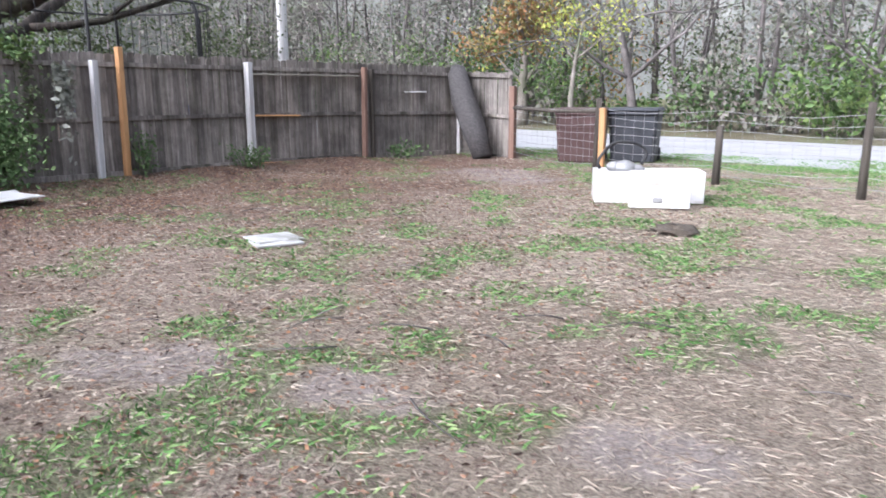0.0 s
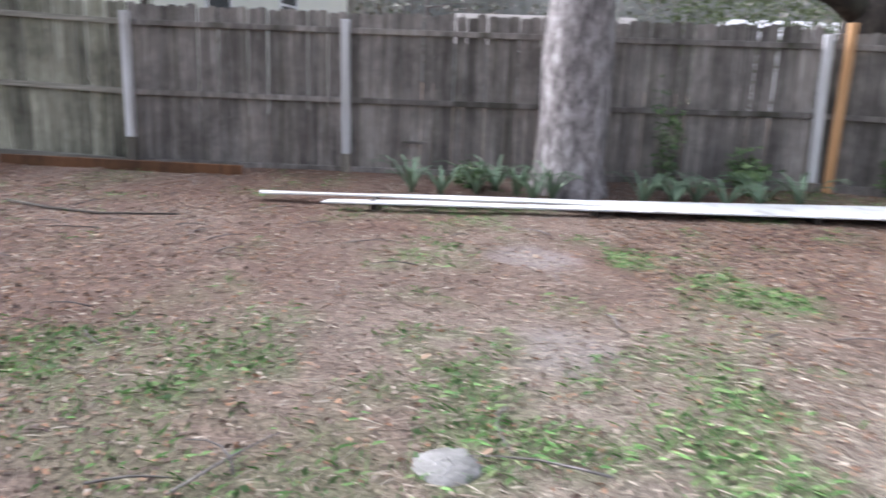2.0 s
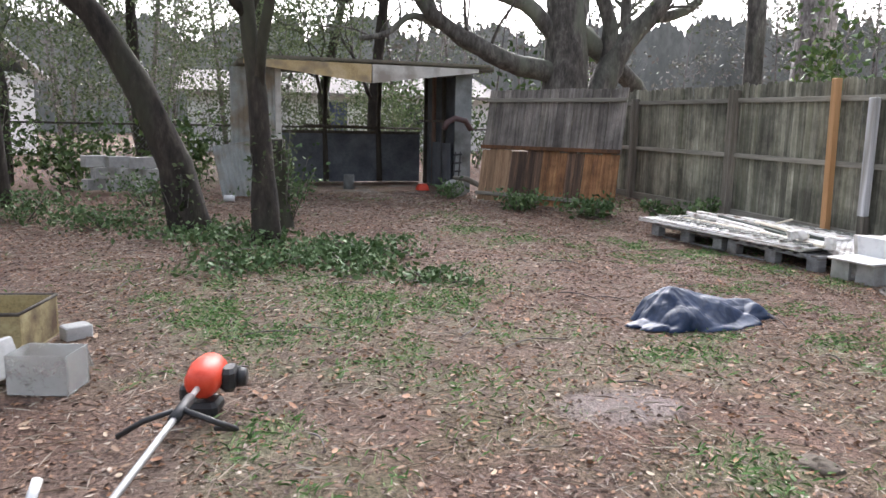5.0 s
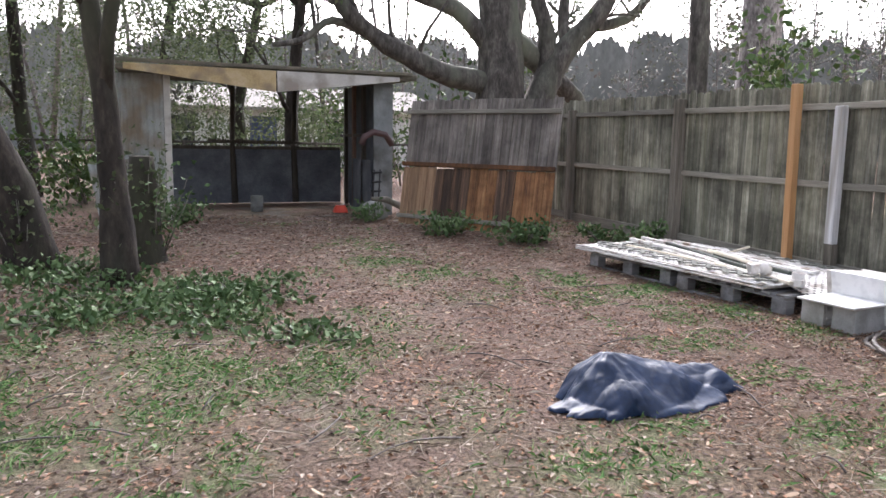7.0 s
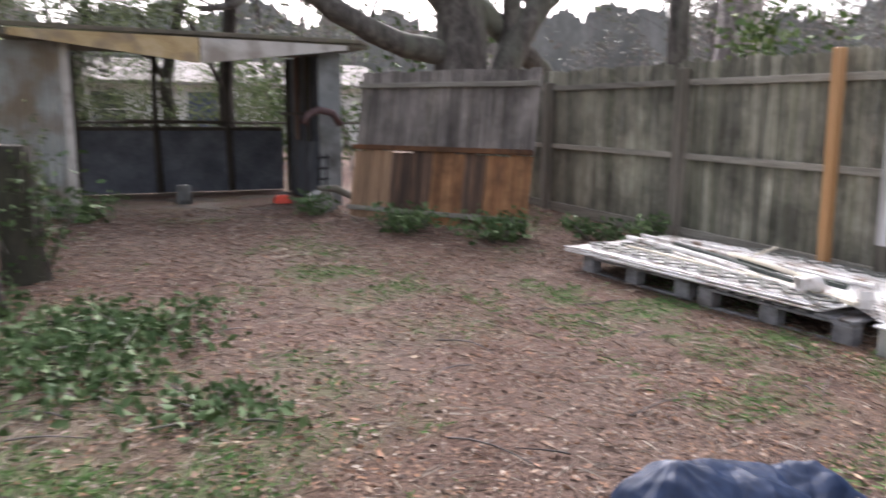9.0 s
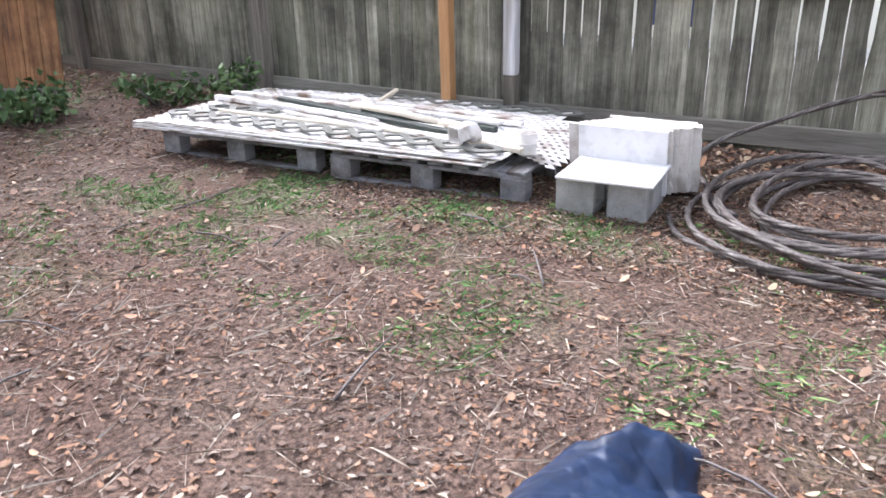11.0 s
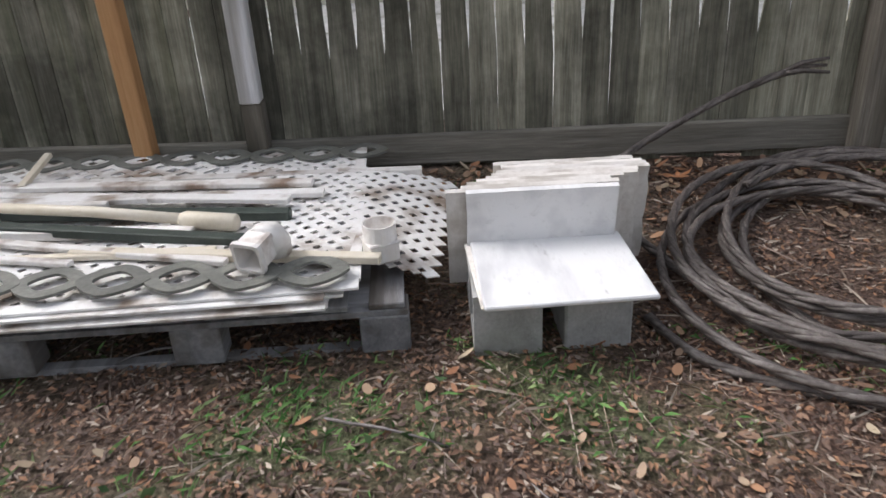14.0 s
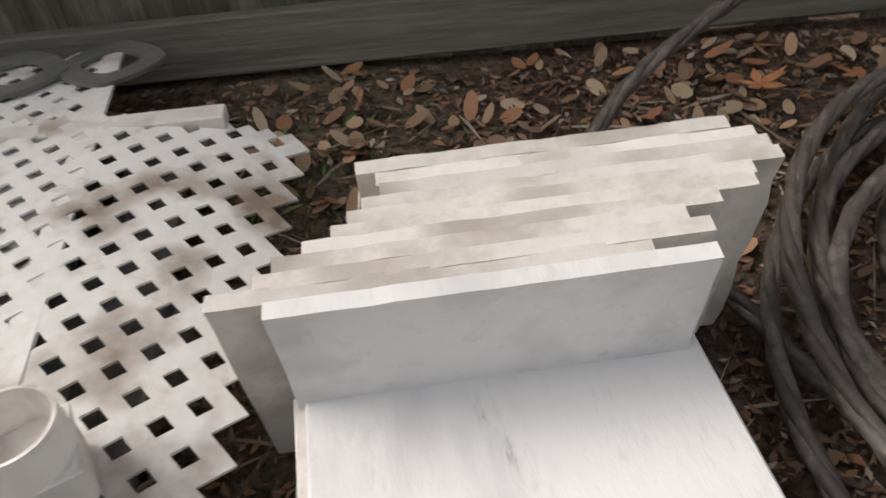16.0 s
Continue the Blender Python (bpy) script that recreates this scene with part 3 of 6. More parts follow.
gx, gy = axis_lines(-11.5, 4.0, 0.11, 500), axis_lines(-16.0, 15.0, 0.11, 500)
GX, GY = np.meshgrid(gx, gy)
GZ = ground_z(GX, GY)
gv = np.stack([GX, GY, GZ], -1).reshape(-1, 3)
w_ = len(gx)
gi = (np.arange(len(gy) - 1)[:, None] * w_ + np.arange(w_ - 1)[None]).ravel()[:, None]
ground = bulk("ground", gv, gi + [0, 1, w_ + 1, w_], "ground", "patchy dead grass yard with leaf litter and bare soil", "ground")
ground["kind"] = "structure"
ground.data.polygons.foreach_set("use_smooth", [True] * len(ground.data.polygons))
ca = ground.data.color_attributes.new("cover", "FLOAT_COLOR", "POINT")
cg, cs, cb = cover(gv[:, 0], gv[:, 1])
ca.data.foreach_set("color", np.stack([cg, cs, cb, np.ones_like(cg)], 1).astype(np.float32).ravel())


CG, CS, CB = (c.reshape(len(gy), len(gx)) for c in (cg, cs, cb))


def cover_near(x, y):
    """The cover map looked up on the sheet's own grid."""
    i, j = np.clip(np.searchsorted(gy, y), 0, len(gy) - 1), np.clip(np.searchsorted(gx, x), 0, len(gx) - 1)
    return CG[i, j], CS[i, j], CB[i, j]


def at_ground(x, y):
    return float(ground_z(x, y))


# road beyond the wire fence
rb = Build()
near_e, far_e = [], []
for k in range(41):
    x = -60 + 3 * k
    near_e.append((x, 14.35 - 0.21 * x + 0.12 * math.sin(x * 1.7), 0.012))
    far_e.append((x, 19.9 - 0.21 * x + 0.15 * math.sin(x * 1.1), 0.012))
rb.add(near_e + far_e + [(x, y, -0.1) for x, y, z in near_e], [(i, i + 1, 42 + i, 41 + i) for i in range(40)] + [(82 + i, 83 + i, i + 1, i) for i in range(40)])
# added pale slab, an assumed surface that makes the fence gaps show bright
single("pavement", Build().box(4.2, 6.4, 0.05, pose(-12.3, -5.8, 0.12), 0.0), "concrete", "pale slab added behind the board fence to brighten its gaps", "path", kind="structure")
single("road", rb, "road", "pale worn asphalt lane beyond the yard", "road", kind="structure")

# ---- board fence ----


def picket_mesh(width, height, lean, slim=1.0):
    """A dog-eared board; slim narrows it upwards where the timber has shrunk."""
    b = Build()
    c, t, h = 0.022, 0.008, height
    u = width / 2 * slim
    o = [(-width / 2, 0), (width / 2, 0), (width / 2, 0.27 * h), (u + lean, 0.36 * h), (u + lean, h - c), (u - c + lean, h), (-u + c + lean, h), (-u + lean, h - c), (-u + lean, 0.36 * h), (-width / 2, 0.27 * h)] if slim < 1 else [(-width / 2, 0), (width / 2, 0), (u + lean, h - c), (u - c + lean, h), (-u + c + lean, h), (-u + lean, h - c)]
    n = len(o)
    b.add([(x, -t, z) for x, z in o] + [(x, t, z) for x, z in o], [tuple(range(n)), tuple(reversed(range(n, 2 * n)))] + [(i, n + i, n + (i + 1) % n, (i + 1) % n) for i in range(n)])
    return b


PICKETS = {}


def fence_panel(a, b, za, zb, wood="fence", n=22, fill=0.95, height=1.78, label="", rails=(1.6, 0.88, 0.1), broken=(), slim=(1.0, 1.0)):
    """A section of board fence from a to b, foot heights za and zb; the rails face the yard."""
    a, b = Vector((*a, za)), Vector((*b, zb))
    d = b - a
    yaw = math.atan2(d.y, d.x)
    length = math.hypot(d.x, d.y)
    ob = thing("board_fence", Matrix.Translation(a) @ Matrix.Rotation(yaw, 4, "Z"), label or "weathered grey board fence section with three rails", "fence", "fence sections")
    pitch = length / n
    key = (wood, round(pitch * fill, 3), height, slim)
    if key not in PICKETS:
        PICKETS[key] = [picket_mesh(pitch * fill, height * (1 + 0.004 * j), 0.004 * (j - 1), slim[0] + (slim[1] - slim[0]) * j / 3).mesh("picket", wood) for j in range(4)]
    for i in range(n):
        if i in broken:
            continue
        z = d.z * (i + 0.5) / n + rnd.uniform(-0.012, 0.012)
        part("picket", rnd.choice(PICKETS[key]), wood, ob, m=pose((i + 0.5) * pitch, -0.012 + rnd.uniform(-0.004, 0.004), z, rnd.uniform(-0.3, 0.3), rnd.uniform(-0.35, 0.35), 0))
    for h in rails:
        r = Build().beam((0, 0.02, h), (length, 0.02, h + d.z), 0.036, 0.13 if h < 0.3 else 0.06, 0.004)
        part("rail", r, "rail" if wood == "fence" else wood, ob)
    return ob


def post(x, y, z0, z1, w, material, label, lean=(0, 0), name="fence_post", depth=None):
    b = Build().box(w, depth or w, z1 - z0, None, 0.006)
    ob = single(name, b, material, label, "fence post", m=pose(x, y, z0, lean[0], lean[1], rnd.uniform(-4, 4)))
    return ob


# long side, from the far corner to the bend; rails look to +x, so panels run from high y to low y
SIDE = [(-14.3, 0.12), (-11.85, 0.12), (-9.4, 0.11), (-7.15, 0.09), (-4.63, 0.07), (-2.2, -0.01), (0.15, -0.01), (2.65, 0.0), (5.15, 0.02)]
for (y0, z0), (y1, z1) in zip(SIDE, SIDE[1:]):
    lifted = 0.075 if y1 <= -4.6 else 0
    gappy = (y0, y1) == (-7.15, -4.63)
    fence_panel((-9.5, y1), (-9.5, y0), z1 + 0.01 + (0.04 if lifted and y1 > -7 else 0), z0 + 0.01, "fence" if y1 < -1 else "fence_dark", 22, 0.985 if gappy else 0.955,
                label="weathered green-grey board fence section with gaps between boards" if gappy else "weathered green-grey board fence section with three rails" if y1 < -1 else "weathered brown-grey board fence section with three rails", height=1.78 if y1 > -4.6 else 1.8, slim=(0.84, 0.92) if gappy else (1.0, 1.0))
BEND = [((-9.5, 5.15), 0.02), ((-8.82, 7.5), 0.0), ((-8.45, 9.92), -0.02), ((-7.82, 12.0), -0.05), ((-7.02, 14.2), -0.1), ((-5.66, 13.72), -0.14)]
for i, ((p, zp), (q, zq)) in enumerate(zip(BEND, BEND[1:])):
    fence_panel(q, p, zq + 0.01, zp + 0.01, "fence_dark", (22, 22, 20, 21, 12)[i], 0.96, 1.74 if i < 4 else 1.66, "dark weathered brown board fence section with rails")
# posts behind and in front of the boards
for y, z1 in ((-9.4, 1.86), (-4.63, 1.86), (-11.85, 1.8), (2.65, 1.7)):
    post(-9.44, y, at_ground(-9.44, y) - 0.05, z1, 0.11, "oldpost", "dark rotten fence post against the boards")
for y, z0, z1, lx in ((-7.13, 0.45, 1.7, 0.5), (-2.18, 0.40, 1.71, 0.6), (0.15, 0.31, 1.71, 1.0), (5.21, 0.2, 1.75, 1.2)):
    post(-9.425, y, z0, z1, 0.085, "whitewood", "whitewashed timber post nailed to the board fence", (lx, -lx * 0.5), depth=0.085)
    post(-9.44, y, at_ground(-9.44, y) - 0.05, z0, 0.088, "oldpost", "dark rotten post stub below a whitewashed post")
for x, y, z1, lean in ((-9.40, -7.6, 1.92, (0.8, 0.5)), (-9.36, 5.36, 1.87, (-0.5, -0.4)), (-8.70, 7.86, 1.84, (-0.8, 0.2))):
    post(x, y, at_ground(x, y) - 0.05, z1, 0.08, "orange", "new orange timber post propping the board fence", lean)
post(-8.74, 7.48, 0.02, 1.66, 0.085, "whitewood", "whitewashed timber post at the fence bend", (-1.2, 0.3))
post(-8.35, 9.9, 0.05, 1.68, 0.1, "whitewood", "whitewashed split timber gate post", (-1.4, -1.0))
post(-7.70, 12.0, -0.05, 1.63, 0.08, "brown_post", "reddish brown timber gate post", (-0.6, 0.5))
post(-7.66, 12.2, -0.05, 1.6, 0.07, "darkwood", "dark timber post beside the gate post")
post(-6.98, 14.12, -0.05, 1.52, 0.08, "whitewood", "whitewashed timber post near the fence end")
post(-5.6, 13.66, -0.1, 1.3, 0.11, "brown_post", "short brown timber end post of the fence")
# mending boards on the gate section
gd = (Vector((-7.82, 12.0, 0)) - Vector((-8.45, 9.92, 0)))
for s0, s1, z, w, mat in ((0.05, 0.97, 1.5, 0.09, "rail"), (0.05, 0.42, 0.86, 0.09, "orange"), (0.06, 0.52, 0.1, 0.1, "orange")):
    a = Vector((-8.45, 9.92, z)) + gd * s0 + Vector((0.085, -0.025, 0))
    c = Vector((-8.45, 9.92, z - 0.02)) + gd * s1 + Vector((0.085, -0.025, 0))
    single("mending_board", Build().beam(a, c, w, 0.025), mat, "pale timber mending board nailed across the gate section", "board", "mending boards")
gd2 = Vector((-7.02, 14.2, 0)) - Vector((-7.82, 12.0, 0))
a = Vector((-7.82, 12.0, 1.2)) + gd2 * 0.42 + Vector((0.07, -0.03, 0))
single("mending_board", Build().beam(a, a + gd2 * 0.2, 0.08, 0.025), "whitewood", "short pale board nailed on the dark fence", "board", "mending boards")
single("mending_board", Build().beam((-9.44, 1.0, 0.46), (-9.44, 0.76, 0.46), 0.05, 0.025), "fence_dark", "short dark board nailed low on the fence", "board", "mending boards")
# loose edging plank along the foot of the fence
single("edging_plank", Build().beam((-9.2, -3.5, 0.13), (-9.1, -0.9, 0.12), 0.03, 0.12), "orange_board", "reddish plank lying along the foot of the fence", "plank")

# leaning panel in the corner
LP = thing("spare_fence", Matrix.Translation((-8.42, -10.62, 0.06)) @ Matrix.Rotation(math.atan2(-2.06, 1.42), 4, "Z") @ pose(0, 0, 0, 10, 0, 0), "spare board fence panel leaning in the corner with cedar lower boards", "fence panel")
for i in range(17):
    up = Build().box(0.138, 0.018, 0.98 + rnd.uniform(-0.015, 0.015), None, 0.003)
    part("upper_board", up, "fence_dark", LP, m=pose(0.07 + i * 0.146, -0.012, 0.9, 0, rnd.uniform(-0.3, 0.3), 0))
    lo = Build().box(0.139, 0.018, 0.86 + rnd.uniform(-0.03, 0.02), None, 0.003)
    part("lower_board", lo, "cedar" if i in (0, 1, 2, 3, 6, 7, 8) else "streaked" if i in (4, 5, 9, 10, 11, 12) else "tanboard", LP, "cedar board", m=pose(0.07 + i * 0.146, 0.0, 0.04, 0, rnd.uniform(-0.3, 0.3), 0))
for z, mt in ((1.7, "rail"), (0.93, "orange_board"), (0.16, "rail")):
    part("rail", Build().beam((0, 0.03, z), (2.5, 0.03, z), 0.036, 0.06), mt, LP)

# ---- wire fence by the road ----
WF = [(-5.6, 13.66), (-3.5, 12.25), (-1.62, 11.7), (0.13, 11.1), (2.1, 10.5), (4.2, 9.9), (7.0, 9.0)]
wire = thing("wire_fence", pose(0, 0, 0), "sagging wire mesh fence on dark posts beside the lane", "wire fence")
for i, (x, y) in enumerate(WF[1:]):
    h = (1.12, 0.78, 1.12, 1.1, 1.1, 1.1)[i]
    part("post", Build().tube([(x, y, -0.1), (x + 0.01, y, h * 0.6), (x + 0.02, y, h)], [0.055, 0.05, 0.045], 8, True, 0.2), "darkwood", wire)
part("rail", Build().tube([(-5.6, 13.66, 0.92), (-4.5, 12.95, 0.9), (-3.5, 12.25, 0.93)], 0.035, 8), "darkwood", wire)
for k in range(8):
    z = 0.12 + 0.12 * k
    pts = []
    for (x0, y0), (x1, y1) in zip(WF, WF[1:]):
        for s in (0, 0.33, 0.66):
            pts.append((x0 + (x1 - x0) * s, y0 + (y1 - y0) * s, z + 0.02 * math.sin(k + x0 * 3 + s * 5) - 0.03 * math.sin(math.pi * s)))
    part("wire", Build().tube(pts, 0.0045, 4), "steel", wire)
ub = Build()
for (x0, y0), (x1, y1) in zip(WF, WF[1:]):
    n = int(math.hypot(x1 - x0, y1 - y0) / 0.16)
    for j in range(n):
        s = j / n
        p = (x0 + (x1 - x0) * s, y0 + (y1 - y0) * s)
        ub.tube([(*p, 0.1), (*p, 0.95)], 0.0022, 3, False)
part("wire_mesh", ub, "steel", wire)
post(-3.38, 12.15, -0.05, 0.98, 0.085, "orange", "orange timber stake beside the wire fence")

import collections

# ---- stacked lattice on pallets ----
ST = Matrix.Translation((-8.02, -8.98, 0.0)) @ Matrix.Rotation(radians(95.6), 4, "Z")


def pallet(m, label):
    ob = thing("pallet", m, label, "pallet", "pallets under the lattice")
    for y in (0.04, 0.5, 0.96):
        part("runner", Build().box(1.2, 0.04, 0.02, pose(0.6, y, 0.0), 0.003), "pallet", ob)
        for x in (0.07, 0.6, 1.13):
            part("block", Build().box(0.14, 0.1, 0.115, pose(x, y if y != 0.5 else 0.5, 0.02), 0.004), "pallet", ob)
        part("stringer", Build().box(1.2, 0.09, 0.018, pose(0.6, y, 0.135), 0.003), "pallet", ob)
    for k in range(8):
        part("deck_board", Build().box(0.1, 1.0, 0.018, pose(0.06 + k * 0.154, 0.5, 0.153 + rnd.uniform(0, 0.003), 0, 0, rnd.uniform(-0.4, 0.4)), 0.003), "pallet", ob)
    return ob


PZ = 0.006
pallet(ST @ pose(0.04, 0.0, PZ, 0, 0, 0.6), "weathered blue-grey wooden pallet under stacked lattice")
pallet(ST @ pose(1.37, -0.03, PZ - 0.005, 0, 0, -0.8), "weathered blue-grey wooden pallet with its end board showing")


def lattice_sheet(m, lx, ly, strip, pitch, material, label, sag=0.0, edge=True, group="lattice sheets", name="lattice_sheet", wavy=0.0, angle=45.0):
    """A moulded trellis sheet: one connected grid with square holes, set at an angle and cut to lx by ly."""
    ob = thing(name, m, label, "lattice", group)
    c, q = math.cos(radians(angle)), math.sin(radians(angle))
    cell, n = (strip, pitch - strip), int((lx + ly) / pitch) + 2
    stops = [k * pitch + o for k in range(-n, n) for o in (0.0, strip)]
    index, vv, tops = {}, [], []

    def at(i, j):
        if (i, j) not in index:
            x, y = c * stops[i] - q * stops[j], q * stops[i] + c * stops[j]
            z = wavy * math.sin(1.6 * x + y) - sag * max(0, x / lx - 0.6) ** 2
            index[i, j] = len(vv)
            vv.extend([(x, y, z), (x, y, z + 0.004)])
        return index[i, j]

    for i in range(len(stops) - 1):
        for j in range(len(stops) - 1):
            if i % 2 and j % 2:
                continue
            u, w = (stops[i] + stops[i + 1]) / 2, (stops[j] + stops[j + 1]) / 2
            if 0 < c * u - q * w < lx and 0 < q * u + c * w < ly:
                tops.append((at(i, j), at(i + 1, j), at(i + 1, j + 1), at(i, j + 1)))
    edges = collections.Counter(frozenset((f[k], f[(k + 1) % 4])) for f in tops for k in range(4))
    ff = []
    for f in tops:
        ff += [tuple(k + 1 for k in f), tuple(reversed(f))]
        for k in range(4):
            a, d = f[k], f[(k + 1) % 4]
            if edges[frozenset((a, d))] == 1:
                ff.append((a, d, d + 1, a + 1))
    b = Build().add(vv, ff)
    part("grid", b, material, ob)
    if edge:
        part("edge_strip", Build().beam((-0.02, -0.012, 0.003), (lx + 0.02, -0.012, 0.003), 0.05, 0.0085, 0.001), material, ob)
        part("end_strip", Build().beam((lx + 0.005, 0.014, 0.003), (lx + 0.005, ly, 0.003), 0.04, 0.008, 0.001), material, ob)
    return ob


top = PZ + 0.175
for k in range(5):
    lattice_sheet(ST @ pose(-0.11 + 0.012 * k * (-1) ** k + 0.01 * k, -0.05 + 0.003 * k, top + 0.008 + 0.0105 * k, 0.15 * k, 0, (0.3, -0.5, 0.6, -0.2, 0.4)[k]), 2.44, 1.2, 0.027, 0.05, "lattice", "dirty white plastic lattice sheet stacked on pallets", wavy=0.004)
lattice_sheet(ST @ pose(1.74, 0.24, top + 0.062, 0.3, 0.0, -9.3), 0.92, 0.76, 0.027, 0.05, "lattice", "broken white lattice piece lying over the stack", sag=0.45, edge=False)
lattice_sheet(ST @ pose(0.35, 0.75, top + 0.064, 0.5, 0, 1), 1.5, 0.42, 0.03, 0.075, "lattice", "white lattice strip at the back of the stack", edge=False)


def chain_strip(m, n, w, label, half=0.07):
    """Garden edging: a flat run of rounded diamond loops."""
    ob = thing("edging_strip", m, label, "garden edging", "edging strips")
    k = 32
    v = []
    for z in (0.0, 0.009):
        for rx, ry in ((w / 2 + 0.014, half + 0.022), (w / 2 - 0.034, half - 0.02)):
            for j in range(k):
                c, s = math.cos(2 * math.pi * j / k), math.sin(2 * math.pi * j / k)
                v.append((w / 2 + rx * math.copysign(abs(c) ** 1.35, c), ry * math.copysign(abs(s) ** 1.35, s), z))
    f = []
    for p, q in ((2, 3), (1, 0), (0, 2), (3, 1)):
        f += [(p * k + j, p * k + (j + 1) % k, q * k + (j + 1) % k, q * k + j) for j in range(k)]
    me = Build().add(v, f).mesh("loop", "greyplastic")
    for i in range(n):
        part("loop", me, "greyplastic", ob, m=pose(i * w, 0, 0.0015 * (i % 2), 0, 0, 2 * (-1) ** i))
    return ob


chain_strip(ST @ pose(0.0, 0.14, top + 0.078, 0, 0, -3.2), 13, 0.185, "grey plastic loop edging strip lying on the lattice")
chain_strip(ST @ pose(0.1, 0.4, top + 0.068, 0, 0, 1.5), 3, 0.185, "grey plastic loop edging strip lying on the lattice")
chain_strip(ST @ pose(0.85, 1.2, top + 0.066, 0, 0, -4.0), 9, 0.185, "grey plastic loop edging strip at the back of the stack")
# loose trim, pipes and bars on the stack
STRIPS = [  # start, end, width, height, material, label
    ((-0.05, 0.62, 0.10), (1.9, 0.36, 0.085), 0.05, 0.03, "lattice_clean", "long white trim board lying on the stack"),
    ((0.02, 0.72, 0.12), (1.55, 0.62, 0.1), 0.045, 0.025, "lattice_clean", "long white trim board lying on the stack"),
    ((0.25, 0.31, 0.085), (2.0, 0.22, 0.082), 0.03, 0.018, "pvc", "thin ivory trim strip lying on the stack"),
    ((0.3, 0.95, 0.095), (2.65, 0.86, 0.06), 0.045, 0.03, "lattice_clean", "white trim board along the back of the stack"),
    ((0.6, 0.95, 0.095), (2.25, 0.72, 0.095), 0.05, 0.02, "lattice_clean", "white trim board along the back of the stack"),
    ((0.9, 0.7, 0.11), (2.3, 0.6, 0.1), 0.05, 0.02, "lattice", "stained white trim board on the stack"),
    ((1.55, 0.27, 0.085), (2.5, 0.075, 0.085), 0.04, 0.025, "pvc", "ivory trim strip ending near the stack corner"),
    ((0.5, 0.62, 0.1), (2.05, 0.125, 0.085), 0.034, 0.018, "lattice_clean", "long white trim strip crossing the stack"),
    ((0.7, 0.42, 0.09), (1.58, 0.19, 0.085), 0.03, 0.016, "lattice_clean", "thin white trim strip crossing the stack"),
    ((1.0, 0.8, 0.1), (2.19, 0.53, 0.11), 0.05, 0.018, "lattice", "stained white trim board on the stack"),
    ((1.15, 0.86, 0.1), (1.17, 1.1, 0.15), 0.03, 0.02, "pvc", "short ivory stick across the stack"),
    ((0.5, 0.64, 0.12), (2.08, 0.27, 0.085), 0.045, 0.03, "greenbar", "dark green metal bar lying on the stack"),
    ((1.2, 0.6, 0.1), (2.2, 0.44, 0.09), 0.045, 0.035, "greenbar", "dark green metal bar lying on the stack"),
    ((2.42, -0.02, -0.012), (2.5, 0.85, -0.012), 0.09, 0.016, "pallet", "loose grey pallet board sticking out"),
]
for p, q, w, h, mt, lab in STRIPS:
    a, c = ST @ Vector((p[0], p[1], top + p[2] - 0.01)), ST @ Vector((q[0], q[1], top + q[2] - 0.01))
    single("trim_strip" if mt != "greenbar" else "metal_bar", Build().beam(a, c, w, h, 0.003), mt, lab, "trim strip" if mt != "greenbar" else "metal bar", "loose strips on the stack")
pv = thing("pvc_pipe", ST @ pose(1.1, 0.62, top + 0.115, 0, 0, -15), "ivory plastic pipe with a coupling at its end", "pipe")
part("pipe", Build().tube([(0, 0, 0), (0.45, 0, 0), (0.92, 0, -0.02)], 0.019, 12), "pvc", pv)
part("coupling", Build().tube([(0.78, 0, -0.016), (0.8, 0, -0.016), (0.97, 0, -0.02), (0.975, 0, -0.02)], [0.022, 0.029, 0.029, 0.024], 14), "pvc", pv)


def ring_wall(b, r, z0, z1, th, n=28, square=0.0, m=None):
    """An open sleeve with wall thickness, round or squared."""
    def at(k, rr, z):
        a = 2 * math.pi * k / n
        c, s = math.cos(a), math.sin(a)
        f = 1 / max(abs(c), abs(s)) if square else 1
        f = 1 + (min(f, 1.3) - 1) * square
        return (rr * f * c, rr * f * s, z)
    v = [at(k, rr, z) for rr, z in ((r, z0), (r, z1), (r - th, z1), (r - th, z0)) for k in range(n)]
    fs = [((j * n + k), (j * n + (k + 1) % n), (((j + 1) % 4) * n + (k + 1) % n), (((j + 1) % 4) * n + k)) for j in range(4) for k in range(n)]
    return b.add(v, fs, m, False)


ad = thing("downspout_adapter", ST @ pose(2.5, 0.15, top + 0.045, 0, 0, 20), "cloudy white downspout adapter, square below and round above", "pipe fitting")
part("square_socket", ring_wall(Build(), 0.047, 0.0, 0.06, 0.004, 32, 1.0), "lattice_clean", ad)
part("round_collar", ring_wall(Build(), 0.05, 0.056, 0.11, 0.004, 32), "lattice_clean", ad)
part("shoulder", Build().box(0.1, 0.1, 0.005, pose(0, 0, 0.053), 0.002), "lattice_clean", ad)
sq = thing("downspout_elbow", ST @ pose(2.16, 0.05, top + 0.09, 0, 0, -25) @ Matrix.Scale(0.82, 4), "dirty white square downspout elbow with a rounded back", "pipe fitting")
part("sleeve", ring_wall(Build(), 0.05, 0.0, 0.1, 0.004, 32, 1.0, pose(0, -0.06, 0.055, -80, 0, 0)), "lattice_clean", sq)
part("flange", ring_wall(Build(), 0.058, 0.0, 0.02, 0.008, 32, 1.0, pose(0, -0.06, 0.055, -80, 0, 0)), "lattice_clean", sq)
part("bend", Build().tube([(0, 0.03, 0.07), (0, 0.06, 0.075), (0, 0.09, 0.065), (0, 0.11, 0.04), (0, 0.115, 0.0)], [0.06, 0.062, 0.06, 0.056, 0.052], 18), "lattice_clean", sq)

# ---- block seat with boards ----


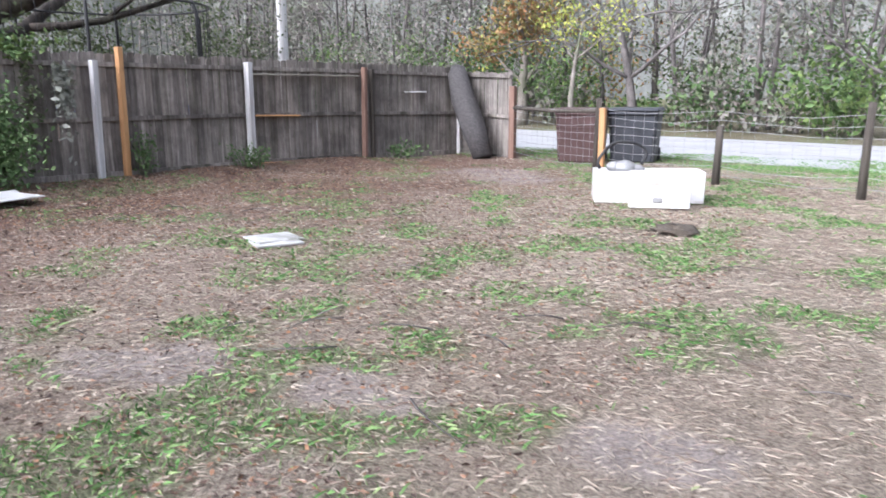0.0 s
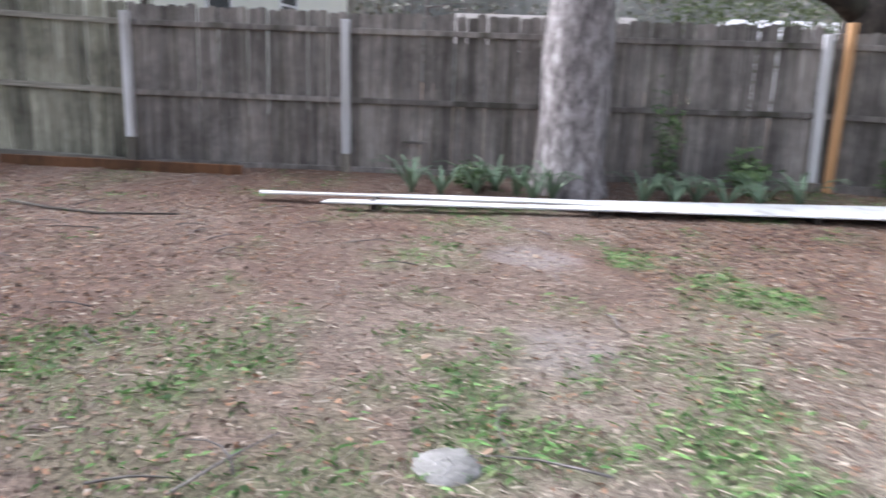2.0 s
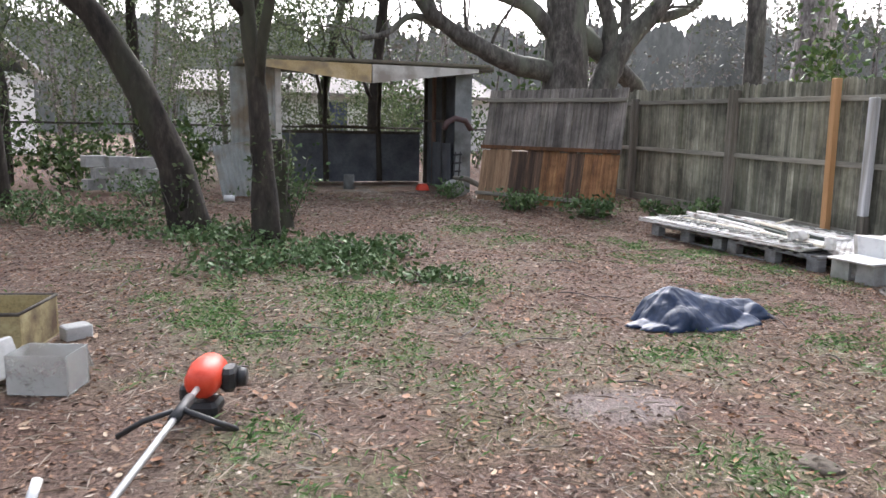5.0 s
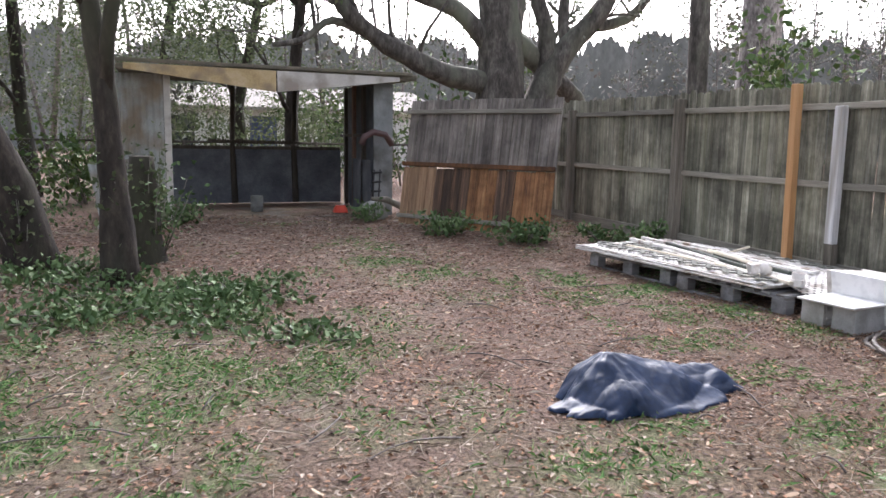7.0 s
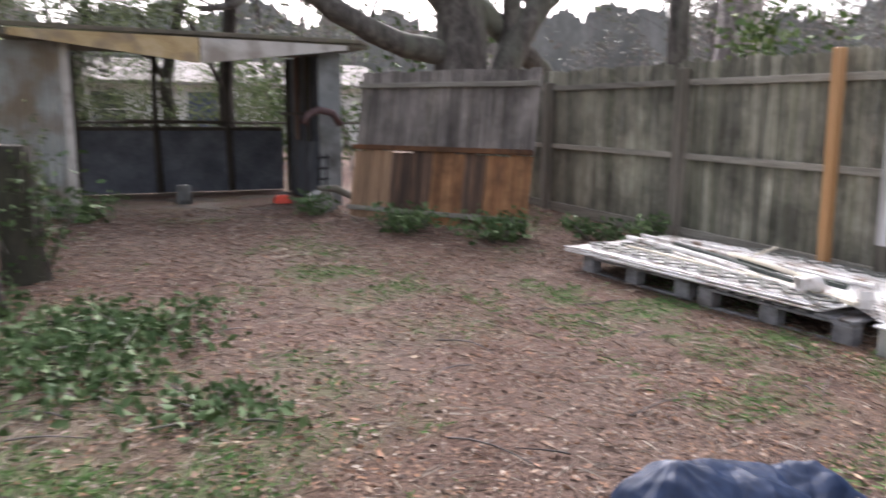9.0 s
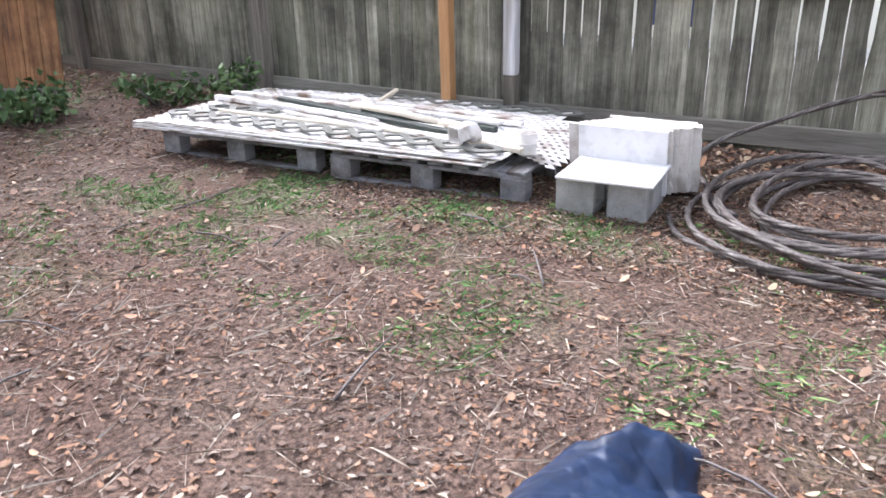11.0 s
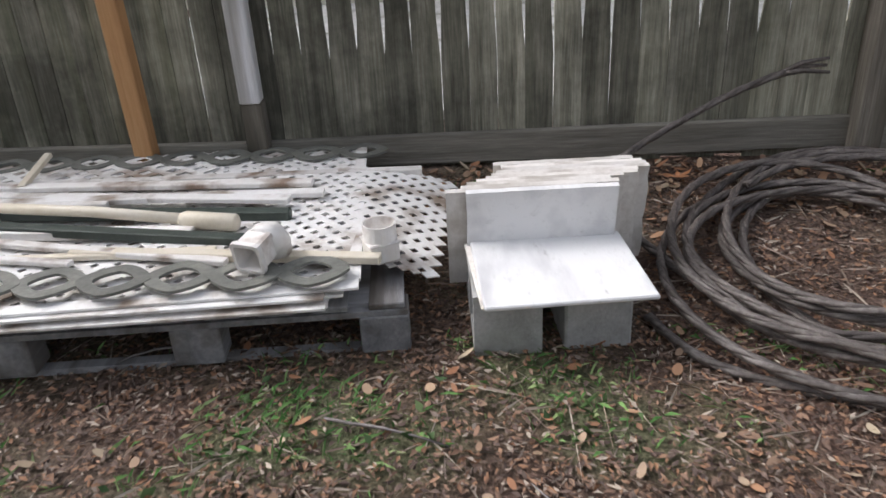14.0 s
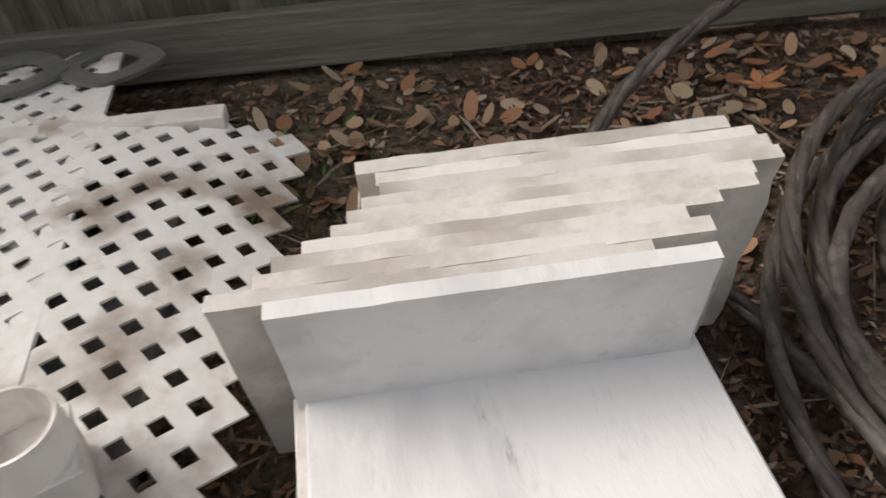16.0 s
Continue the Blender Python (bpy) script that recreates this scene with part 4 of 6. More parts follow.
def hollow_block(m, label):
    """A concrete block laid on its side: two cores open towards +x and -x."""
    b = Build()
    w, d, h = 0.19, 0.39, 0.19
    t = 0.034
    for (sx, sy, sz, x, y, z) in ((w, d, t, 0, d / 2, 0), (w, d, t, 0, d / 2, h - t), (w, t, h - 2 * t, 0, t / 2, t), (w, t, h - 2 * t, 0, d - t / 2, t), (w, t, h - 2 * t, 0, d / 2, t)):
        b.box(sx, sy, sz, pose(x, y, z), 0.0)
    return single("concrete_block", b, "concrete", label, "concrete block", "concrete blocks of the seat", m=m)


def solid_block(m, label, size=(0.39, 0.19, 0.19), group="concrete blocks"):
    return single("concrete_block", Build().box(*size, None, 0.008), "concrete", label, "concrete block", group, m=m)


SB = Matrix.Translation((-8.185, -6.236, 0.0)) @ Matrix.Rotation(radians(93.5), 4, "Z")
hollow_block(SB @ pose(0.095, 0.0, 0.015, 0, 0, 0), "grey hollow concrete block laid on its side")
solid_block(SB @ pose(0.345, 0.2, 0.012, 0, 0, 91), "grey concrete block standing end-on", group="concrete blocks of the seat")
SL = Matrix.Translation((-8.088, -6.206, 0.0)) @ Matrix.Rotation(radians(95.4), 4, "Z")
single("seat_board", Build().box(0.462, 0.415, 0.014, pose(0.232, 0.21, 0.212), 0.004), "slab", "smooth white board laid on concrete blocks as a seat", "board", m=SL)
single("under_board", Build().box(0.45, 0.40, 0.01, pose(0.215, 0.235, 0.2015, 0, 0, 1.5), 0.003), "board", "chalky board under the white seat board", "board", m=SL)


def rough_board(lx, h, th, r_, rag):
    """An upright board whose sawn ends are broken and ragged."""
    n = 9
    left = [(-lx / 2 + r_.uniform(-1, 1) * rag, h * (1 - j / n) + (0 if j in (0, n) else r_.uniform(-0.008, 0.008))) for j in range(n + 1)]
    right = [(lx / 2 + r_.uniform(-1.4, 1.4) * rag, h * j / n + (0 if j in (0, n) else r_.uniform(-0.008, 0.008))) for j in range(n + 1)]
    upper = [(lx / 2 - lx * (j + r_.uniform(-0.3, 0.3)) / 14, h + r_.uniform(-0.0015, 0.0015)) for j in range(1, 14)]
    loop = left + right + upper
    k = len(loop)
    v = [(x, -th / 2, z) for x, z in loop] + [(x, th / 2, z) for x, z in loop]
    return Build().add(v, [tuple(range(k)), tuple(reversed(range(k, 2 * k)))] + [(j, k + j, k + (j + 1) % k, (j + 1) % k) for j in range(k)])


# depth behind the first board, two ends along the fence, top height of each board on edge
OFF = [(0.0, -6.253, -5.802, 0.405), (0.022, -6.314, -5.862, 0.4), (0.043, -6.268, -5.79, 0.403), (0.064, -6.25, -5.82, 0.406), (0.085, -6.222, -5.773, 0.407), (0.106, -6.195, -5.73, 0.408), (0.127, -6.179, -5.72, 0.409), (0.148, -6.157, -5.684, 0.41), (0.169, -6.138, -5.694, 0.411), (0.19, -6.143, -5.7, 0.412), (0.211, -6.17, -5.72, 0.415)]
rb = random.Random(71)
for i, (dx, y0, y1, h) in enumerate(OFF):
    bb = rough_board(y1 - y0, h - 0.06, 0.0205, rb, 0.001 if i < 2 else 0.005)
    single("standing_board", bb, "board" if i else "slab", "chalky white board standing on edge behind the seat", "board", "boards on edge", m=pose(-8.545 - dx, (y0 + y1) / 2, 0.06, 0, 0, 93.2) @ pose(0, 0, 0, 10.5 + rb.uniform(-0.15, 0.15)))

# ---- coil of cable ----


def twisted(b, line, strand, r=0.0155, pitch=0.34, steps=3):
    """One of three strands laid round one line, as in a twisted power cable."""
    line = [Vector(p) for p in line]
    fine = []
    for i in range(len(line) - 1):
        p0, p1, p2, p3 = line[max(i - 1, 0)], line[i], line[i + 1], line[min(i + 2, len(line) - 1)]
        for j in range(steps):
            t = j / steps
            fine.append(0.5 * (2 * p1 + (p2 - p0) * t + (2 * p0 - 5 * p1 + 4 * p2 - p3) * t * t + (3 * p1 - p0 - 3 * p2 + p3) * t**3))
    fine.append(line[-1])
    for s in (strand,):
        run, out = 0.0, []
        for i, p in enumerate(fine):
            d = (fine[min(i + 1, len(fine) - 1)] - fine[max(i - 1, 0)]).normalized()
            run += (p - fine[i - 1]).length if i else 0
            side = d.cross(Vector((0, 0, 1))).normalized()
            ang = 2 * math.pi * (run / pitch + s / 3)
            out.append(p + (side * math.cos(ang) + side.cross(d) * math.sin(ang)) * r * 0.42)
        b.tube(out, r * 0.66, 6)
    return b


b = Build()
pts = []
for k in range(0, 8 * 20 + 1):
    a = radians(-150 + k * 18)
    turn = k / 20
    r = 0.55 + 0.14 * math.sin(0.43 * a + 0.4) + 0.065 * math.sin(1.37 * a + 1.0) + 0.03 * math.sin(2.21 * a)
    cx, cy = -8.57 + 0.12 * math.sin(0.29 * a), -4.97 + 0.1 * math.cos(0.37 * a)
    x, y = cx + r * math.cos(a), cy + r * math.sin(a) * 0.97
    z = at_ground(x, y) + 0.022 + 0.011 * turn + 0.03 * (0.5 + 0.5 * math.sin(1.7 * a))
    pts.append((x, y, z))
coil = thing("cable_coil", pose(0, 0, 0), "heavy weathered black cable lying in a loose coil by the fence", "cable")
end = [(-8.9, -5.98, 0.05), (-8.97, -5.9, 0.08), (-9.06, -5.8, 0.15), (-9.15, -5.68, 0.24), (-9.25, -5.45, 0.34), (-9.33, -5.2, 0.44), (-9.35, -5.02, 0.5)]
link = [(-8.35, -5.42, 0.08), (-8.52, -5.56, 0.07), (-8.72, -5.64, 0.08), (-8.88, -5.74, 0.1), (-8.94, -5.88, 0.1), (-8.93, -6.05, 0.1)]
lead = [(-8.35, -5.72, 0.03), (-8.12, -5.62, 0.03), (-7.98, -5.4, 0.025), (-7.86, -5.1, 0.03), (-7.84, -4.78, 0.04)]
for line in (pts, end, link, lead):
    for k in range(3):
        part("strand", twisted(Build(), line, k), "cable", coil)
for dx, dz in ((0.0, 0.05), (0.02, 0.0), (-0.01, 0.02)):
    part("strand", Build().tube([(-9.35, -5.04, 0.495), (-9.35 + dx, -4.96, 0.51 + dz * 0.5), (-9.35 + dx, -4.86, 0.5 + dz)], [0.012, 0.01, 0.006], 6), "cable", coil)

# ---- crumpled sheet ----


def creases(x, y, cell, seed):
    """Flat facets meeting in sharp folds, -1 to 1."""
    def corner(i, j):
        h = random.Random(i * 7919 + j * 104729 + seed)
        return h.uniform(-1, 1)
    x, y = x / cell + 0.35 * noise.noise((x * 2 / cell, y * 2 / cell, seed)), y / cell
    i, j = math.floor(x), math.floor(y)
    u, w = x - i, y - j
    a, b_, c, d = corner(i, j), corner(i + 1, j), corner(i, j + 1), corner(i + 1, j + 1)
    if (i + j) % 2:
        return a + (b_ - a) * u + (d - b_) * w if u > w else a + (d - c) * u + (c - a) * w
    return a + (b_ - a) * u + (c - a) * w if u + w < 1 else d + (c - d) * (1 - u) + (b_ - d) * (1 - w)


NX, NY = 150, 96
v, f = [], []
for j in range(NY + 1):
    for i in range(NX + 1):
        u, w = i / NX * 2 - 1, j / NY * 2 - 1
        r = math.hypot(u, w)
        k = max(abs(u), abs(w)) / r if r > 1e-6 else 1
        u2, w2 = u * k, w * k
        rr = math.hypot(u2, w2)
        out = 1 + 0.2 * noise.noise((3 * u2, 3 * w2, 1.0)) * rr + 0.12 * creases(3 * u2, 3 * w2, 0.7, 9) * rr
        x, y = 0.57 * u2 * out, 0.27 * w2 * out
        env = max(0.0, 1 - rr**7) ** 0.8
        px, py = x + 0.2, y - 0.09
        peak = max(0.0, 1 - math.hypot(px / (0.26 if px < 0 else 0.62), py / (0.3 if py > 0 else 0.34)))
        ang = math.atan2(py, px)
        ray = abs(((ang * 1.75 + 0.5 * noise.noise((3 * x, 3 * y, 2.0))) % 1.0) - 0.5) * 2
        far = math.hypot(px, py)
        arm = math.exp(-((x - 0.46) / 0.1) ** 2 - ((y - 0.03) / 0.12) ** 2) + 0.5 * math.exp(-((x + 0.46) / 0.1) ** 2 - ((y + 0.03) / 0.1) ** 2)
        fold = 0.018 * (ray - 0.5) * min(1.0, far / 0.25) + 0.056 * creases(x + 0.3 * y, y - 0.2 * x, 0.27, 3) + 0.022 * creases(x - 0.5 * y, y + 0.4 * x, 0.13, 5) + 0.004 * creases(x + 0.7 * y, y - 0.7 * x, 0.045, 7)
        z = env * (0.055 + 0.23 * peak**0.85 + 0.075 * arm + fold * (0.45 + 0.55 * env)) + 0.008
        v.append((x, y, max(z, 0.006)))
f = [(j * (NX + 1) + i, j * (NX + 1) + i + 1, (j + 1) * (NX + 1) + i + 1, (j + 1) * (NX + 1) + i) for j in range(NY) for i in range(NX)]
tp = Build().add(v, f, None, True)
single("plastic_sheet", tp, "tarp", "crumpled navy plastic sheet lying on dead leaves", "tarp", m=pose(-6.04, -5.21, at_ground(-6.04, -5.21) - 0.004, 0, 0, 186))

# ---- long white sheets, plate and boxes in the open yard ----


def flat_sheet(pts, th, material, name, label, category, m=None, group=""):
    n = len(pts)
    bb = Build().add([(*p[:2], p[2]) for p in pts] + [(*p[:2], p[2] + th) for p in pts], [tuple(reversed(range(n))), tuple(range(n, 2 * n))] + [(i, (i + 1) % n, n + (i + 1) % n, n + i) for i in range(n)])
    return single(name, bb, material, label, category, group, m=m)


flat_sheet([(-7.8, 0.15, 0.05), (-7.82, 2.0, 0.07), (-7.86, 4.2, 0.08), (-7.88, 6.15, 0.09), (-8.3, 6.1, 0.10), (-8.6, 6.22, 0.10), (-8.42, 4.2, 0.09), (-8.3, 2.6, 0.08), (-8.28, 1.2, 0.075), (-8.2, 0.4, 0.07), (-8.24, -0.5, 0.06), (-8.1, -0.46, 0.06), (-8.12, 0.5, 0.07), (-8.06, 1.3, 0.072), (-8.08, 2.2, 0.078), (-8.0, 2.75, 0.08), (-7.96, 1.9, 0.072), (-7.98, 1.1, 0.068), (-7.93, 0.2, 0.055)], 0.012, "whitemetal", "white_sheet", "long torn white sheet lying on bare soil by the fence", "sheet")
for y in (0.6, 2.6, 4.6):
    single("sleeper", Build().beam((-8.35, y, 0.03), (-7.9, y, 0.03), 0.05, 0.09), "darkwood", "dark wooden batten under the long white sheet", "batten", "battens under the sheet")
solid = Build().box(0.45, 0.27, 0.014, None, 0.004)
single("paving_tile", solid, "concrete", "dirty white square tile lying tilted on grass", "tile", m=pose(-4.1, 5.88, 0.03, 4, 3, 76))
single("paving_tile", Build().box(0.4, 0.3, 0.02, None, 0.004), "concrete", "grey tile half under a white tile", "tile", m=pose(-4.0, 5.8, 0.012, 0, 0, 60))


def open_tray(sx, sy, h, th, material, name, label, category, m, taper=1.0):
    b = Build()
    ob = thing(name, m, label, category)
    part("base", Build().box(sx * taper, sy * taper, th, None, 0.004), material, ob)
    for x, y, wx, wy in ((0, -sy / 2 + th / 2, sx, th), (0, sy / 2 - th / 2, sx, th), (-sx / 2 + th / 2, 0, th, sy - 2 * th), (sx / 2 - th / 2, 0, th, sy - 2 * th)):
        part("side", Build().box(wx, wy, h - th, pose(x, y, th), 0.003), material, ob)
    return ob


open_tray(1.2, 0.42, 0.35, 0.03, "whitemetal", "white_chest", "open white chest standing on grass near the wire fence", "chest", pose(-1.98, 9.72, 0.02, 0, 0, 24))
fr = thing("white_cabinet_panel", pose(-1.7, 9.24, 0.02, -4, 0, 20), "stained white sink cabinet front propped against a chest", "cabinet")
part("front", Build().box(0.64, 0.06, 0.4, None, 0.012), "whitemetal", fr)
part("stain_plate", Build().box(0.26, 0.006, 0.1, pose(-0.02, -0.031, 0.24), 0.002), "board", fr)
part("tap_mount", Build().box(0.1, 0.02, 0.05, pose(-0.02, -0.038, 0.06), 0.004), "steel", fr)
lump = Build()
for cx, cy, cz, s in ((0, 0, 0.06, 0.14), (0.13, 0.02, 0.04, 0.1), (-0.12, 0, 0.08, 0.09)):
    vv, ff = [], []
    for j in range(7):
        for i in range(12):
            th, ph = math.pi * j / 6, 2 * math.pi * i / 12
            q = s * (1 + 0.3 * noise.noise((2 * math.cos(ph) + cx * 9, 2 * math.sin(ph), j)))
            vv.append((cx + q * math.sin(th) * math.cos(ph), cy + 0.7 * q * math.sin(th) * math.sin(ph), cz + 0.7 * q * math.cos(th)))
    ff = [(j * 12 + i, j * 12 + (i + 1) % 12, (j + 1) * 12 + (i + 1) % 12, (j + 1) * 12 + i) for j in range(6) for i in range(12)]
    lump.add(vv, ff, None, True)
single("scrap_motor", lump, "steel", "dull grey scrap motor resting in a white chest", "scrap", m=pose(-2.25, 9.72, 0.31, 0, 0, 20))
single("black_rim", Build().tube([(0.26 * math.cos(a) * (1 + 0.2 * math.sin(2 * a)), 0.03 * math.sin(3 * a), 0.2 + 0.2 * math.sin(a)) for a in [k * math.pi / 10 for k in range(-1, 13)]], 0.018, 6), "black", "bent black strap over a scrap motor", "strap", m=pose(-2.3, 9.78, 0.28, 0, 0, 20))


def wheelie_bin(m, material, label):
    ob = thing("rubbish_bin", m, label, "bin", "rubbish bins")
    part("body", Build().box(0.74, 0.6, 0.86, None, 0.05, 1.12), material, ob)
    part("lid", Build().box(0.88, 0.76, 0.07, pose(0, 0.02, 0.87), 0.03), material, ob)
    part("rim", Build().box(0.85, 0.73, 0.05, pose(0, 0, 0.82), 0.02), material, ob)
    part("handle", Build().tube([(-0.3, 0.4, 0.86), (-0.3, 0.47, 0.88), (0.3, 0.47, 0.88), (0.3, 0.4, 0.86)], 0.018, 8), material, ob)
    for x in (-0.36, 0.36):
        part("wheel", Build().tube([(x - 0.035, 0.3, 0.12), (x + 0.035, 0.3, 0.12)], 0.13, 16), "black", ob)
    for k in range(3):
        part("rib", Build().box(0.76 + 0.03 * k, 0.62 + 0.03 * k, 0.03, pose(0, 0, 0.2 + 0.2 * k), 0.02), material, ob)
    return ob


wheelie_bin(pose(-4.3, 13.75, -0.01, 0, 0, 12), "bin_brown", "maroon plastic wheeled rubbish bin on the verge")
wheelie_bin(pose(-3.5, 14.2, -0.01, 0, 0, 8), "bin_black", "dark plastic wheeled rubbish bin on the verge")
# rolled screen leaning at the fence end
single("screen_roll", Build().tube([(-6.98, 14.02, 1.62), (-6.9, 13.9, 1.58), (-6.66, 13.72, 1.1), (-6.3, 13.5, 0.5), (-6.05, 13.38, 0.02)], [0.1, 0.17, 0.22, 0.22, 0.18], 14, True, 0.25), "net", "dark mesh screen roll slumped against the fence", "mesh roll")
for x, y, s in ((-1.24, 8.03, 0.22), (-4.6, -1.6, 0.1), (-5.1, -3.1, 0.1), (-3.45, 1.3, 0.13)):
    vv = []
    for j in range(6):
        for i in range(12):
            th, ph = math.pi * j / 10, 2 * math.pi * i / 12
            q = s * (1 + (0.9 if s != 0.13 else 0.25) * noise.noise((3.5 * math.cos(ph) + x, 2.5 * math.sin(ph) + y, j)))
            vv.append((q * math.sin(th) * math.cos(ph), q * math.sin(th) * math.sin(ph), 0.35 * q * math.cos(th)))
    ff = [(j * 12 + i, j * 12 + (i + 1) % 12, (j + 1) * 12 + (i + 1) % 12, (j + 1) * 12 + i) for j in range(5) for i in range(12)]
    single("root_clod", Build().add(vv, ff, None, True), "stump" if s != 0.13 else "greystone", "low grey-brown clod of roots on the yard soil" if s != 0.13 else "rounded pale grey lump of concrete on grass", "clod", m=pose(x, y, at_ground(x, y) - 0.01))

# ---- trimmer and scrap by the path ----
tr = thing("string_trimmer", pose(-2.38, -3.12, at_ground(-2.4, -3.1), 0, 0, math.degrees(math.atan2(-1.194, -0.34))), "red and black petrol string trimmer lying on dead leaves", "string trimmer")
part("shaft", Build().tube([(0.0, 0, 0.09), (0.06, 0, 0.11), (0.5, 0, 0.13), (1.1, 0, 0.16)], 0.014, 10), "steel", tr)
part("guard", Build().tube([(-0.08, 0, 0.03), (-0.05, 0, 0.06), (0.03, 0, 0.08), (0.08, 0, 0.08)], [0.045, 0.065, 0.055, 0.025], 12), "black", tr)
part("head", Build().tube([(-0.04, 0, 0.0), (-0.04, 0, 0.05), (-0.02, 0, 0.12)], [0.055, 0.06, 0.035], 14), "black", tr)
part("grip", Build().tube([(0.78, 0, 0.145), (1.0, 0, 0.155)], 0.024, 10), "black", tr)
part("handle", Build().tube([(0.85, -0.02, 0.16), (0.86, -0.16, 0.1), (0.9, -0.22, 0.06), (0.95, -0.12, 0.04)], 0.013, 8), "black", tr)
part("brace", Build().tube([(0.84, 0.02, 0.16), (0.82, 0.14, 0.12), (0.8, 0.24, 0.06)], 0.012, 8), "black", tr)
part("engine_cover", Build().tube([(1.12, 0, 0.16), (1.15, 0, 0.165), (1.24, 0, 0.175), (1.33, 0, 0.175), (1.37, 0, 0.17)], [0.05, 0.075, 0.087, 0.082, 0.045], 14), "red", tr)
part("fuel_tank", Build().box(0.16, 0.14, 0.07, pose(1.22, 0, 0.0), 0.02), "black", tr)
part("air_filter", Build().box(0.13, 0.07, 0.11, pose(1.27, -0.1, 0.1), 0.02), "black", tr)
part("muffler", Build().box(0.09, 0.05, 0.08, pose(1.22, 0.085, 0.06), 0.015), "black", tr)
part("starter", Build().tube([(1.3, -0.13, 0.15), (1.3, -0.17, 0.15)], [0.05, 0.042], 14), "black", tr)
part("spool", Build().tube([(-0.045, 0, -0.005), (-0.045, 0, 0.012), (-0.04, 0, 0.016), (-0.04, 0, 0.03)], [0.062, 0.066, 0.058, 0.058], 16), "black", tr)
nz = thing("sprayer_nozzle", pose(-2.15, -3.4, at_ground(-2.1, -3.4)), "black fitting with a white tube lying on leaves", "nozzle")
part("base", Build().tube([(0, 0, 0), (0, 0, 0.03), (0, 0, 0.05), (0, -0.02, 0.075)], [0.06, 0.062, 0.045, 0.022], 14), "black", nz)
part("tube", Build().tube([(0.0, 0, 0.05), (-0.01, -0.05, 0.09), (-0.02, -0.1, 0.13)], [0.014, 0.018, 0.018], 10), "whitemetal", nz)
# white basin with hoses
sk = thing("laundry_tub", pose(-1.24, -3.9, 0.0, 0, 0, 0), "white plastic laundry tub tipped on its side with grey hoses", "tub")
TB = Matrix(((-0.93, -0.22, 0.29, -0.37), (0.36, -0.56, 0.75, 0.3), (0.0, 0.8, 0.6, 0.02), (0, 0, 0, 1)))
rim_ = [(0.0, 0.0), (0.1, 0.13), (0.17, 0.27), (0.19, 0.38), (0.15, 0.48), (0.06, 0.56), (-0.08, 0.66), (-0.26, 0.72), (-0.46, 0.66), (-0.56, 0.48), (-0.5, 0.3), (-0.3, 0.16), (-0.12, 0.04)]
cx_, cy_ = -0.18, 0.38
k = len(rim_)
lay = [(1.0, 0.0), (1.0, 0.05), (0.95, 0.055), (0.9, 0.03), (0.72, -0.05), (0.4, -0.09)]
part("shell", Build().add([(cx_ + (x - cx_) * q, cy_ + (y - cy_) * q, zz) for q, zz in lay for x, y in rim_], [(j * k + i, j * k + (i + 1) % k, (j + 1) * k + (i + 1) % k, (j + 1) * k + i) for j in range(len(lay) - 1) for i in range(k)] + [tuple(range((len(lay) - 1) * k, len(lay) * k))], TB, True), "whitemetal", sk)
part("back_shell", Build().add([(cx_ + (x - cx_) * q, cy_ + (y - cy_) * q, zz) for q, zz in ((1.0, 0.0), (0.9, -0.06), (0.7, -0.13)) for x, y in rim_], [(j * k + (i + 1) % k, j * k + i, (j + 1) * k + i, (j + 1) * k + (i + 1) % k) for j in range(2) for i in range(k)] + [tuple(reversed(range(2 * k, 3 * k)))], TB, True), "whitemetal", sk)
for pp in ([(-0.05, -0.1, 0.6), (-0.3, 0.05, 0.56), (-0.48, -0.05, 0.4), (-0.45, 0.08, 0.34), (-0.2, 0.15, 0.5), (0.05, 0.1, 0.52)], [(-0.2, 0.2, 0.42), (-0.33, 0.3, 0.25), (-0.46, 0.36, 0.06), (-0.56, 0.42, 0.02)], [(-0.22, 0.16, 0.42), (-0.4, 0.2, 0.2), (-0.56, 0.2, 0.05), (-0.7, 0.18, 0.02)]):
    part("hose", Build().tube(pp, 0.009, 8), "hose", sk)
tg = open_tray(0.85, 0.5, 0.26, 0.02, "rust", "metal_trough", "rusty yellow metal trough with a dark rim", "trough", pose(-1.36, -5.72, at_ground(-1.36, -5.72), 0, 0, -12))
part("rim", Build().tube([(-0.42, -0.25, 0.26), (0.42, -0.25, 0.26), (0.42, 0.25, 0.26), (-0.42, 0.25, 0.26), (-0.42, -0.25, 0.26)], 0.012, 6), "darkwood", tg)
part("clamp", Build().beam((-0.05, -0.1, 0.27), (0.2, 0.12, 0.34), 0.03, 0.02), "steel", tg)
part("clamp", Build().beam((0.1, -0.12, 0.27), (0.12, 0.12, 0.33), 0.03, 0.02), "steel", tg)
solid_block(pose(-1.95, -5.72, 0.0, 0, 0, 30), "pale broken concrete lump beside the trough", (0.16, 0.12, 0.09), "concrete blocks in the yard")
solid_block(pose(-1.62, -4.95, 0.0, 0, 18, -24), "grey concrete block tipped on the leaves", group="concrete blocks in the yard")
cb = open_tray(0.3, 0.22, 0.2, 0.008, "clear", "plastic_crate", "cloudy clear plastic box with leaves inside", "plastic box", pose(-1.97, -4.78, 0.01, 0, 0, -18))
part("lid", Build().box(0.2, 0.16, 0.012, pose(0.0, -0.22, 0.1, 60, 0, 0), 0.003), "clear", cb)

# ---- shed ----
SH = thing("garden_shed", pose(-7.05, -16.2, 0.14, 0, 0, 0), "derelict open-fronted garden shed with a sagging fascia", "shed")


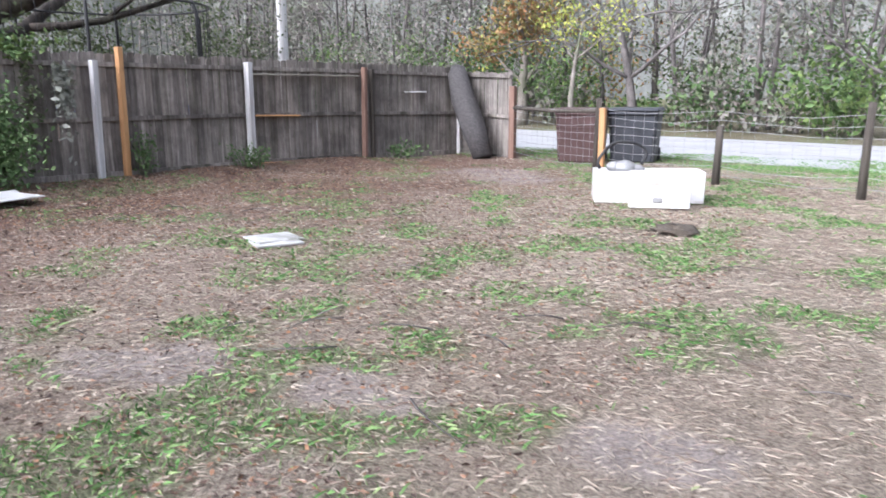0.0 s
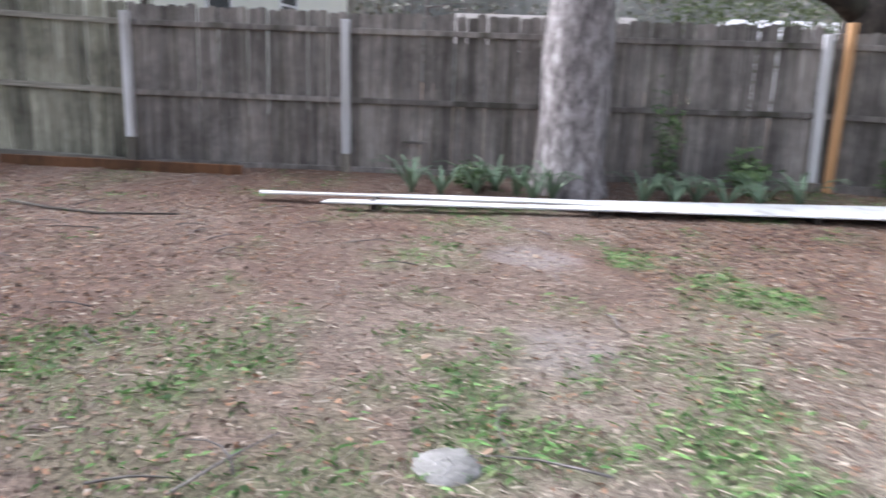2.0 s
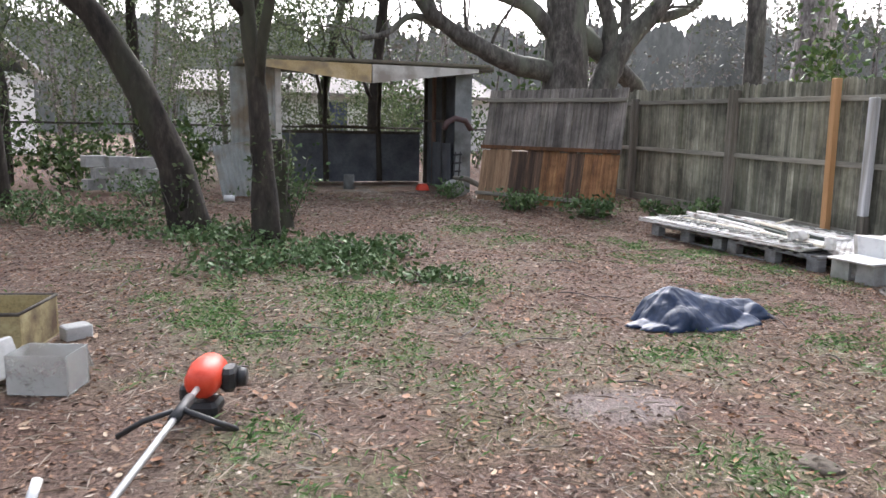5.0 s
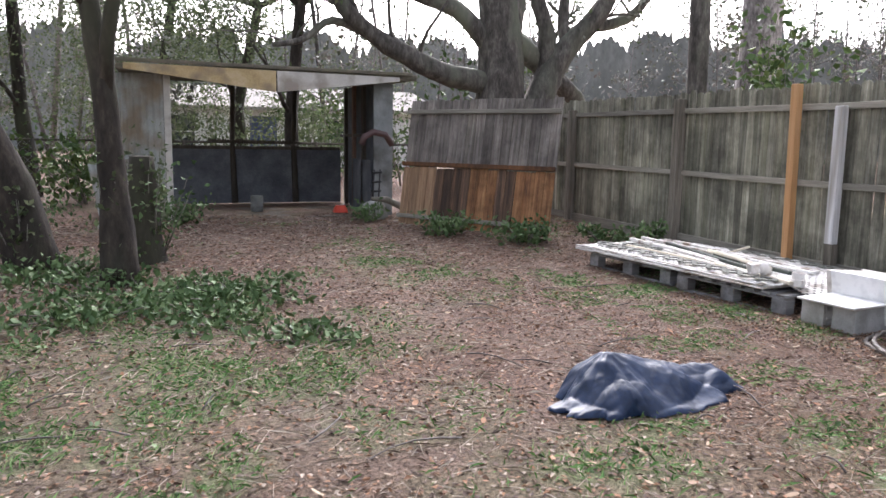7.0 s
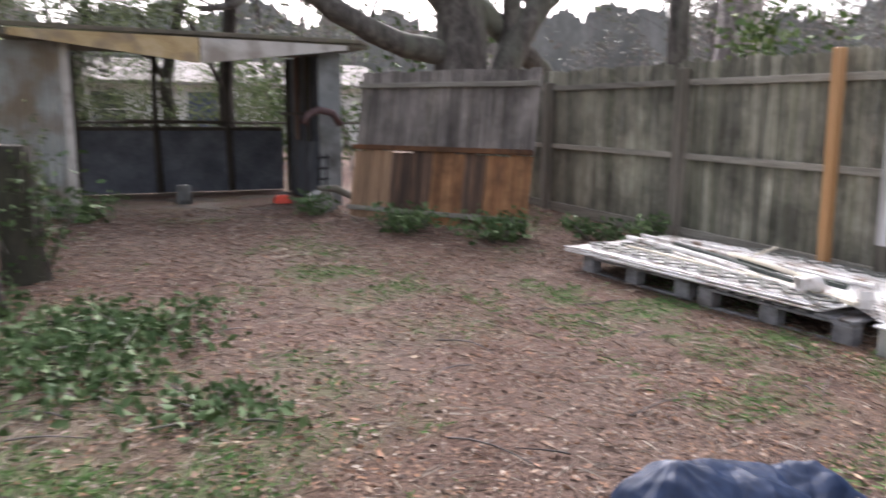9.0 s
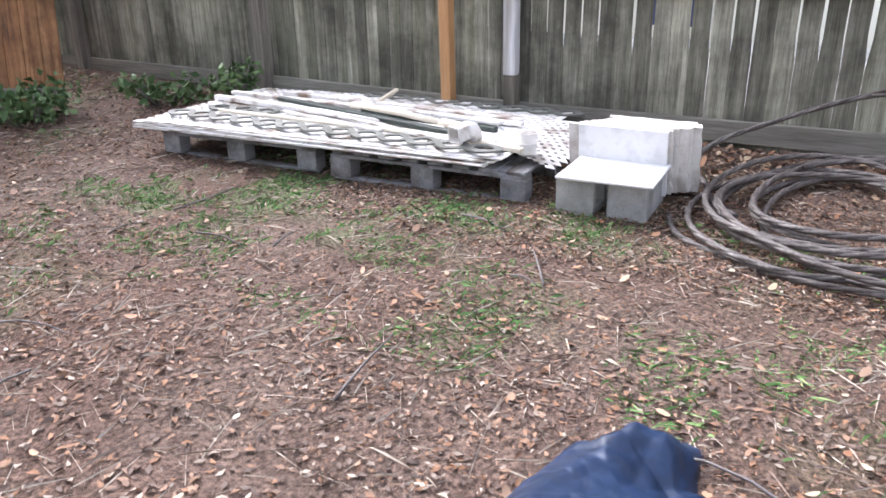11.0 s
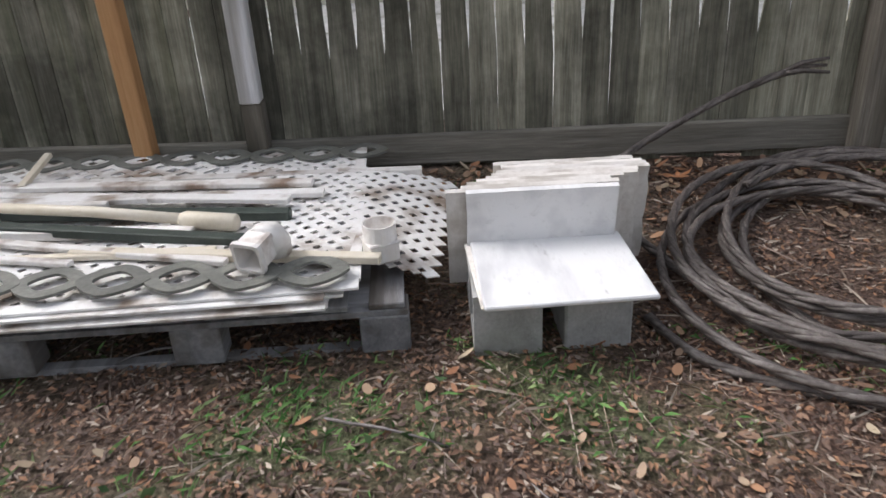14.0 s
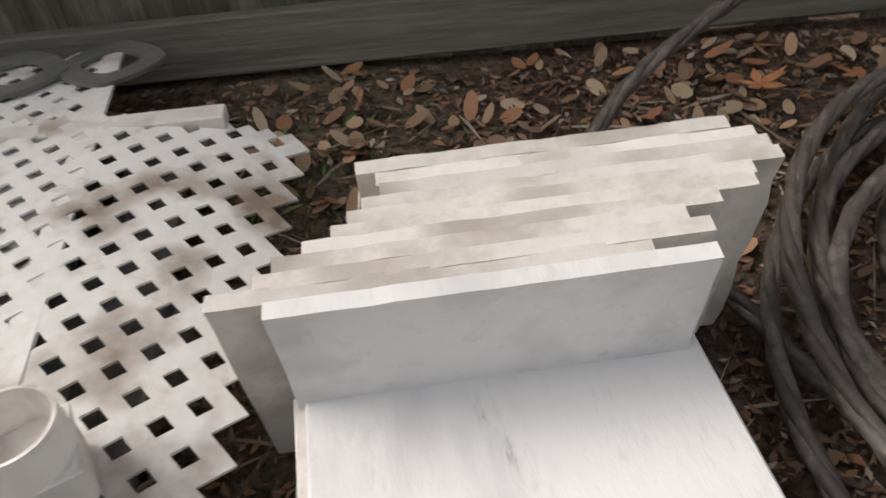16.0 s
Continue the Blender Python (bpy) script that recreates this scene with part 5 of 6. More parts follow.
def sheet_wall(b, p, q, z0, z1, th=0.02, wave=0.0, pitch=0.09):
    """An upright sheet from p to q, flat or corrugated."""
    p, q = Vector((*p, 0)), Vector((*q, 0))
    d = q - p
    nrm = Vector((-d.y, d.x, 0)).normalized()
    n = max(1, int(d.length / pitch * 6)) if wave else 1
    v = []
    for i in range(n + 1):
        o = wave * math.sin(2 * math.pi * i / 6) if wave else 0
        c = p + d * i / n + nrm * o
        v += [(c.x, c.y, z0), (c.x, c.y, z1), *(((c + nrm * th).x, (c + nrm * th).y, z) for z in (z1, z0))]
    f = [(i * 4 + k, (i + 1) * 4 + k, (i + 1) * 4 + (k + 1) % 4, i * 4 + (k + 1) % 4) for i in range(n) for k in range(4)] + [(0, 1, 2, 3), (n * 4 + 3, n * 4 + 2, n * 4 + 1, n * 4)]
    return b.add(v, f)


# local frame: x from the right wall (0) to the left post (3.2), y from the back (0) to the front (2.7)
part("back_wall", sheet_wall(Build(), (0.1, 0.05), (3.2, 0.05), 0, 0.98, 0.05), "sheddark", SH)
part("back_ledge", Build().beam((0.1, 0.07, 1.0), (3.2, 0.07, 1.0), 0.09, 0.06), "darkwood", SH)
part("back_ledge", Build().beam((0.9, 0.2, 1.1), (2.5, 0.2, 1.12), 0.14, 0.05), "darkwood", SH)
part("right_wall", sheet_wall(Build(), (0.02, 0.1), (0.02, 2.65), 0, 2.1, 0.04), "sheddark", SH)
for yy in (0.5, 1.1, 1.75):
    part("wall_stud", Build().beam((0.09, yy, 0), (0.09, yy, 2.1), 0.06, 0.09), "darkwood" if yy != 1.1 else "brown_post", SH)
part("wall_rail", Build().beam((0.09, 0.1, 1.25), (0.09, 2.6, 1.25), 0.05, 0.05), "darkwood", SH)
part("front_panel", sheet_wall(Build(), (-0.12, 2.68), (0.2, 2.74), 0.0, 2.05, 0.03), "shedgrey", SH)
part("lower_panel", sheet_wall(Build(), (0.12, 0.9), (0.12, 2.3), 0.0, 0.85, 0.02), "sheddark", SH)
part("left_wall", sheet_wall(Build(), (3.25, 2.7), (3.95, 2.5), 0.0, 2.05, 0.01, 0.014), "tin", SH)
part("corner_post", Build().beam((3.2, 2.68, -0.1), (3.2, 2.68, 2.1), 0.09, 0.09), "palefascia", SH)
part("left_stud", Build().beam((3.2, 0.1, 0), (3.2, 0.1, 2.1), 0.08, 0.08), "darkwood", SH)
for xx in (0.95, 2.05):
    part("back_post", Build().tube([(xx, 0.12, 0), (xx + 0.03, 0.1, 1.1), (xx, 0.12, 2.1)], [0.06, 0.05, 0.05], 8, True, 0.2), "darkwood", SH)
part("roof", Build().box(4.3, 3.1, 0.09, pose(1.7, 1.4, 2.12, -1.5, 0.4, 0), 0.02), "roofing", SH)
part("fascia_left", Build().add([(1.72, 2.99, 1.84), (3.75, 2.97, 2.08), (3.75, 2.97, 2.16), (1.72, 2.99, 2.14), (1.72, 2.95, 1.84), (3.75, 2.93, 2.08), (3.75, 2.93, 2.16), (1.72, 2.95, 2.14)], [(0, 3, 2, 1), (4, 5, 6, 7), (0, 1, 5, 4), (1, 2, 6, 5), (2, 3, 7, 6), (3, 0, 4, 7)]), "tan", SH)
part("fascia_right", Build().add([(-0.15, 2.97, 2.07), (1.70, 2.99, 1.84), (1.70, 2.99, 2.14), (-0.15, 2.97, 2.13), (-0.15, 2.93, 2.07), (1.70, 2.95, 1.84), (1.70, 2.95, 2.14), (-0.15, 2.93, 2.13)], [(0, 3, 2, 1), (4, 5, 6, 7), (0, 1, 5, 4), (1, 2, 6, 5), (2, 3, 7, 6), (3, 0, 4, 7)]), "palefascia", SH)
part("roof_edge", Build().beam((-0.35, 2.97, 2.18), (3.85, 2.95, 2.2), 0.06, 0.05), "roofing", SH)
part("header", Build().beam((0.0, 2.66, 2.02), (3.25, 2.66, 2.06), 0.1, 0.06), "darkwood", SH)
part("floor", Build().box(3.1, 2.5, 0.03, pose(1.65, 1.35, -0.05), 0.0), "stump", SH)
single("tin_sheet", sheet_wall(Build(), (0, 0), (0.66, 0), 0.0, 0.95, 0.006, 0.012), "tin", "grey corrugated tin sheet leaning on the shed", "tin sheet", m=pose(-3.6, -13.32, 0.1, 14, 8, 8))
single("paint_tin", Build().tube([(0, 0, 0), (0, 0, 0.28)], 0.1, 18), "shedgrey", "grey metal drum standing in the shed", "tin", m=pose(-5.2, -14.6, 0.1))
single("red_can", Build().box(0.24, 0.16, 0.14, None, 0.03, 0.8), "red", "small red fuel can on the shed floor", "fuel can", m=pose(-6.5, -14.2, 0.1))
jk = thing("scrap_ladder", pose(-6.85, -13.35, 0.1, -14, 4, 10), "black metal ladder scrap leaning at the shed corner", "ladder")
for x in (-0.05, 0.05):
    part("stile", Build().tube([(x, 0, 0), (x, 0, 0.8)], 0.012, 6), "black", jk)
for z in (0.15, 0.3, 0.45, 0.6, 0.75):
    part("rung", Build().beam((-0.08, 0, z), (0.08, 0, z), 0.03, 0.03), "black", jk)
single("bent_duct", Build().tube([(-7.12, -13.35, 1.25), (-7.0, -13.3, 1.4), (-6.8, -13.28, 1.44), (-6.65, -13.25, 1.36), (-6.6, -13.24, 1.25)], 0.05, 10), "bin_brown", "brown bent flexible duct at the shed corner", "duct")
single("fallen_branch", Build().tube([(-7.5, -13.0, 0.1), (-7.2, -13.0, 0.3), (-6.95, -13.05, 0.42), (-6.7, -13.0, 0.44)], [0.04, 0.05, 0.05, 0.03], 8), "bark_thin", "grey fallen branch beside the shed", "branch")
solid_block(pose(-6.85, -13.2, 0.1, 0, 20, 10), "pale concrete block leaning by the shed", (0.3, 0.2, 0.3), "concrete blocks by the shed")
for i in range(9):
    solid_block(pose(-0.85 - 0.41 * (i % 3) - 0.15 * (i // 3 % 2), -15.0 + 0.24 * (i % 3), 0.1 + 0.2 * (i // 3), 0, 0, 35 + rnd.uniform(-3, 3)), "grey concrete block in a low stack under trees", group="block stack")
single("white_bottle", Build().tube([(0, 0, 0), (0.16, 0, 0.0)], 0.05, 10), "whitemetal", "small white plastic bottle on the leaves", "bottle", m=pose(-3.1, -12.6, 0.17))

# ---- houses beyond the fence ----


def gable_roof(lx, ly, rise, over, th=0.12):
    b = Build()
    x0, x1, y0, y1 = -over, lx + over, -over, ly + over
    ym = ly / 2
    for s in (0, 1):
        ya = y0 if s == 0 else y1
        v = [(x0, ya, -over * rise / ym), (x1, ya, -over * rise / ym), (x1, ym, rise), (x0, ym, rise)]
        v += [(x, y, z + th) for x, y, z in v]
        b.add(v, [(0, 1, 2, 3), (7, 6, 5, 4), (0, 4, 5, 1), (1, 5, 6, 2), (2, 6, 7, 3), (3, 7, 4, 0)])
    return b


def shell_walls(lx, ly, h, openings, th=0.15):
    """Front wall on y=0 with openings (x, z, w, h) cut through; plain other walls."""
    b = Build()
    xs = sorted({0.0, lx, *[o[0] for o in openings], *[o[0] + o[2] for o in openings]})
    zs = sorted({0.0, h, *[o[1] for o in openings], *[o[1] + o[3] for o in openings]})
    for x0, x1 in zip(xs, xs[1:]):
        for z0, z1 in zip(zs, zs[1:]):
            cx, cz = (x0 + x1) / 2, (z0 + z1) / 2
            if any(o[0] < cx < o[0] + o[2] and o[1] < cz < o[1] + o[3] for o in openings):
                continue
            b.box(x1 - x0, th, z1 - z0, pose(cx, th / 2, z0))
    b.box(lx, th, h, pose(lx / 2, ly - th / 2, 0))
    b.box(th, ly - 2 * th, h, pose(th / 2, ly / 2, 0))
    b.box(th, ly - 2 * th, h, pose(lx - th / 2, ly / 2, 0))
    return b


def house(m, lx, ly, h, rise, openings, wall, roof, label, doors=()):
    ob = thing("house", m, label, "house", "houses around the yard")
    part("wall", shell_walls(lx, ly, h, openings), wall, ob)
    part("roof", gable_roof(lx, ly, rise, 0.4), roof, ob, m=pose(0, 0, h))
    for i, (x, z, w, hh) in enumerate(openings):
        if i in doors:
            part("door", Build().box(w, 0.05, hh, pose(x + w / 2, 0.06, z), 0.004), "blue", ob)
            continue
        wi = part("window", Build().box(w, 0.02, hh, pose(x + w / 2, 0.08, z)), "glass", ob)
        fr_ = Build()
        fr_.beam((x, 0.03, z), (x + w, 0.03, z), 0.06, 0.06).beam((x, 0.03, z + hh), (x + w, 0.03, z + hh), 0.06, 0.06)
        fr_.beam((x, 0.03, z), (x, 0.03, z + hh), 0.06, 0.06).beam((x + w, 0.03, z), (x + w, 0.03, z + hh), 0.06, 0.06).beam((x, 0.04, z + hh / 2), (x + w, 0.04, z + hh / 2), 0.04, 0.04)
        part("frame", fr_, "siding_white", wi)
    return ob


# cream house: long wall facing the yard, and a wing end running away
HC = house(Matrix.Translation((-15.2, -10.9, 0)) @ Matrix.Rotation(radians(80.7), 4, "Z"), 7.4, 10.5, 4.6, 1.8, [(2.25, 2.35, 0.55, 0.42), (3.1, 0.4, 0.75, 3.4)], "siding", "shingle", "cream sided house with a navy door behind the fence", doors=(1,))
part("downpipe", Build().tube([(7.25, -0.08, 0), (7.25, -0.08, 4.6)], 0.06, 8), "darkwood", HC)
part("shutter", Build().box(0.75, 0.04, 3.6, pose(3.47, -0.03, 0.3), 0.004), "blue", HC)
part("air_unit", Build().box(0.5, 0.3, 0.32, pose(2.45, -0.12, 2.4), 0.02), "siding_white", HC)
part("air_grille", Build().box(0.4, 0.02, 0.24, pose(2.45, -0.28, 2.44), 0.004), "black", HC)
for k in range(12):
    part("clapboard", Build().beam((0.02, -0.006, 0.8 + 0.3 * k), (7.35, -0.006, 0.8 + 0.3 * k), 0.012, 0.012, 0.001), "siding", HC)
for x in (2.2, 5.8):
    part("side_window", Build().box(0.04, 0.9, 1.3, pose(7.41, x, 1.9), 0.004), "glass", HC)
    part("side_frame", Build().beam((7.42, x - 0.5, 1.9), (7.42, x - 0.5, 3.2), 0.05, 0.07).beam((7.42, x + 0.5, 1.9), (7.42, x + 0.5, 3.2), 0.05, 0.07).beam((7.42, x - 0.5, 2.55), (7.42, x + 0.5, 2.55), 0.05, 0.05), "siding_white", HC)
house(Matrix.Translation((-30, 1.0, 0)) @ Matrix.Rotation(radians(80), 4, "Z"), 6.5, 7, 2.2, 1.2, [(2, 1, 1, 1)], "shedgrey", "shingle", "distant low house with a grey-brown shingle roof")
house(Matrix.Translation((-28, 11.5, 0)) @ Matrix.Rotation(radians(84), 4, "Z"), 3.6, 6, 2.7, 0.7, [(1, 1, 1, 1)], "siding_white", "tinroof", "distant low building with a pale metal roof")
house(Matrix.Translation((-2.0, -31, 0)) @ Matrix.Rotation(radians(178), 4, "Z"), 12, 8, 2.4, 0.9, [(2, 0.9, 1.1, 1.2), (5, 0.1, 1, 2.0), (8, 0.9, 1.1, 1.2)], "siding_white", "shingle", "white house seen between trees beyond the yard", doors=(1,))
house(Matrix.Translation((16, -27, 0)) @ Matrix.Rotation(radians(165), 4, "Z"), 11, 8, 2.8, 1.6, [(2, 1, 1.1, 1.2), (7, 1, 1.1, 1.2)], "siding_white", "tinroof", "pale low house beyond the trees")
single("utility_pole", Build().tube([(-14.86, 17.76, -0.2), (-14.84, 17.78, 4), (-14.8, 17.8, 9)], [0.15, 0.14, 0.11], 12), "whitewood", "pale grey utility pole beyond the fence", "utility pole")
tm = thing("trampoline", pose(-12.2, 10.2, 0), "round trampoline with black safety net poles", "trampoline")
for k in range(6):
    a = k * math.pi / 3 + 0.3
    x, y = 1.9 * math.cos(a), 1.9 * math.sin(a)
    part("pole", Build().tube([(x, y, 0), (x, y, 2.6), (x * 0.93, y * 0.93, 2.9)], 0.03, 8), "black", tm)
part("net_ring", Build().tube([(1.85 * math.cos(k * math.pi / 16), 1.85 * math.sin(k * math.pi / 16), 2.75) for k in range(33)], 0.02, 6), "black", tm)
for k in range(48):
    a = k * math.pi / 24
    part("net_cord", Build().tube([(1.84 * math.cos(a), 1.84 * math.sin(a), 0.9), (1.84 * math.cos(a), 1.84 * math.sin(a), 2.72)], 0.006, 3, False), "black", tm)
part("bed", Build().tube([(0, 0, 0.82), (0, 0, 0.86)], 1.8, 32), "black", tm)
part("pad", Build().tube([(1.85 * math.cos(k * math.pi / 16), 1.85 * math.sin(k * math.pi / 16), 0.86) for k in range(33)], 0.07, 8), "blue", tm)

# ---- trees ----


def unit(v):
    return v.normalized() if v.length > 1e-6 else Vector((0, 0, 1))


def grow(b, tips, p, d, r, length, depth, r_, bend=0.35, kids=(2, 4), rise=0.15, n=7, seg=5, taper=0.55):
    """A limb and its branches; tips collects where leaves go."""
    pts, rad = [p], [r]
    step = length / seg
    for i in range(seg):
        d = unit(d + Vector((r_.uniform(-bend, bend), r_.uniform(-bend, bend), r_.uniform(-bend, bend) * 0.7 + rise * 0.3)))
        p = p + d * step
        pts.append(p)
        rad.append(r * (1 - (1 - taper) * (i + 1) / seg))
    b.tube(pts, rad, max(4, n), True, 0.25 if r > 0.12 else 0.0)
    if depth <= 0:
        tips += pts[1:]
        return
    if depth == 1:
        tips += pts[-2:]
    for k in range(r_.randint(*kids)):
        i = r_.randint(2, seg) if k else seg
        q, base = pts[i], unit(pts[i] - pts[i - 1])
        side = unit(Vector((r_.uniform(-1, 1), r_.uniform(-1, 1), r_.uniform(-0.5, 0.8))))
        nd = unit(base * 0.75 + side * 0.85 + Vector((0, 0, rise)))
        grow(b, tips, q, nd, rad[i] * r_.uniform(0.5, 0.75), length * r_.uniform(0.55, 0.8), depth - 1, r_, bend, kids, rise, n - 1, max(3, seg - 1), taper)


def clump(points, per, radius):
    """Leaf places scattered round the tips, thinning outward."""
    p = np.array([tuple(q) for q in points])
    p = np.repeat(p, per, 0)
    return p + rng.normal(size=p.shape) * radius


def leaves_mesh(p, size, material, name="crown"):
    v, f = leaf_arrays(p, size)
    return array_mesh(name, v, f, material)


def tree(x, y, trunk_pts, radii, limbs, label, bark="bark_oak", leaf="leaf_oak", per=14, spread=0.35, size=0.09, depth=2, seed=1, bend=0.35, category="tree", moss=0, kids=(2, 4), rise=0.15, group=""):
    """Trunk along given points, limbs (point index, direction, radius, length), crown of leaves, hanging moss."""
    r_ = random.Random(seed)
    ob = thing("tree", pose(x, y, 0), label, category, group)
    dense = []
    for a, c in zip(trunk_pts, trunk_pts[1:]):
        dense += [tuple(Vector(a).lerp(Vector(c), t)) for t in (0, 0.33, 0.66)]
    dense.append(trunk_pts[-1])
    rr = list(np.interp(np.arange(len(dense)), np.arange(0, len(dense), 3), radii))
    part("trunk", Build().tube(dense, rr, 16, True, 0.22), bark, ob)
    tips = []
    for i, d, r, ln in limbs:
        b = Build()
        grow(b, tips, Vector(trunk_pts[i]), unit(Vector(d)), r, ln, depth, r_, bend, kids, rise)
        part("limb", b, bark, ob)
    if per and tips:
        part("crown", leaves_mesh(clump(tips, per, spread), size, leaf), leaf, ob)
    if moss and tips:
        p = clump(r_.sample(tips, min(len(tips), moss)), 40, 0.12)
        p[:, 2] -= rng.exponential(0.35, len(p))
        part("moss", leaves_mesh(p, 0.14, "moss", "moss"), "moss", ob)
    return ob


# great oak beyond the corner: a thick stem, a leaning second stem and long sweeping limbs
OX, OY = -10.65, -17.0
OAK = tree(OX, OY, [(0.0, 0, -0.2), (0.0, 0, 1.2), (0.0, 0.0, 2.6), (0.05, 0.0, 3.9), (0.3, -0.1, 6.5)], [0.85, 0.58, 0.52, 0.44, 0.26], [(4, (0.4, 0.2, 0.9), 0.2, 3.0)],
           "great spreading live oak behind the corner fence", per=5, spread=0.4, size=0.1, depth=2, seed=4, bend=0.4, kids=(2, 3))
ro = random.Random(44)
tips_ = []


def sweep(line, r0, r1, dy=0.0, twigs=3):
    """A long crooked limb through points (x, z) of the crown's plane, with side branches."""
    b = Build()
    p = [Vector((x - OX, dy * i / (len(line) - 1) + ro.uniform(-0.08, 0.08), z)) for i, (x, z) in enumerate(line)]
    fine = []
    for i in range(len(p) - 1):
        q0, q1, q2, q3 = p[max(i - 1, 0)], p[i], p[i + 1], p[min(i + 2, len(p) - 1)]
        fine += [0.5 * (2 * q1 + (q2 - q0) * t + (2 * q0 - 5 * q1 + 4 * q2 - q3) * t * t + (3 * q1 - q0 - 3 * q2 + q3) * t**3) for t in (0, 0.25, 0.5, 0.75)]
    fine.append(p[-1])
    n = len(fine)
    b.tube(fine, [r0 + (r1 - r0) * i / (n - 1) for i in range(n)], 12, True, 0.25)
    for k in range(twigs):
        i = ro.randint(n // 3, n - 1)
        d = unit(fine[i] - fine[i - 1]) * 0.5 + Vector((ro.uniform(-0.8, 0.8), ro.uniform(-0.5, 0.5), ro.uniform(0.1, 1.0)))
        grow(b, tips_, fine[i], unit(d), r1 * ro.uniform(0.35, 0.6), ro.uniform(1.0, 2.0), 2, ro, 0.5, (1, 3), 0.1, 6)
    part("limb", b, "bark_oak", OAK)


sweep([(-10.5, 2.55), (-9.5, 2.66), (-8.7, 2.9), (-7.9, 3.3), (-7.3, 3.7), (-7.0, 4.1), (-6.7, 4.9)], 0.26, 0.1, 0.5, 5)
sweep([(-7.95, 3.3), (-7.0, 3.6), (-6.4, 3.2), (-5.8, 3.05)], 0.1, 0.045, 0.3, 4)
sweep([(-10.4, 3.3), (-9.6, 4.0), (-8.7, 4.25), (-7.9, 4.7), (-7.0, 5.0)], 0.2, 0.09, 0.2, 6)
sweep([(-10.9, 0.6), (-11.6, 2.3), (-11.85, 2.9), (-12.3, 3.5), (-12.8, 4.05), (-13.2, 4.7), (-13.5, 5.7)], 0.36, 0.14, 0.3, 5)
sweep([(-12.7, 3.85), (-13.7, 4.1), (-14.2, 4.6), (-14.7, 5.6)], 0.14, 0.07, 0.2, 4)
sweep([(-11.75, 2.6), (-11.7, 3.6), (-11.4, 4.5), (-11.2, 5.7)], 0.21, 0.12, 0.1, 3)
sweep([(-12.2, 3.35), (-12.15, 4.0), (-12.2, 4.8), (-12.0, 5.8)], 0.14, 0.08, -0.2, 3)
sweep([(-10.9, 3.5), (-11.5, 3.15), (-12.1, 2.85), (-12.85, 2.4), (-13.3, 1.9)], 0.26, 0.2, -0.9, 1)
sweep([(-10.75, 3.4), (-10.95, 4.6), (-11.1, 6.2)], 0.34, 0.2, 0.0, 2)
part("crown", leaves_mesh(clump(tips_, 4, 0.3), 0.1, "leaf_oak"), "leaf_oak", OAK)
mp_ = clump(ro.sample(tips_, 40), 30, 0.1)
mp_[:, 2] -= rng.exponential(0.3, len(mp_))
part("moss", leaves_mesh(mp_, 0.12, "moss", "moss"), "moss", OAK)
tree(-13.75, -14.4, [(0, 0, -0.1), (0.02, 0, 2.5), (0.1, 0, 5.5), (0.15, 0.1, 9)], [0.24, 0.2, 0.17, 0.1], [(2, (0.8, 0.2, 0.6), 0.07, 2.2), (3, (-0.6, 0.1, 0.8), 0.07, 2.2)], "tall dark slender tree behind the fence", "bark_oak", per=12, depth=2, seed=5, spread=0.4)
tree(-16.0, -15.2, [(0, 0, -0.1), (0.05, 0, 2.5), (0.1, 0.1, 6), (0.2, 0.1, 10)], [0.55, 0.45, 0.36, 0.22], [(2, (0.6, 0.5, 0.7), 0.14, 3), (3, (-0.7, 0.3, 0.7), 0.14, 3)], "thick grey tree trunk behind the fence", "bark_pine", per=10, depth=2, seed=6, spread=0.45, moss=30)
# dark oak by the trampoline
tree(-13.1, 7.45, [(0, 0, -0.1), (0, 0, 1.2), (0.05, 0.05, 2.2), (0.0, 0.2, 2.8)], [0.55, 0.46, 0.42, 0.34],
     [(2, (0.35, 1.0, 0.45), 0.25, 4.4), (2, (0.1, -1.0, 0.6), 0.24, 3.6), (3, (0.15, 0.7, 0.85), 0.22, 3.8), (3, (0.2, -0.3, 1.0), 0.22, 3.2), (2, (0.2, 0.9, 0.2), 0.18, 4.2)],
     "dark low-limbed live oak beyond the fence", "bark_dark", per=10, spread=0.4, size=0.1, depth=3, seed=9, bend=0.4, moss=40, kids=(2, 3))
# scaly pine in front of the fence
PN = tree(-9.02, 2.52, [(0, 0, -0.05), (0.01, 0, 0.35), (0.0, 0, 2), (0.03, 0.02, 5), (0.06, 0.05, 9)], [0.44, 0.345, 0.325, 0.29, 0.22], [(4, (0.7, 0.4, 0.6), 0.06, 1.5), (4, (-0.6, -0.4, 0.6), 0.06, 1.5)], "large pine trunk with scaly grey bark against the fence", "bark_pine", per=14, seed=12, depth=1)
# yard trees
tree(-2.55, -10.2, [(0, 0, -0.1), (0.18, -0.02, 0.8), (0.55, -0.1, 1.7), (1.0, -0.2, 2.5), (1.75, -0.3, 3.2), (2.4, -0.3, 4.2)], [0.27, 0.19, 0.16, 0.14, 0.12, 0.08],
     [(3, (0.2, 0.6, 0.9), 0.09, 1.9), (4, (0.9, 0.2, 0.5), 0.1, 2.2), (4, (0.1, -0.7, 0.8), 0.09, 2.2), (5, (0.5, 0.3, 0.8), 0.07, 1.8), (5, (-0.7, 0.4, 0.7), 0.07, 1.8)], "leaning oak with mossy bark over ground ivy", "bark_dark", per=40, spread=0.36, size=0.08, depth=2, seed=15)
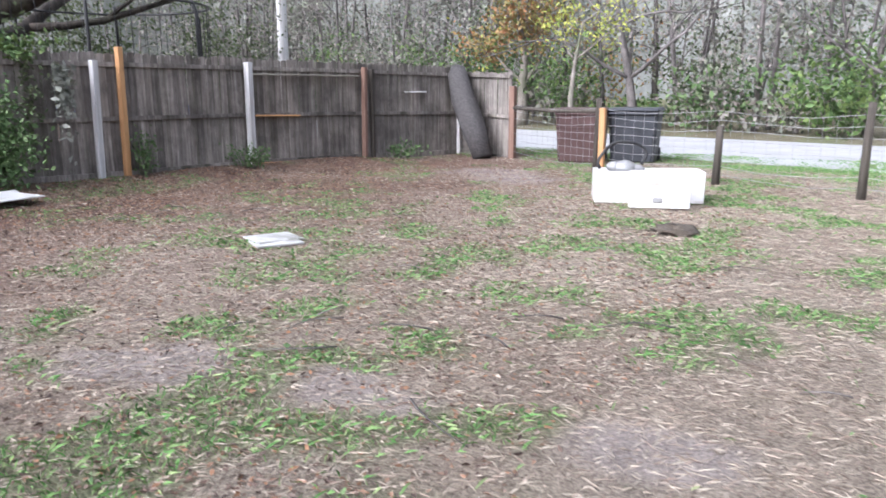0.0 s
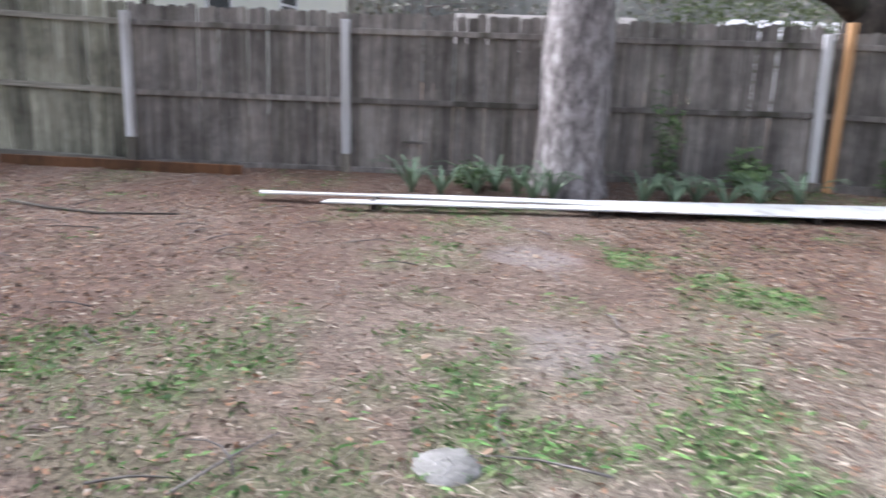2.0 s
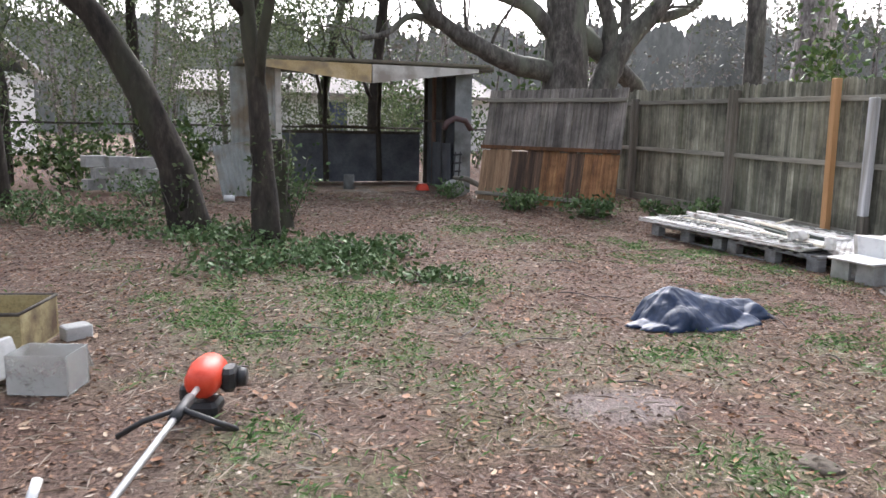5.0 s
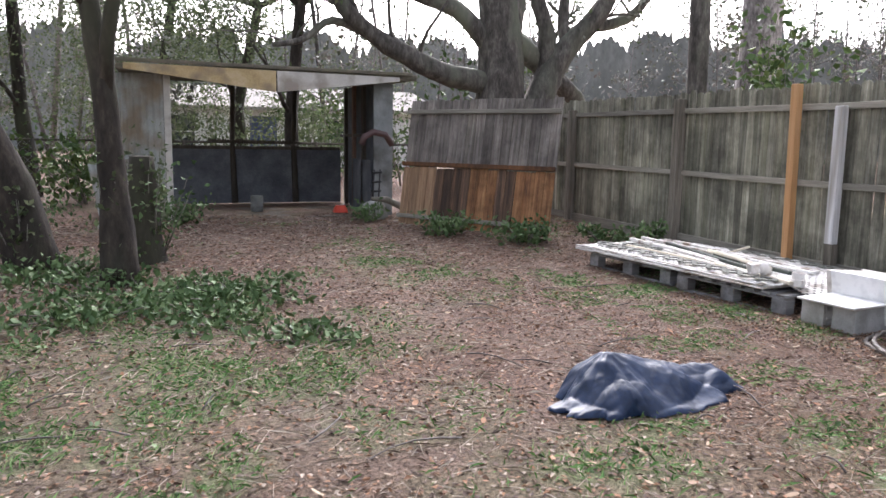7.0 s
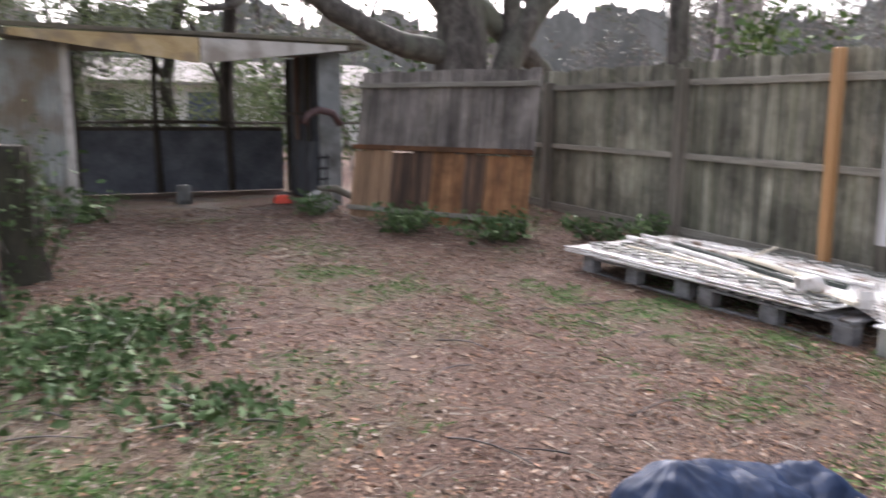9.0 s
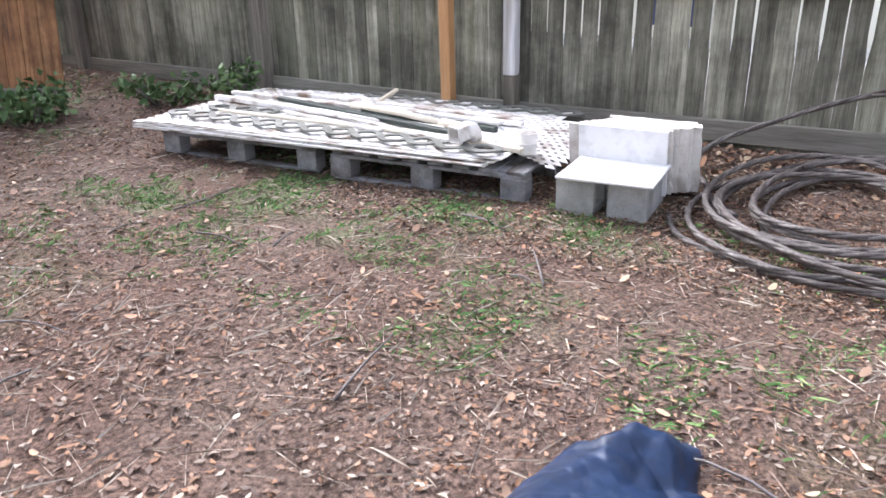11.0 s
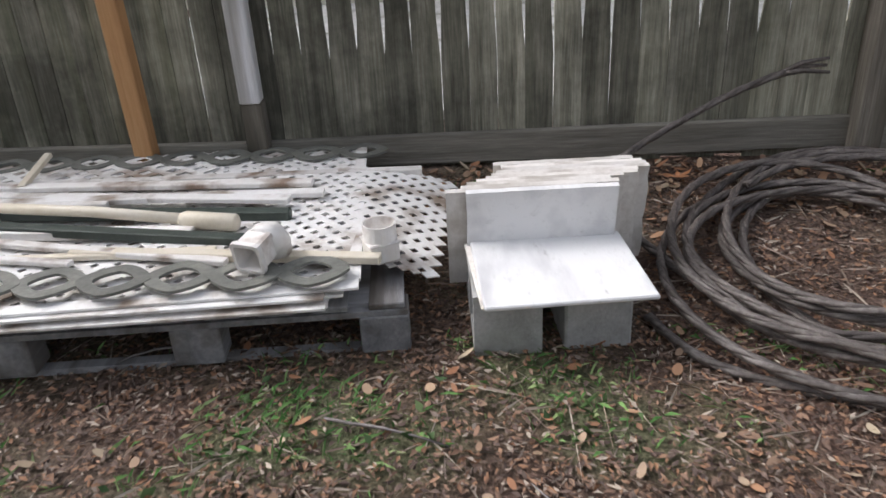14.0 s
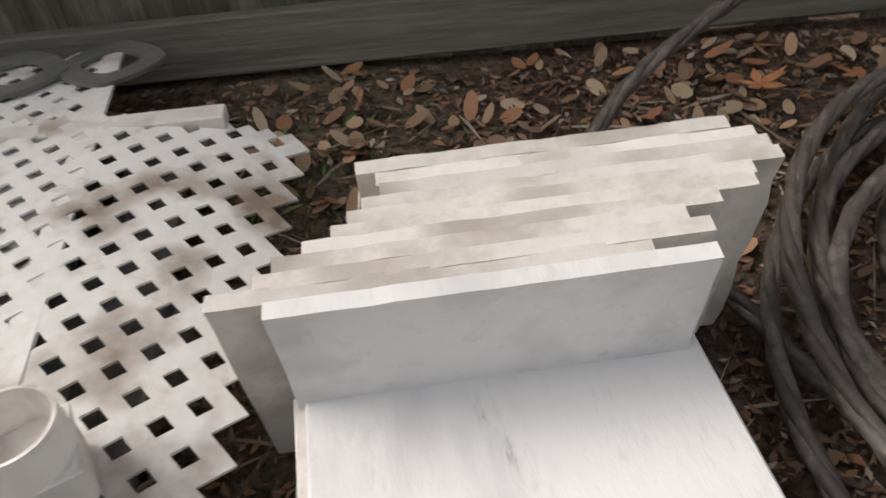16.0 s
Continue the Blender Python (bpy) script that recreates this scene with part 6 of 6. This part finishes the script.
tree(-3.34, -9.2, [(0, 0, -0.1), (0.03, 0, 0.8), (0.07, -0.02, 1.6), (0.16, 0, 2.4), (0.26, 0.1, 4.0), (0.34, 0.1, 5.6)], [0.19, 0.115, 0.1, 0.085, 0.07, 0.04],
     [(2, (-0.12, 0.05, 1.0), 0.07, 2.6), (3, (0.8, 0.1, 0.6), 0.06, 1.9), (3, (-0.5, -0.5, 0.8), 0.06, 1.9), (4, (0.3, 0.5, 0.8), 0.05, 1.7), (4, (0.5, -0.5, 0.6), 0.05, 1.7)], "slender dark oak wound with ivy", "bark_dark", per=34, spread=0.34, size=0.08, depth=2, seed=17)
tree(-3.56, -10.25, [(0, 0, -0.1), (0.02, 0, 0.4), (0.03, 0, 0.8), (0.03, 0.02, 1.12)], [0.21, 0.15, 0.135, 0.11], [], "broken stump trunk wrapped in ivy", "bark_dark", per=0, seed=18)
for i, (x, y, h, s) in enumerate([(-1.4, -19.0, 6, 20), (1.2, -17.5, 6, 21), (-5.6, -19.5, 6.5, 22), (3.8, -16.5, 6, 24), (-3.9, -22, 7, 26), (0.2, -13.2, 5, 27), (2.0, -11.5, 5.5, 28), (-6.3, -17.6, 6, 29)]):
    r_ = random.Random(s)
    tree(x, y, [(0, 0, -0.1), (r_.uniform(-0.2, 0.2), 0, h * 0.3), (r_.uniform(-0.5, 0.5), r_.uniform(-0.3, 0.3), h * 0.65), (r_.uniform(-0.7, 0.7), 0.1, h)], [0.17, 0.13, 0.1, 0.06],
         [(2, (0.8, 0.2, 0.5), 0.07, 2.2), (2, (-0.8, -0.1, 0.5), 0.07, 2.2), (3, (0.2, 0.7, 0.6), 0.06, 2.0), (3, (-0.3, -0.6, 0.7), 0.06, 2.0), (1, (0.4, 0.6, 0.6), 0.05, 1.6)], "small live oak in the thicket behind the shed", "bark_dark", per=46, spread=0.42, size=0.085, depth=2, seed=s, group="thicket trees")
# bare lane-side trees
for i, (x, y, h, s) in enumerate([(1.2, 22.2, 4.8, 40), (3.0, 22.5, 6, 41), (-6.5, 24.0, 6, 42), (5.2, 21.5, 6, 43)]):
    tree(x, y, [(0, 0, -0.1), (-0.2, -0.1, h * 0.25), (-0.5, -0.3, h * 0.5), (-0.7, -0.4, h * 0.75)], [0.16, 0.11, 0.09, 0.06],
         [(1, (-0.9, -0.3, 0.6), 0.06, 2.8), (1, (0.8, -0.3, 0.7), 0.06, 2.8), (2, (-0.6, 0.1, 0.8), 0.05, 2.6), (3, (0.4, -0.2, 0.9), 0.05, 2.4), (3, (-0.7, -0.2, 0.5), 0.05, 2.4), (2, (0.9, 0.1, 0.4), 0.05, 2.4)], "bare grey branching tree beside the lane", "twig", "leaf_yellow", per=1, spread=0.2, size=0.1, depth=3, seed=s, bend=0.5, kids=(2, 4), group="lane-side trees")
tree(-10.5, 24.5, [(0, 0, -0.1), (0, 0, 1.4), (0.1, 0, 2.6), (0.1, 0, 3.6)], [0.2, 0.14, 0.1, 0.05], [(1, (0.8, 0.3, 0.6), 0.06, 1.6), (1, (-0.8, 0.2, 0.6), 0.06, 1.6), (2, (0.3, -0.7, 0.7), 0.06, 1.5), (2, (-0.4, 0.6, 0.7), 0.06, 1.5), (3, (0.1, 0.1, 1), 0.05, 1.2)], "rounded shrub tree with reddish and green leaves", "bark_thin", "leaf_autumn", per=40, spread=0.3, size=0.16, depth=1, seed=50)
tree(-7.6, 21.5, [(0, 0, -0.1), (0, 0, 1), (0.1, 0, 2.0), (0.3, 0, 3.0)], [0.1, 0.07, 0.05, 0.03], [(2, (0.8, 0.1, 0.6), 0.03, 1.4), (2, (-0.7, 0.1, 0.5), 0.03, 1.2), (3, (0.8, 0, 0.4), 0.03, 1.4)], "thin tree with yellow-green leaves by the lane", "bark_thin", "leaf_yellow", per=16, spread=0.25, size=0.11, depth=1, seed=51)


def bush(x, y, w, h, count, size, leaf, label, category="bush", z=None, group="", depth_=None):
    """A clump of stems with leaves, uneven in outline."""
    z = at_ground(x, y) if z is None else z
    ob = thing("bush", pose(x, y, z), label, category, group)
    tips = []
    r_ = random.Random(int(abs(x * 31 + y * 17) * 10))
    dy = depth_ or w
    for k in range(9):
        q = (r_.uniform(-w, w) * 0.45, r_.uniform(-dy, dy) * 0.45, h * r_.uniform(0.5, 1.0))
        part("stem", Build().tube([(q[0] * 0.2, q[1] * 0.2, -0.03), (q[0] * 0.6, q[1] * 0.6, q[2] * 0.5), q], [0.012, 0.008, 0.004], 4), "bark_thin", ob)
        tips += [Vector((q[0] * t, q[1] * t, q[2] * t)) for t in (0.35, 0.6, 0.8, 1.0)]
    p = clump(tips, max(1, count // len(tips)), 1.0)
    c = np.array([tuple(t) for t in tips]).repeat(max(1, count // len(tips)), 0)
    p = c + (p - c) * np.array([w * 0.14, dy * 0.14, h * 0.12])
    p[:, 2] = np.maximum(p[:, 2], 0.01)
    part("foliage", leaves_mesh(p, size, leaf, "foliage"), leaf, ob)
    return ob


for x, y, w, h, n, s in ((-9.0, 6.3, 1.7, 1.2, 2300, 0.075), (-9.1, 6.0, 0.7, 0.5, 400, 0.07), (-8.55, 8.0, 0.4, 0.6, 260, 0.06), (-8.1, 9.6, 0.8, 0.35, 380, 0.06), (-7.4, 12.6, 0.9, 0.3, 300, 0.06), (-9.2, 4.4, 0.8, 0.4, 380, 0.07), (-9.2, 3.5, 0.5, 0.95, 260, 0.06), (-8.9, 1.5, 0.6, 0.25, 220, 0.06)):
    bush(x, y, w, h, n, s, "weed", "dark green weeds growing along the board fence", "weeds", group="fence weeds", depth_=0.3)
bush(-9.35, 6.75, 1.8, 1.85, 1600, 0.07, "leaf_oak", "dark green vine climbing over the board fence", "vine", depth_=0.2)
bush(-9.15, 6.6, 1.9, 0.35, 900, 0.08, "leaf_bush", "bright vine leaves hanging on top of the fence", "vine", z=1.62, depth_=0.3)
for x, y, w, h, n in ((-8.0, -10.4, 0.9, 0.32, 420), (-7.2, -11.3, 0.8, 0.28, 360), (-3.9, -13.1, 0.8, 0.35, 300), (-9.1, -9.4, 0.5, 0.35, 200), (-8.9, -10.0, 0.6, 0.25, 220), (-6.6, -12.8, 0.5, 0.3, 160)):
    bush(x, y, w, h, n, 0.08, "weed", "low green weeds at the foot of the fence panel", "weeds", group="corner weeds")
for x, y, w, h, n in ((-2.6, -9.6, 1.7, 0.2, 700), (-3.5, -9.0, 1.7, 0.15, 560), (-4.3, -8.4, 1.3, 0.13, 620), (-4.0, -7.6, 1.3, 0.12, 560), (-3.2, -8.0, 1.4, 0.13, 620), (-4.6, -6.9, 0.8, 0.1, 240), (-1.6, -10.6, 1.6, 0.3, 700), (-3.6, -10.3, 0.9, 1.0, 300), (-0.4, -11.5, 1.8, 0.45, 700), (1.4, -11.0, 1.8, 0.45, 600), (-1.9, -12.6, 1.6, 0.5, 600)):
    bush(x, y, w, h, n, 0.065, "weed", "dark ivy spreading under the yard trees", "ivy", group="ground ivy")
for x, y, w, h, n in ((-0.5, -16.2, 2.6, 1.3, 900), (1.8, -15.6, 2.6, 1.4, 900), (4.5, -14.8, 3.0, 1.6, 900), (-2.6, -16.6, 1.8, 1.3, 700), (7.5, -14, 3, 1.8, 700), (-9.3, -19.5, 2.4, 2.0, 500)):
    bush(x, y, w, h, n, 0.13, "leaf_bush" if x < 2 else "weed", "overgrown green shrubs along the back boundary", "shrub", group="boundary shrubs")
for x, y, w, h, n in ((-14.5, -13.2, 2.2, 3.4, 900), (-11.8, -20, 3, 3.0, 700), (-8.3, -22.5, 3, 2.6, 700)):
    bush(x, y, w, h, n, 0.17, "leaf_bush", "bright green bush rising behind the fence", "shrub", group="shrubs behind the fence")
for i in range(26):
    x = -34 + i * 2.1 + rnd.uniform(-0.6, 0.6)
    bush(x, 21.6 - 0.21 * x + rnd.uniform(0, 1.8), 2.8, rnd.uniform(0.9, 2.1), 420, 0.2, rnd.choice(("leaf_bush", "leaf_far", "weed", "leaf_far")), "tangled shrubs on the far side of the lane", "shrub", group="lane-side shrubs")
for i in range(17):
    x = -36 + 3.3 * i + rnd.uniform(-1, 1)
    bush(x, 26.5 - 0.21 * x + rnd.uniform(0, 3), 3.8, rnd.uniform(2.8, 5.2), 1100, 0.17, ("leaf_far", "weed", "leaf_far", "leaf_autumn", "leaf_oak")[i % 5], "tall tangled shrub inside the lane woodland", "shrub", group="woodland shrubs")
for x, w, h, leaf in ((-21, 3.2, 3.4, "leaf_bush"), (-17.5, 3.0, 2.8, "leaf_far"), (-15.2, 2.8, 3.6, "leaf_bush"), (-11.8, 2.8, 3.4, "leaf_bush"), (-8.6, 2.6, 3.0, "leaf_bush"), (-4.5, 2.8, 2.4, "leaf_far"), (-1.0, 2.8, 2.2, "leaf_bush"), (6.0, 3.0, 2.6, "leaf_far")):
    bush(x, 23.0 - 0.21 * x, w, h, 1500, 0.13, leaf, "tall leafy shrub at the edge of the lane woodland", "shrub", group="lane-side shrubs")
for x, y, w, h, n in ((-16.2, 6.5, 3.0, 4.2, 3000), (-16.6, 9.6, 3.2, 4.6, 3200), (-16.0, 12.8, 3.0, 4.2, 3000), (-15.0, 15.6, 2.6, 3.6, 2200)):
    bush(x, y, w, h, n, 0.11, "leaf_oak", "dark evergreen shrub beyond the trampoline", "shrub", group="shrubs by the trampoline")
for x, y, w, h, n in ((-6.9, -18.3, 1.6, 2.3, 1100), (-5.4, -18.6, 1.7, 2.0, 1100), (-3.9, -18.2, 1.6, 2.4, 1100)):
    bush(x, y, w, h, n, 0.09, "leaf_oak", "dark evergreen shrub growing behind the shed", "shrub", group="shrubs behind the shed")
for x, y, w, h, n in ((-0.2, -19.5, 3.4, 5.5, 2600), (2.6, -18.5, 3.4, 5.5, 2600), (-3.2, -20.5, 3.2, 5.0, 2200), (5.5, -16.5, 3.6, 5.5, 2400), (-9.6, -24.5, 3.4, 3.6, 1500), (-7.6, -22.5, 3.2, 3.8, 1700), (0.9, -14.8, 2.0, 4.6, 1500), (8.0, -13.0, 3.6, 5.5, 2000), (-5.0, -24.5, 3.6, 6.5, 2400), (-1.5, -23.5, 3.6, 6.5, 2400)):
    bush(x, y, w, h, int(n * 1.7), 0.085, "leaf_oak", "tall dark evergreen shrub in the thicket", "shrub", group="thicket shrubs")
# strap-leaved plants at the pine
for x, y in ((-8.72, 1.55), (-8.7, 1.95), (-8.62, 2.3), (-8.66, 1.2), (-8.6, 3.5), (-8.55, 4.0), (-8.75, 0.9), (-8.85, 1.75), (-8.5, 2.1), (-8.62, 3.2), (-8.7, 3.75), (-8.62, 4.35), (-8.75, 4.8)):
    ob = thing("strap_plant", pose(x, y, at_ground(x, y)), "grey-green strap-leaved plant at the foot of the pine", "plant", "strap-leaved plants")
    for k in range(14):
        a, ln = rnd.uniform(0, 6.28), rnd.uniform(0.34, 0.58)
        cx, sx = math.cos(a), math.sin(a)
        b = Build()
        v = []
        for j in range(5):
            t = j / 4
            o, zz, wv = ln * t * 0.8, ln * (1.5 * t - 0.95 * t * t), 0.021 * (1 - t) ** 0.6
            v += [(o * cx - wv * sx, o * sx + wv * cx, zz), (o * cx, o * sx, zz - 0.006), (o * cx + wv * sx, o * sx - wv * cx, zz)]
        b.add(v, [(j * 3 + i, j * 3 + i + 1, j * 3 + 4 + i, j * 3 + 3 + i) for j in range(4) for i in range(2)])
        part("strap_leaf", b, "yucca", ob)

# ---- chain-link at the back boundary ----
cl = thing("chain_link_fence", pose(0, 0, 0), "old chain-link fence behind shrubs at the back", "wire fence")
for k in range(9):
    part("post", Build().tube([(-9.4 + 2.6 * k, -17.6, -0.1), (-9.4 + 2.6 * k, -17.6, 1.25)], 0.03, 8), "darkwood", cl)
part("top_rail", Build().tube([(-9.4, -17.6, 1.22), (12, -17.6, 1.22)], 0.022, 8), "darkwood", cl)
wv = Build()
for k in range(0, 150):
    x = -9.4 + k * 0.14
    wv.tube([(x, -17.6, 0.05), (x + 1.1, -17.6, 1.2)], 0.003, 3, False).tube([(x + 1.1, -17.59, 0.05), (x, -17.59, 1.2)], 0.003, 3, False)
part("mesh_wire", wv, "steel", cl)

# ---- woodland ----


def woodland(name, spots, label, hmin, hmax, leaf_per, leaf_size, seed):
    """Many thin far trees: trunks, twigs and leaf sprays as uncountable woodland."""
    r_ = random.Random(seed)
    b, tips = Build(), []
    for x, y in spots:
        h = r_.uniform(hmin, hmax)
        r = r_.uniform(0.035, 0.11)
        lx, ly = r_.uniform(-0.2, 0.2) * h, r_.uniform(-0.05, 0.05) * h
        b.tube([(x, y, -0.1), (x + lx * 0.4, y + ly * 0.4, h * 0.45), (x + lx, y + ly, h)], [r, r * 0.7, r * 0.2], 5)
        for k in range(r_.randint(5, 11)):
            t = r_.uniform(0.15, 0.95)
            a = r_.uniform(0, 6.28)
            ln = r_.uniform(0.8, 2.6) * (1.2 - 0.6 * t)
            p = Vector((x + lx * t, y + ly * t, h * t))
            q = p + Vector((math.cos(a), math.sin(a), r_.uniform(0.1, 1.0))) * ln
            mid = p.lerp(q, 0.5) + Vector((0, 0, r_.uniform(-0.2, 0.2)))
            b.tube([p, mid, q], [r * 0.35, r * 0.22, r * 0.08], 3, False)
            tips += [mid, q]
            for j in range(3):
                s = mid.lerp(q, r_.random())
                e = s + Vector((r_.uniform(-1, 1), r_.uniform(-1, 1), r_.uniform(-0.3, 0.9))) * ln * 0.45
                b.tube([s, e], [r * 0.14, r * 0.05], 3, False)
                tips.append(e)
    ob = single(name, b, "twig", label, "woodland", kind="stuff")
    p = clump(r_.sample(tips, len(tips) // 2), leaf_per, 0.35)
    v, f = leaf_arrays(p, leaf_size)
    bulk(name + "_leaves", v, f, "leaf_far", "thin grey-green winter foliage of the woodland", "foliage")
    return ob


sp = [(rnd.uniform(-42, 26), 0) for _ in range(210)]
woodland("lane_woodland", [(x, 23.5 - 0.21 * x + 14 * rnd.random() ** 1.3) for x, _ in sp], "bare winter woodland across the lane", 5, 12, 20, 0.15, 61)
woodland("back_woodland", [(rnd.uniform(-42, 10), rnd.uniform(-42, -24)) for _ in range(60)], "hazy winter woodland behind the neighbouring plots", 8, 13, 18, 0.2, 62)
woodland("side_woodland", [(rnd.uniform(-46, -27), rnd.uniform(-24, 24)) for _ in range(60)], "winter trees beyond the neighbouring houses", 7, 11, 14, 0.22, 63)
# plain far treeline that closes the distance
bd = Build()
n = 2400
rt = random.Random(5)
CROWNS = [(rt.uniform(0, 2 * math.pi), rt.uniform(0.03, 0.08), rt.uniform(3.4, 6.2)) for _ in range(420)]
ANG = np.linspace(0, 2 * math.pi, n + 1)
HT = np.full(n + 1, 4.5)
for c_, w_c, h_c in CROWNS:
    d = (ANG - c_ + math.pi) % (2 * math.pi) - math.pi
    HT = np.maximum(HT, 4.5 + h_c * np.clip(1 - (d / w_c) ** 2, 0, 1) ** 0.6)
vv = []
for k in range(n + 1):
    a = ANG[k]
    r = 72 + 4 * noise.noise((math.cos(a) * 6, math.sin(a) * 6, 0.0))
    h = HT[k] + 5 * max(0.0, math.sin(a)) + 1.0 * noise.noise((k * 0.31, 0, 2)) + 0.9 * noise.noise((k * 0.9, 0, 3))
    vv += [(r * math.cos(a), r * math.sin(a), -1), (r * math.cos(a), r * math.sin(a), h)]
bd.add(vv, [(2 * k, 2 * k + 1, 2 * k + 3, 2 * k + 2) for k in range(n)])
# distance haze is put into the colour: pale greys in place of tree tones
M["haze"] = mottled("painted_haze_treeline", [(0.1, 0.104, 0.098), (0.19, 0.2, 0.187), (0.31, 0.315, 0.3)], 0.35, 1.0, 0, (1, 1, 0.5), 0, 2.4)
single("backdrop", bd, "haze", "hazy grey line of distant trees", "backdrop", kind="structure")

# ---- ivy on the trunks, moss, twigs ----
for x, y, w, h, n in ((-3.3, -9.18, 0.3, 1.1, 240), (-3.56, -10.25, 0.42, 1.3, 260), (-2.45, -10.1, 0.5, 0.8, 220)):
    bush(x, y, w, h, n, 0.065, "leaf_oak", "dark ivy climbing a trunk", "ivy", group="trunk ivy")
p = np.array([[-8.72, 7.05, 1.55]]).repeat(260, 0) + rng.normal(size=(260, 3)) * [0.03, 0.06, 0.03]
p[:, 2] -= rng.exponential(0.28, 260)
tagged(new("hanging_moss", leaves_mesh(p, 0.1, "moss", "moss")), "pale grey moss hanging from the fence top", "moss", kind="stuff")
tb = Build()
for k in range(150):
    x, y = rnd.uniform(-9.0, 0.5), rnd.uniform(-9, 8)
    a, ln, cv = rnd.uniform(0, 6.28), rnd.uniform(0.12, 0.5), rnd.uniform(-0.6, 0.6)
    q = []
    for j in range(5):
        s = ln * j / 4
        px, py = x + s * math.cos(a + cv * j / 4), y + s * math.sin(a + cv * j / 4)
        q.append((px, py, at_ground(px, py) + 0.012 + 0.02 * math.sin(j * 0.8)))
    tb.tube(q, [0.005, 0.0045, 0.004, 0.003, 0.002], 4)
single("fallen_twigs", tb, "twig", "thin dry twigs and stems lying on the ground", "twigs", kind="stuff")
single("fallen_stick", Build().tube([(x, y, at_ground(x, y) + 0.016) for x, y in ((-7.55, -2.5), (-7.3, -2.0), (-7.1, -1.5), (-7.2, -0.9))], [0.014, 0.013, 0.011, 0.008], 6), "darkwood", "dark curved stick lying on bare soil", "stick")

# ---- ground litter ----


def scatter(n, x0, x1, y0, y1, weight, z=0.004):
    x, y = rng.uniform(x0, x1, n), rng.uniform(y0, y1, n)
    keep = (rng.random(n) < weight(x, y)) & (x > np.interp(y, FY, FX) + 0.06)
    x, y = x[keep], y[keep]
    return np.stack([x, y, ground_z(x, y) + z], 1)


south = lambda x, y: smooth((1.5 - y) / 3.0)
p1 = scatter(260000, -9.4, 2.5, -14, 3, lambda x, y: (0.25 + 0.75 * south(x, y)) * (1 - 0.85 * cover_near(x, y)[2]) * (0.35 + 0.65 * value_noise(x, y, 0.7, 21)) * (1 - 0.75 * smooth((-6.9 - x) / 0.6) * smooth((y + 9.5) / 0.5) * smooth((-3.5 - y) / 0.5)), 0.006)
p1n = scatter(190000, -9.4, -0.5, 2.5, 12.5, lambda x, y: (0.25 + 0.5 * smooth((-4.5 - x) / 3)) * (1 - 0.8 * cover_near(x, y)[2]) * (0.35 + 0.65 * value_noise(x, y, 0.7, 22)), 0.008)
p2 = scatter(45000, -9.4, -6.0, -10, -3.2, lambda x, y: 0.9 * (1 - 0.7 * cover_near(x, y)[0]), 0.01)
p2b = scatter(42000, -9.45, -7.6, -7.6, -3.2, lambda x, y: (1 - 0.8 * cover_near(x, y)[0]) * value_noise(x, y, 0.3, 23), 0.012)
v, f = joined([leaf_arrays(p1, 0.03, 0.9, 0.5), leaf_arrays(p1n, 0.032, 0.88, 0.45), leaf_arrays(p2, 0.017, 0.9, 0.35), leaf_arrays(p2b, 0.024, 0.82, 0.4)])
bulk("leaf_litter", v, f, "litter", "small brown dead leaves strewn over the soil", "leaf litter")
p3 = scatter(3400, -9.4, 1.0, -13, 2, lambda x, y: 0.1 + 0.6 * smooth((-1.0 - y) / 3), 0.012)
p3b = scatter(150, -9.4, -7.6, -7.2, -3.6, lambda x, y: 0.5 * np.ones_like(x), 0.014)
p3d = scatter(800, -9.46, -8.95, -7.4, -3.6, lambda x, y: 0.75 * np.ones_like(x), 0.016)
v, f = joined([broad_leaves(p3, 0.04, 0.55, 0), broad_leaves(p3b, 0.046, 0.6, 0), broad_leaves(p3d, 0.042, 0.6, 0, 0.75)])
for x, y in ((-9.23, -5.23), (-9.24, -5.42), (-8.95, -5.38), (-9.3, -4.2), (-8.2, -3.9)):
    v1, f1 = broad_leaves(np.array([[x, y, at_ground(x, y) + 0.03]]), 0.11, 1.0, 5)
    tagged(new("fallen_leaf", array_mesh("fallen_leaf", v1, f1, "planeleaf")), "large orange lobed leaf lying on the litter", "leaf", "large fallen leaves")
bulk("fallen_leaves", v, f, "bigleaf", "larger orange and tan fallen leaves", "leaf litter")
p4 = scatter(330000, -9.3, 4.0, -2.0, 14, lambda x, y: 0.1 + 0.8 * cover_near(x, y)[1], 0.0)
p5 = scatter(40000, -9.3, 2.0, -13, -2, lambda x, y: 0.5 * np.ones_like(x), 0.0)
v, f = joined([blade_arrays(p4, 0.034, 1.9, 0.0014), blade_arrays(p5, 0.055, 2.8, 0.0018)])
bulk("dry_grass", v, f, "straw", "dry straw-coloured grass lying flat", "dry grass")
p6 = scatter(620000, -9.3, 4.0, -13, 16, lambda x, y: cover_near(x, y)[0] ** 1.8, 0.0)
p6b = scatter(13000, -8.3, -6.6, -8.6, -4.0, lambda x, y: smooth((value_noise(x, y, 0.35, 24) - 0.48) / 0.15), 0.0)
v, f = joined([blade_arrays(p6, 0.05, 0.9, 0.0026), blade_arrays(p6b, 0.04, 1.1, 0.0018)])
bulk("green_grass", v, f, "grass", "sparse tufts of short green grass", "grass")
p7 = scatter(60000, -9.3, 3.0, -13, 12, lambda x, y: smooth((cover_near(x, y)[0] - 0.45) / 0.3) * 0.5, 0.02)
v, f = leaf_arrays(p7, 0.035, 0.5, 0.6)
bulk("broadleaf_weeds", v, f, "weed", "small broad-leaved weeds among the grass", "weeds")
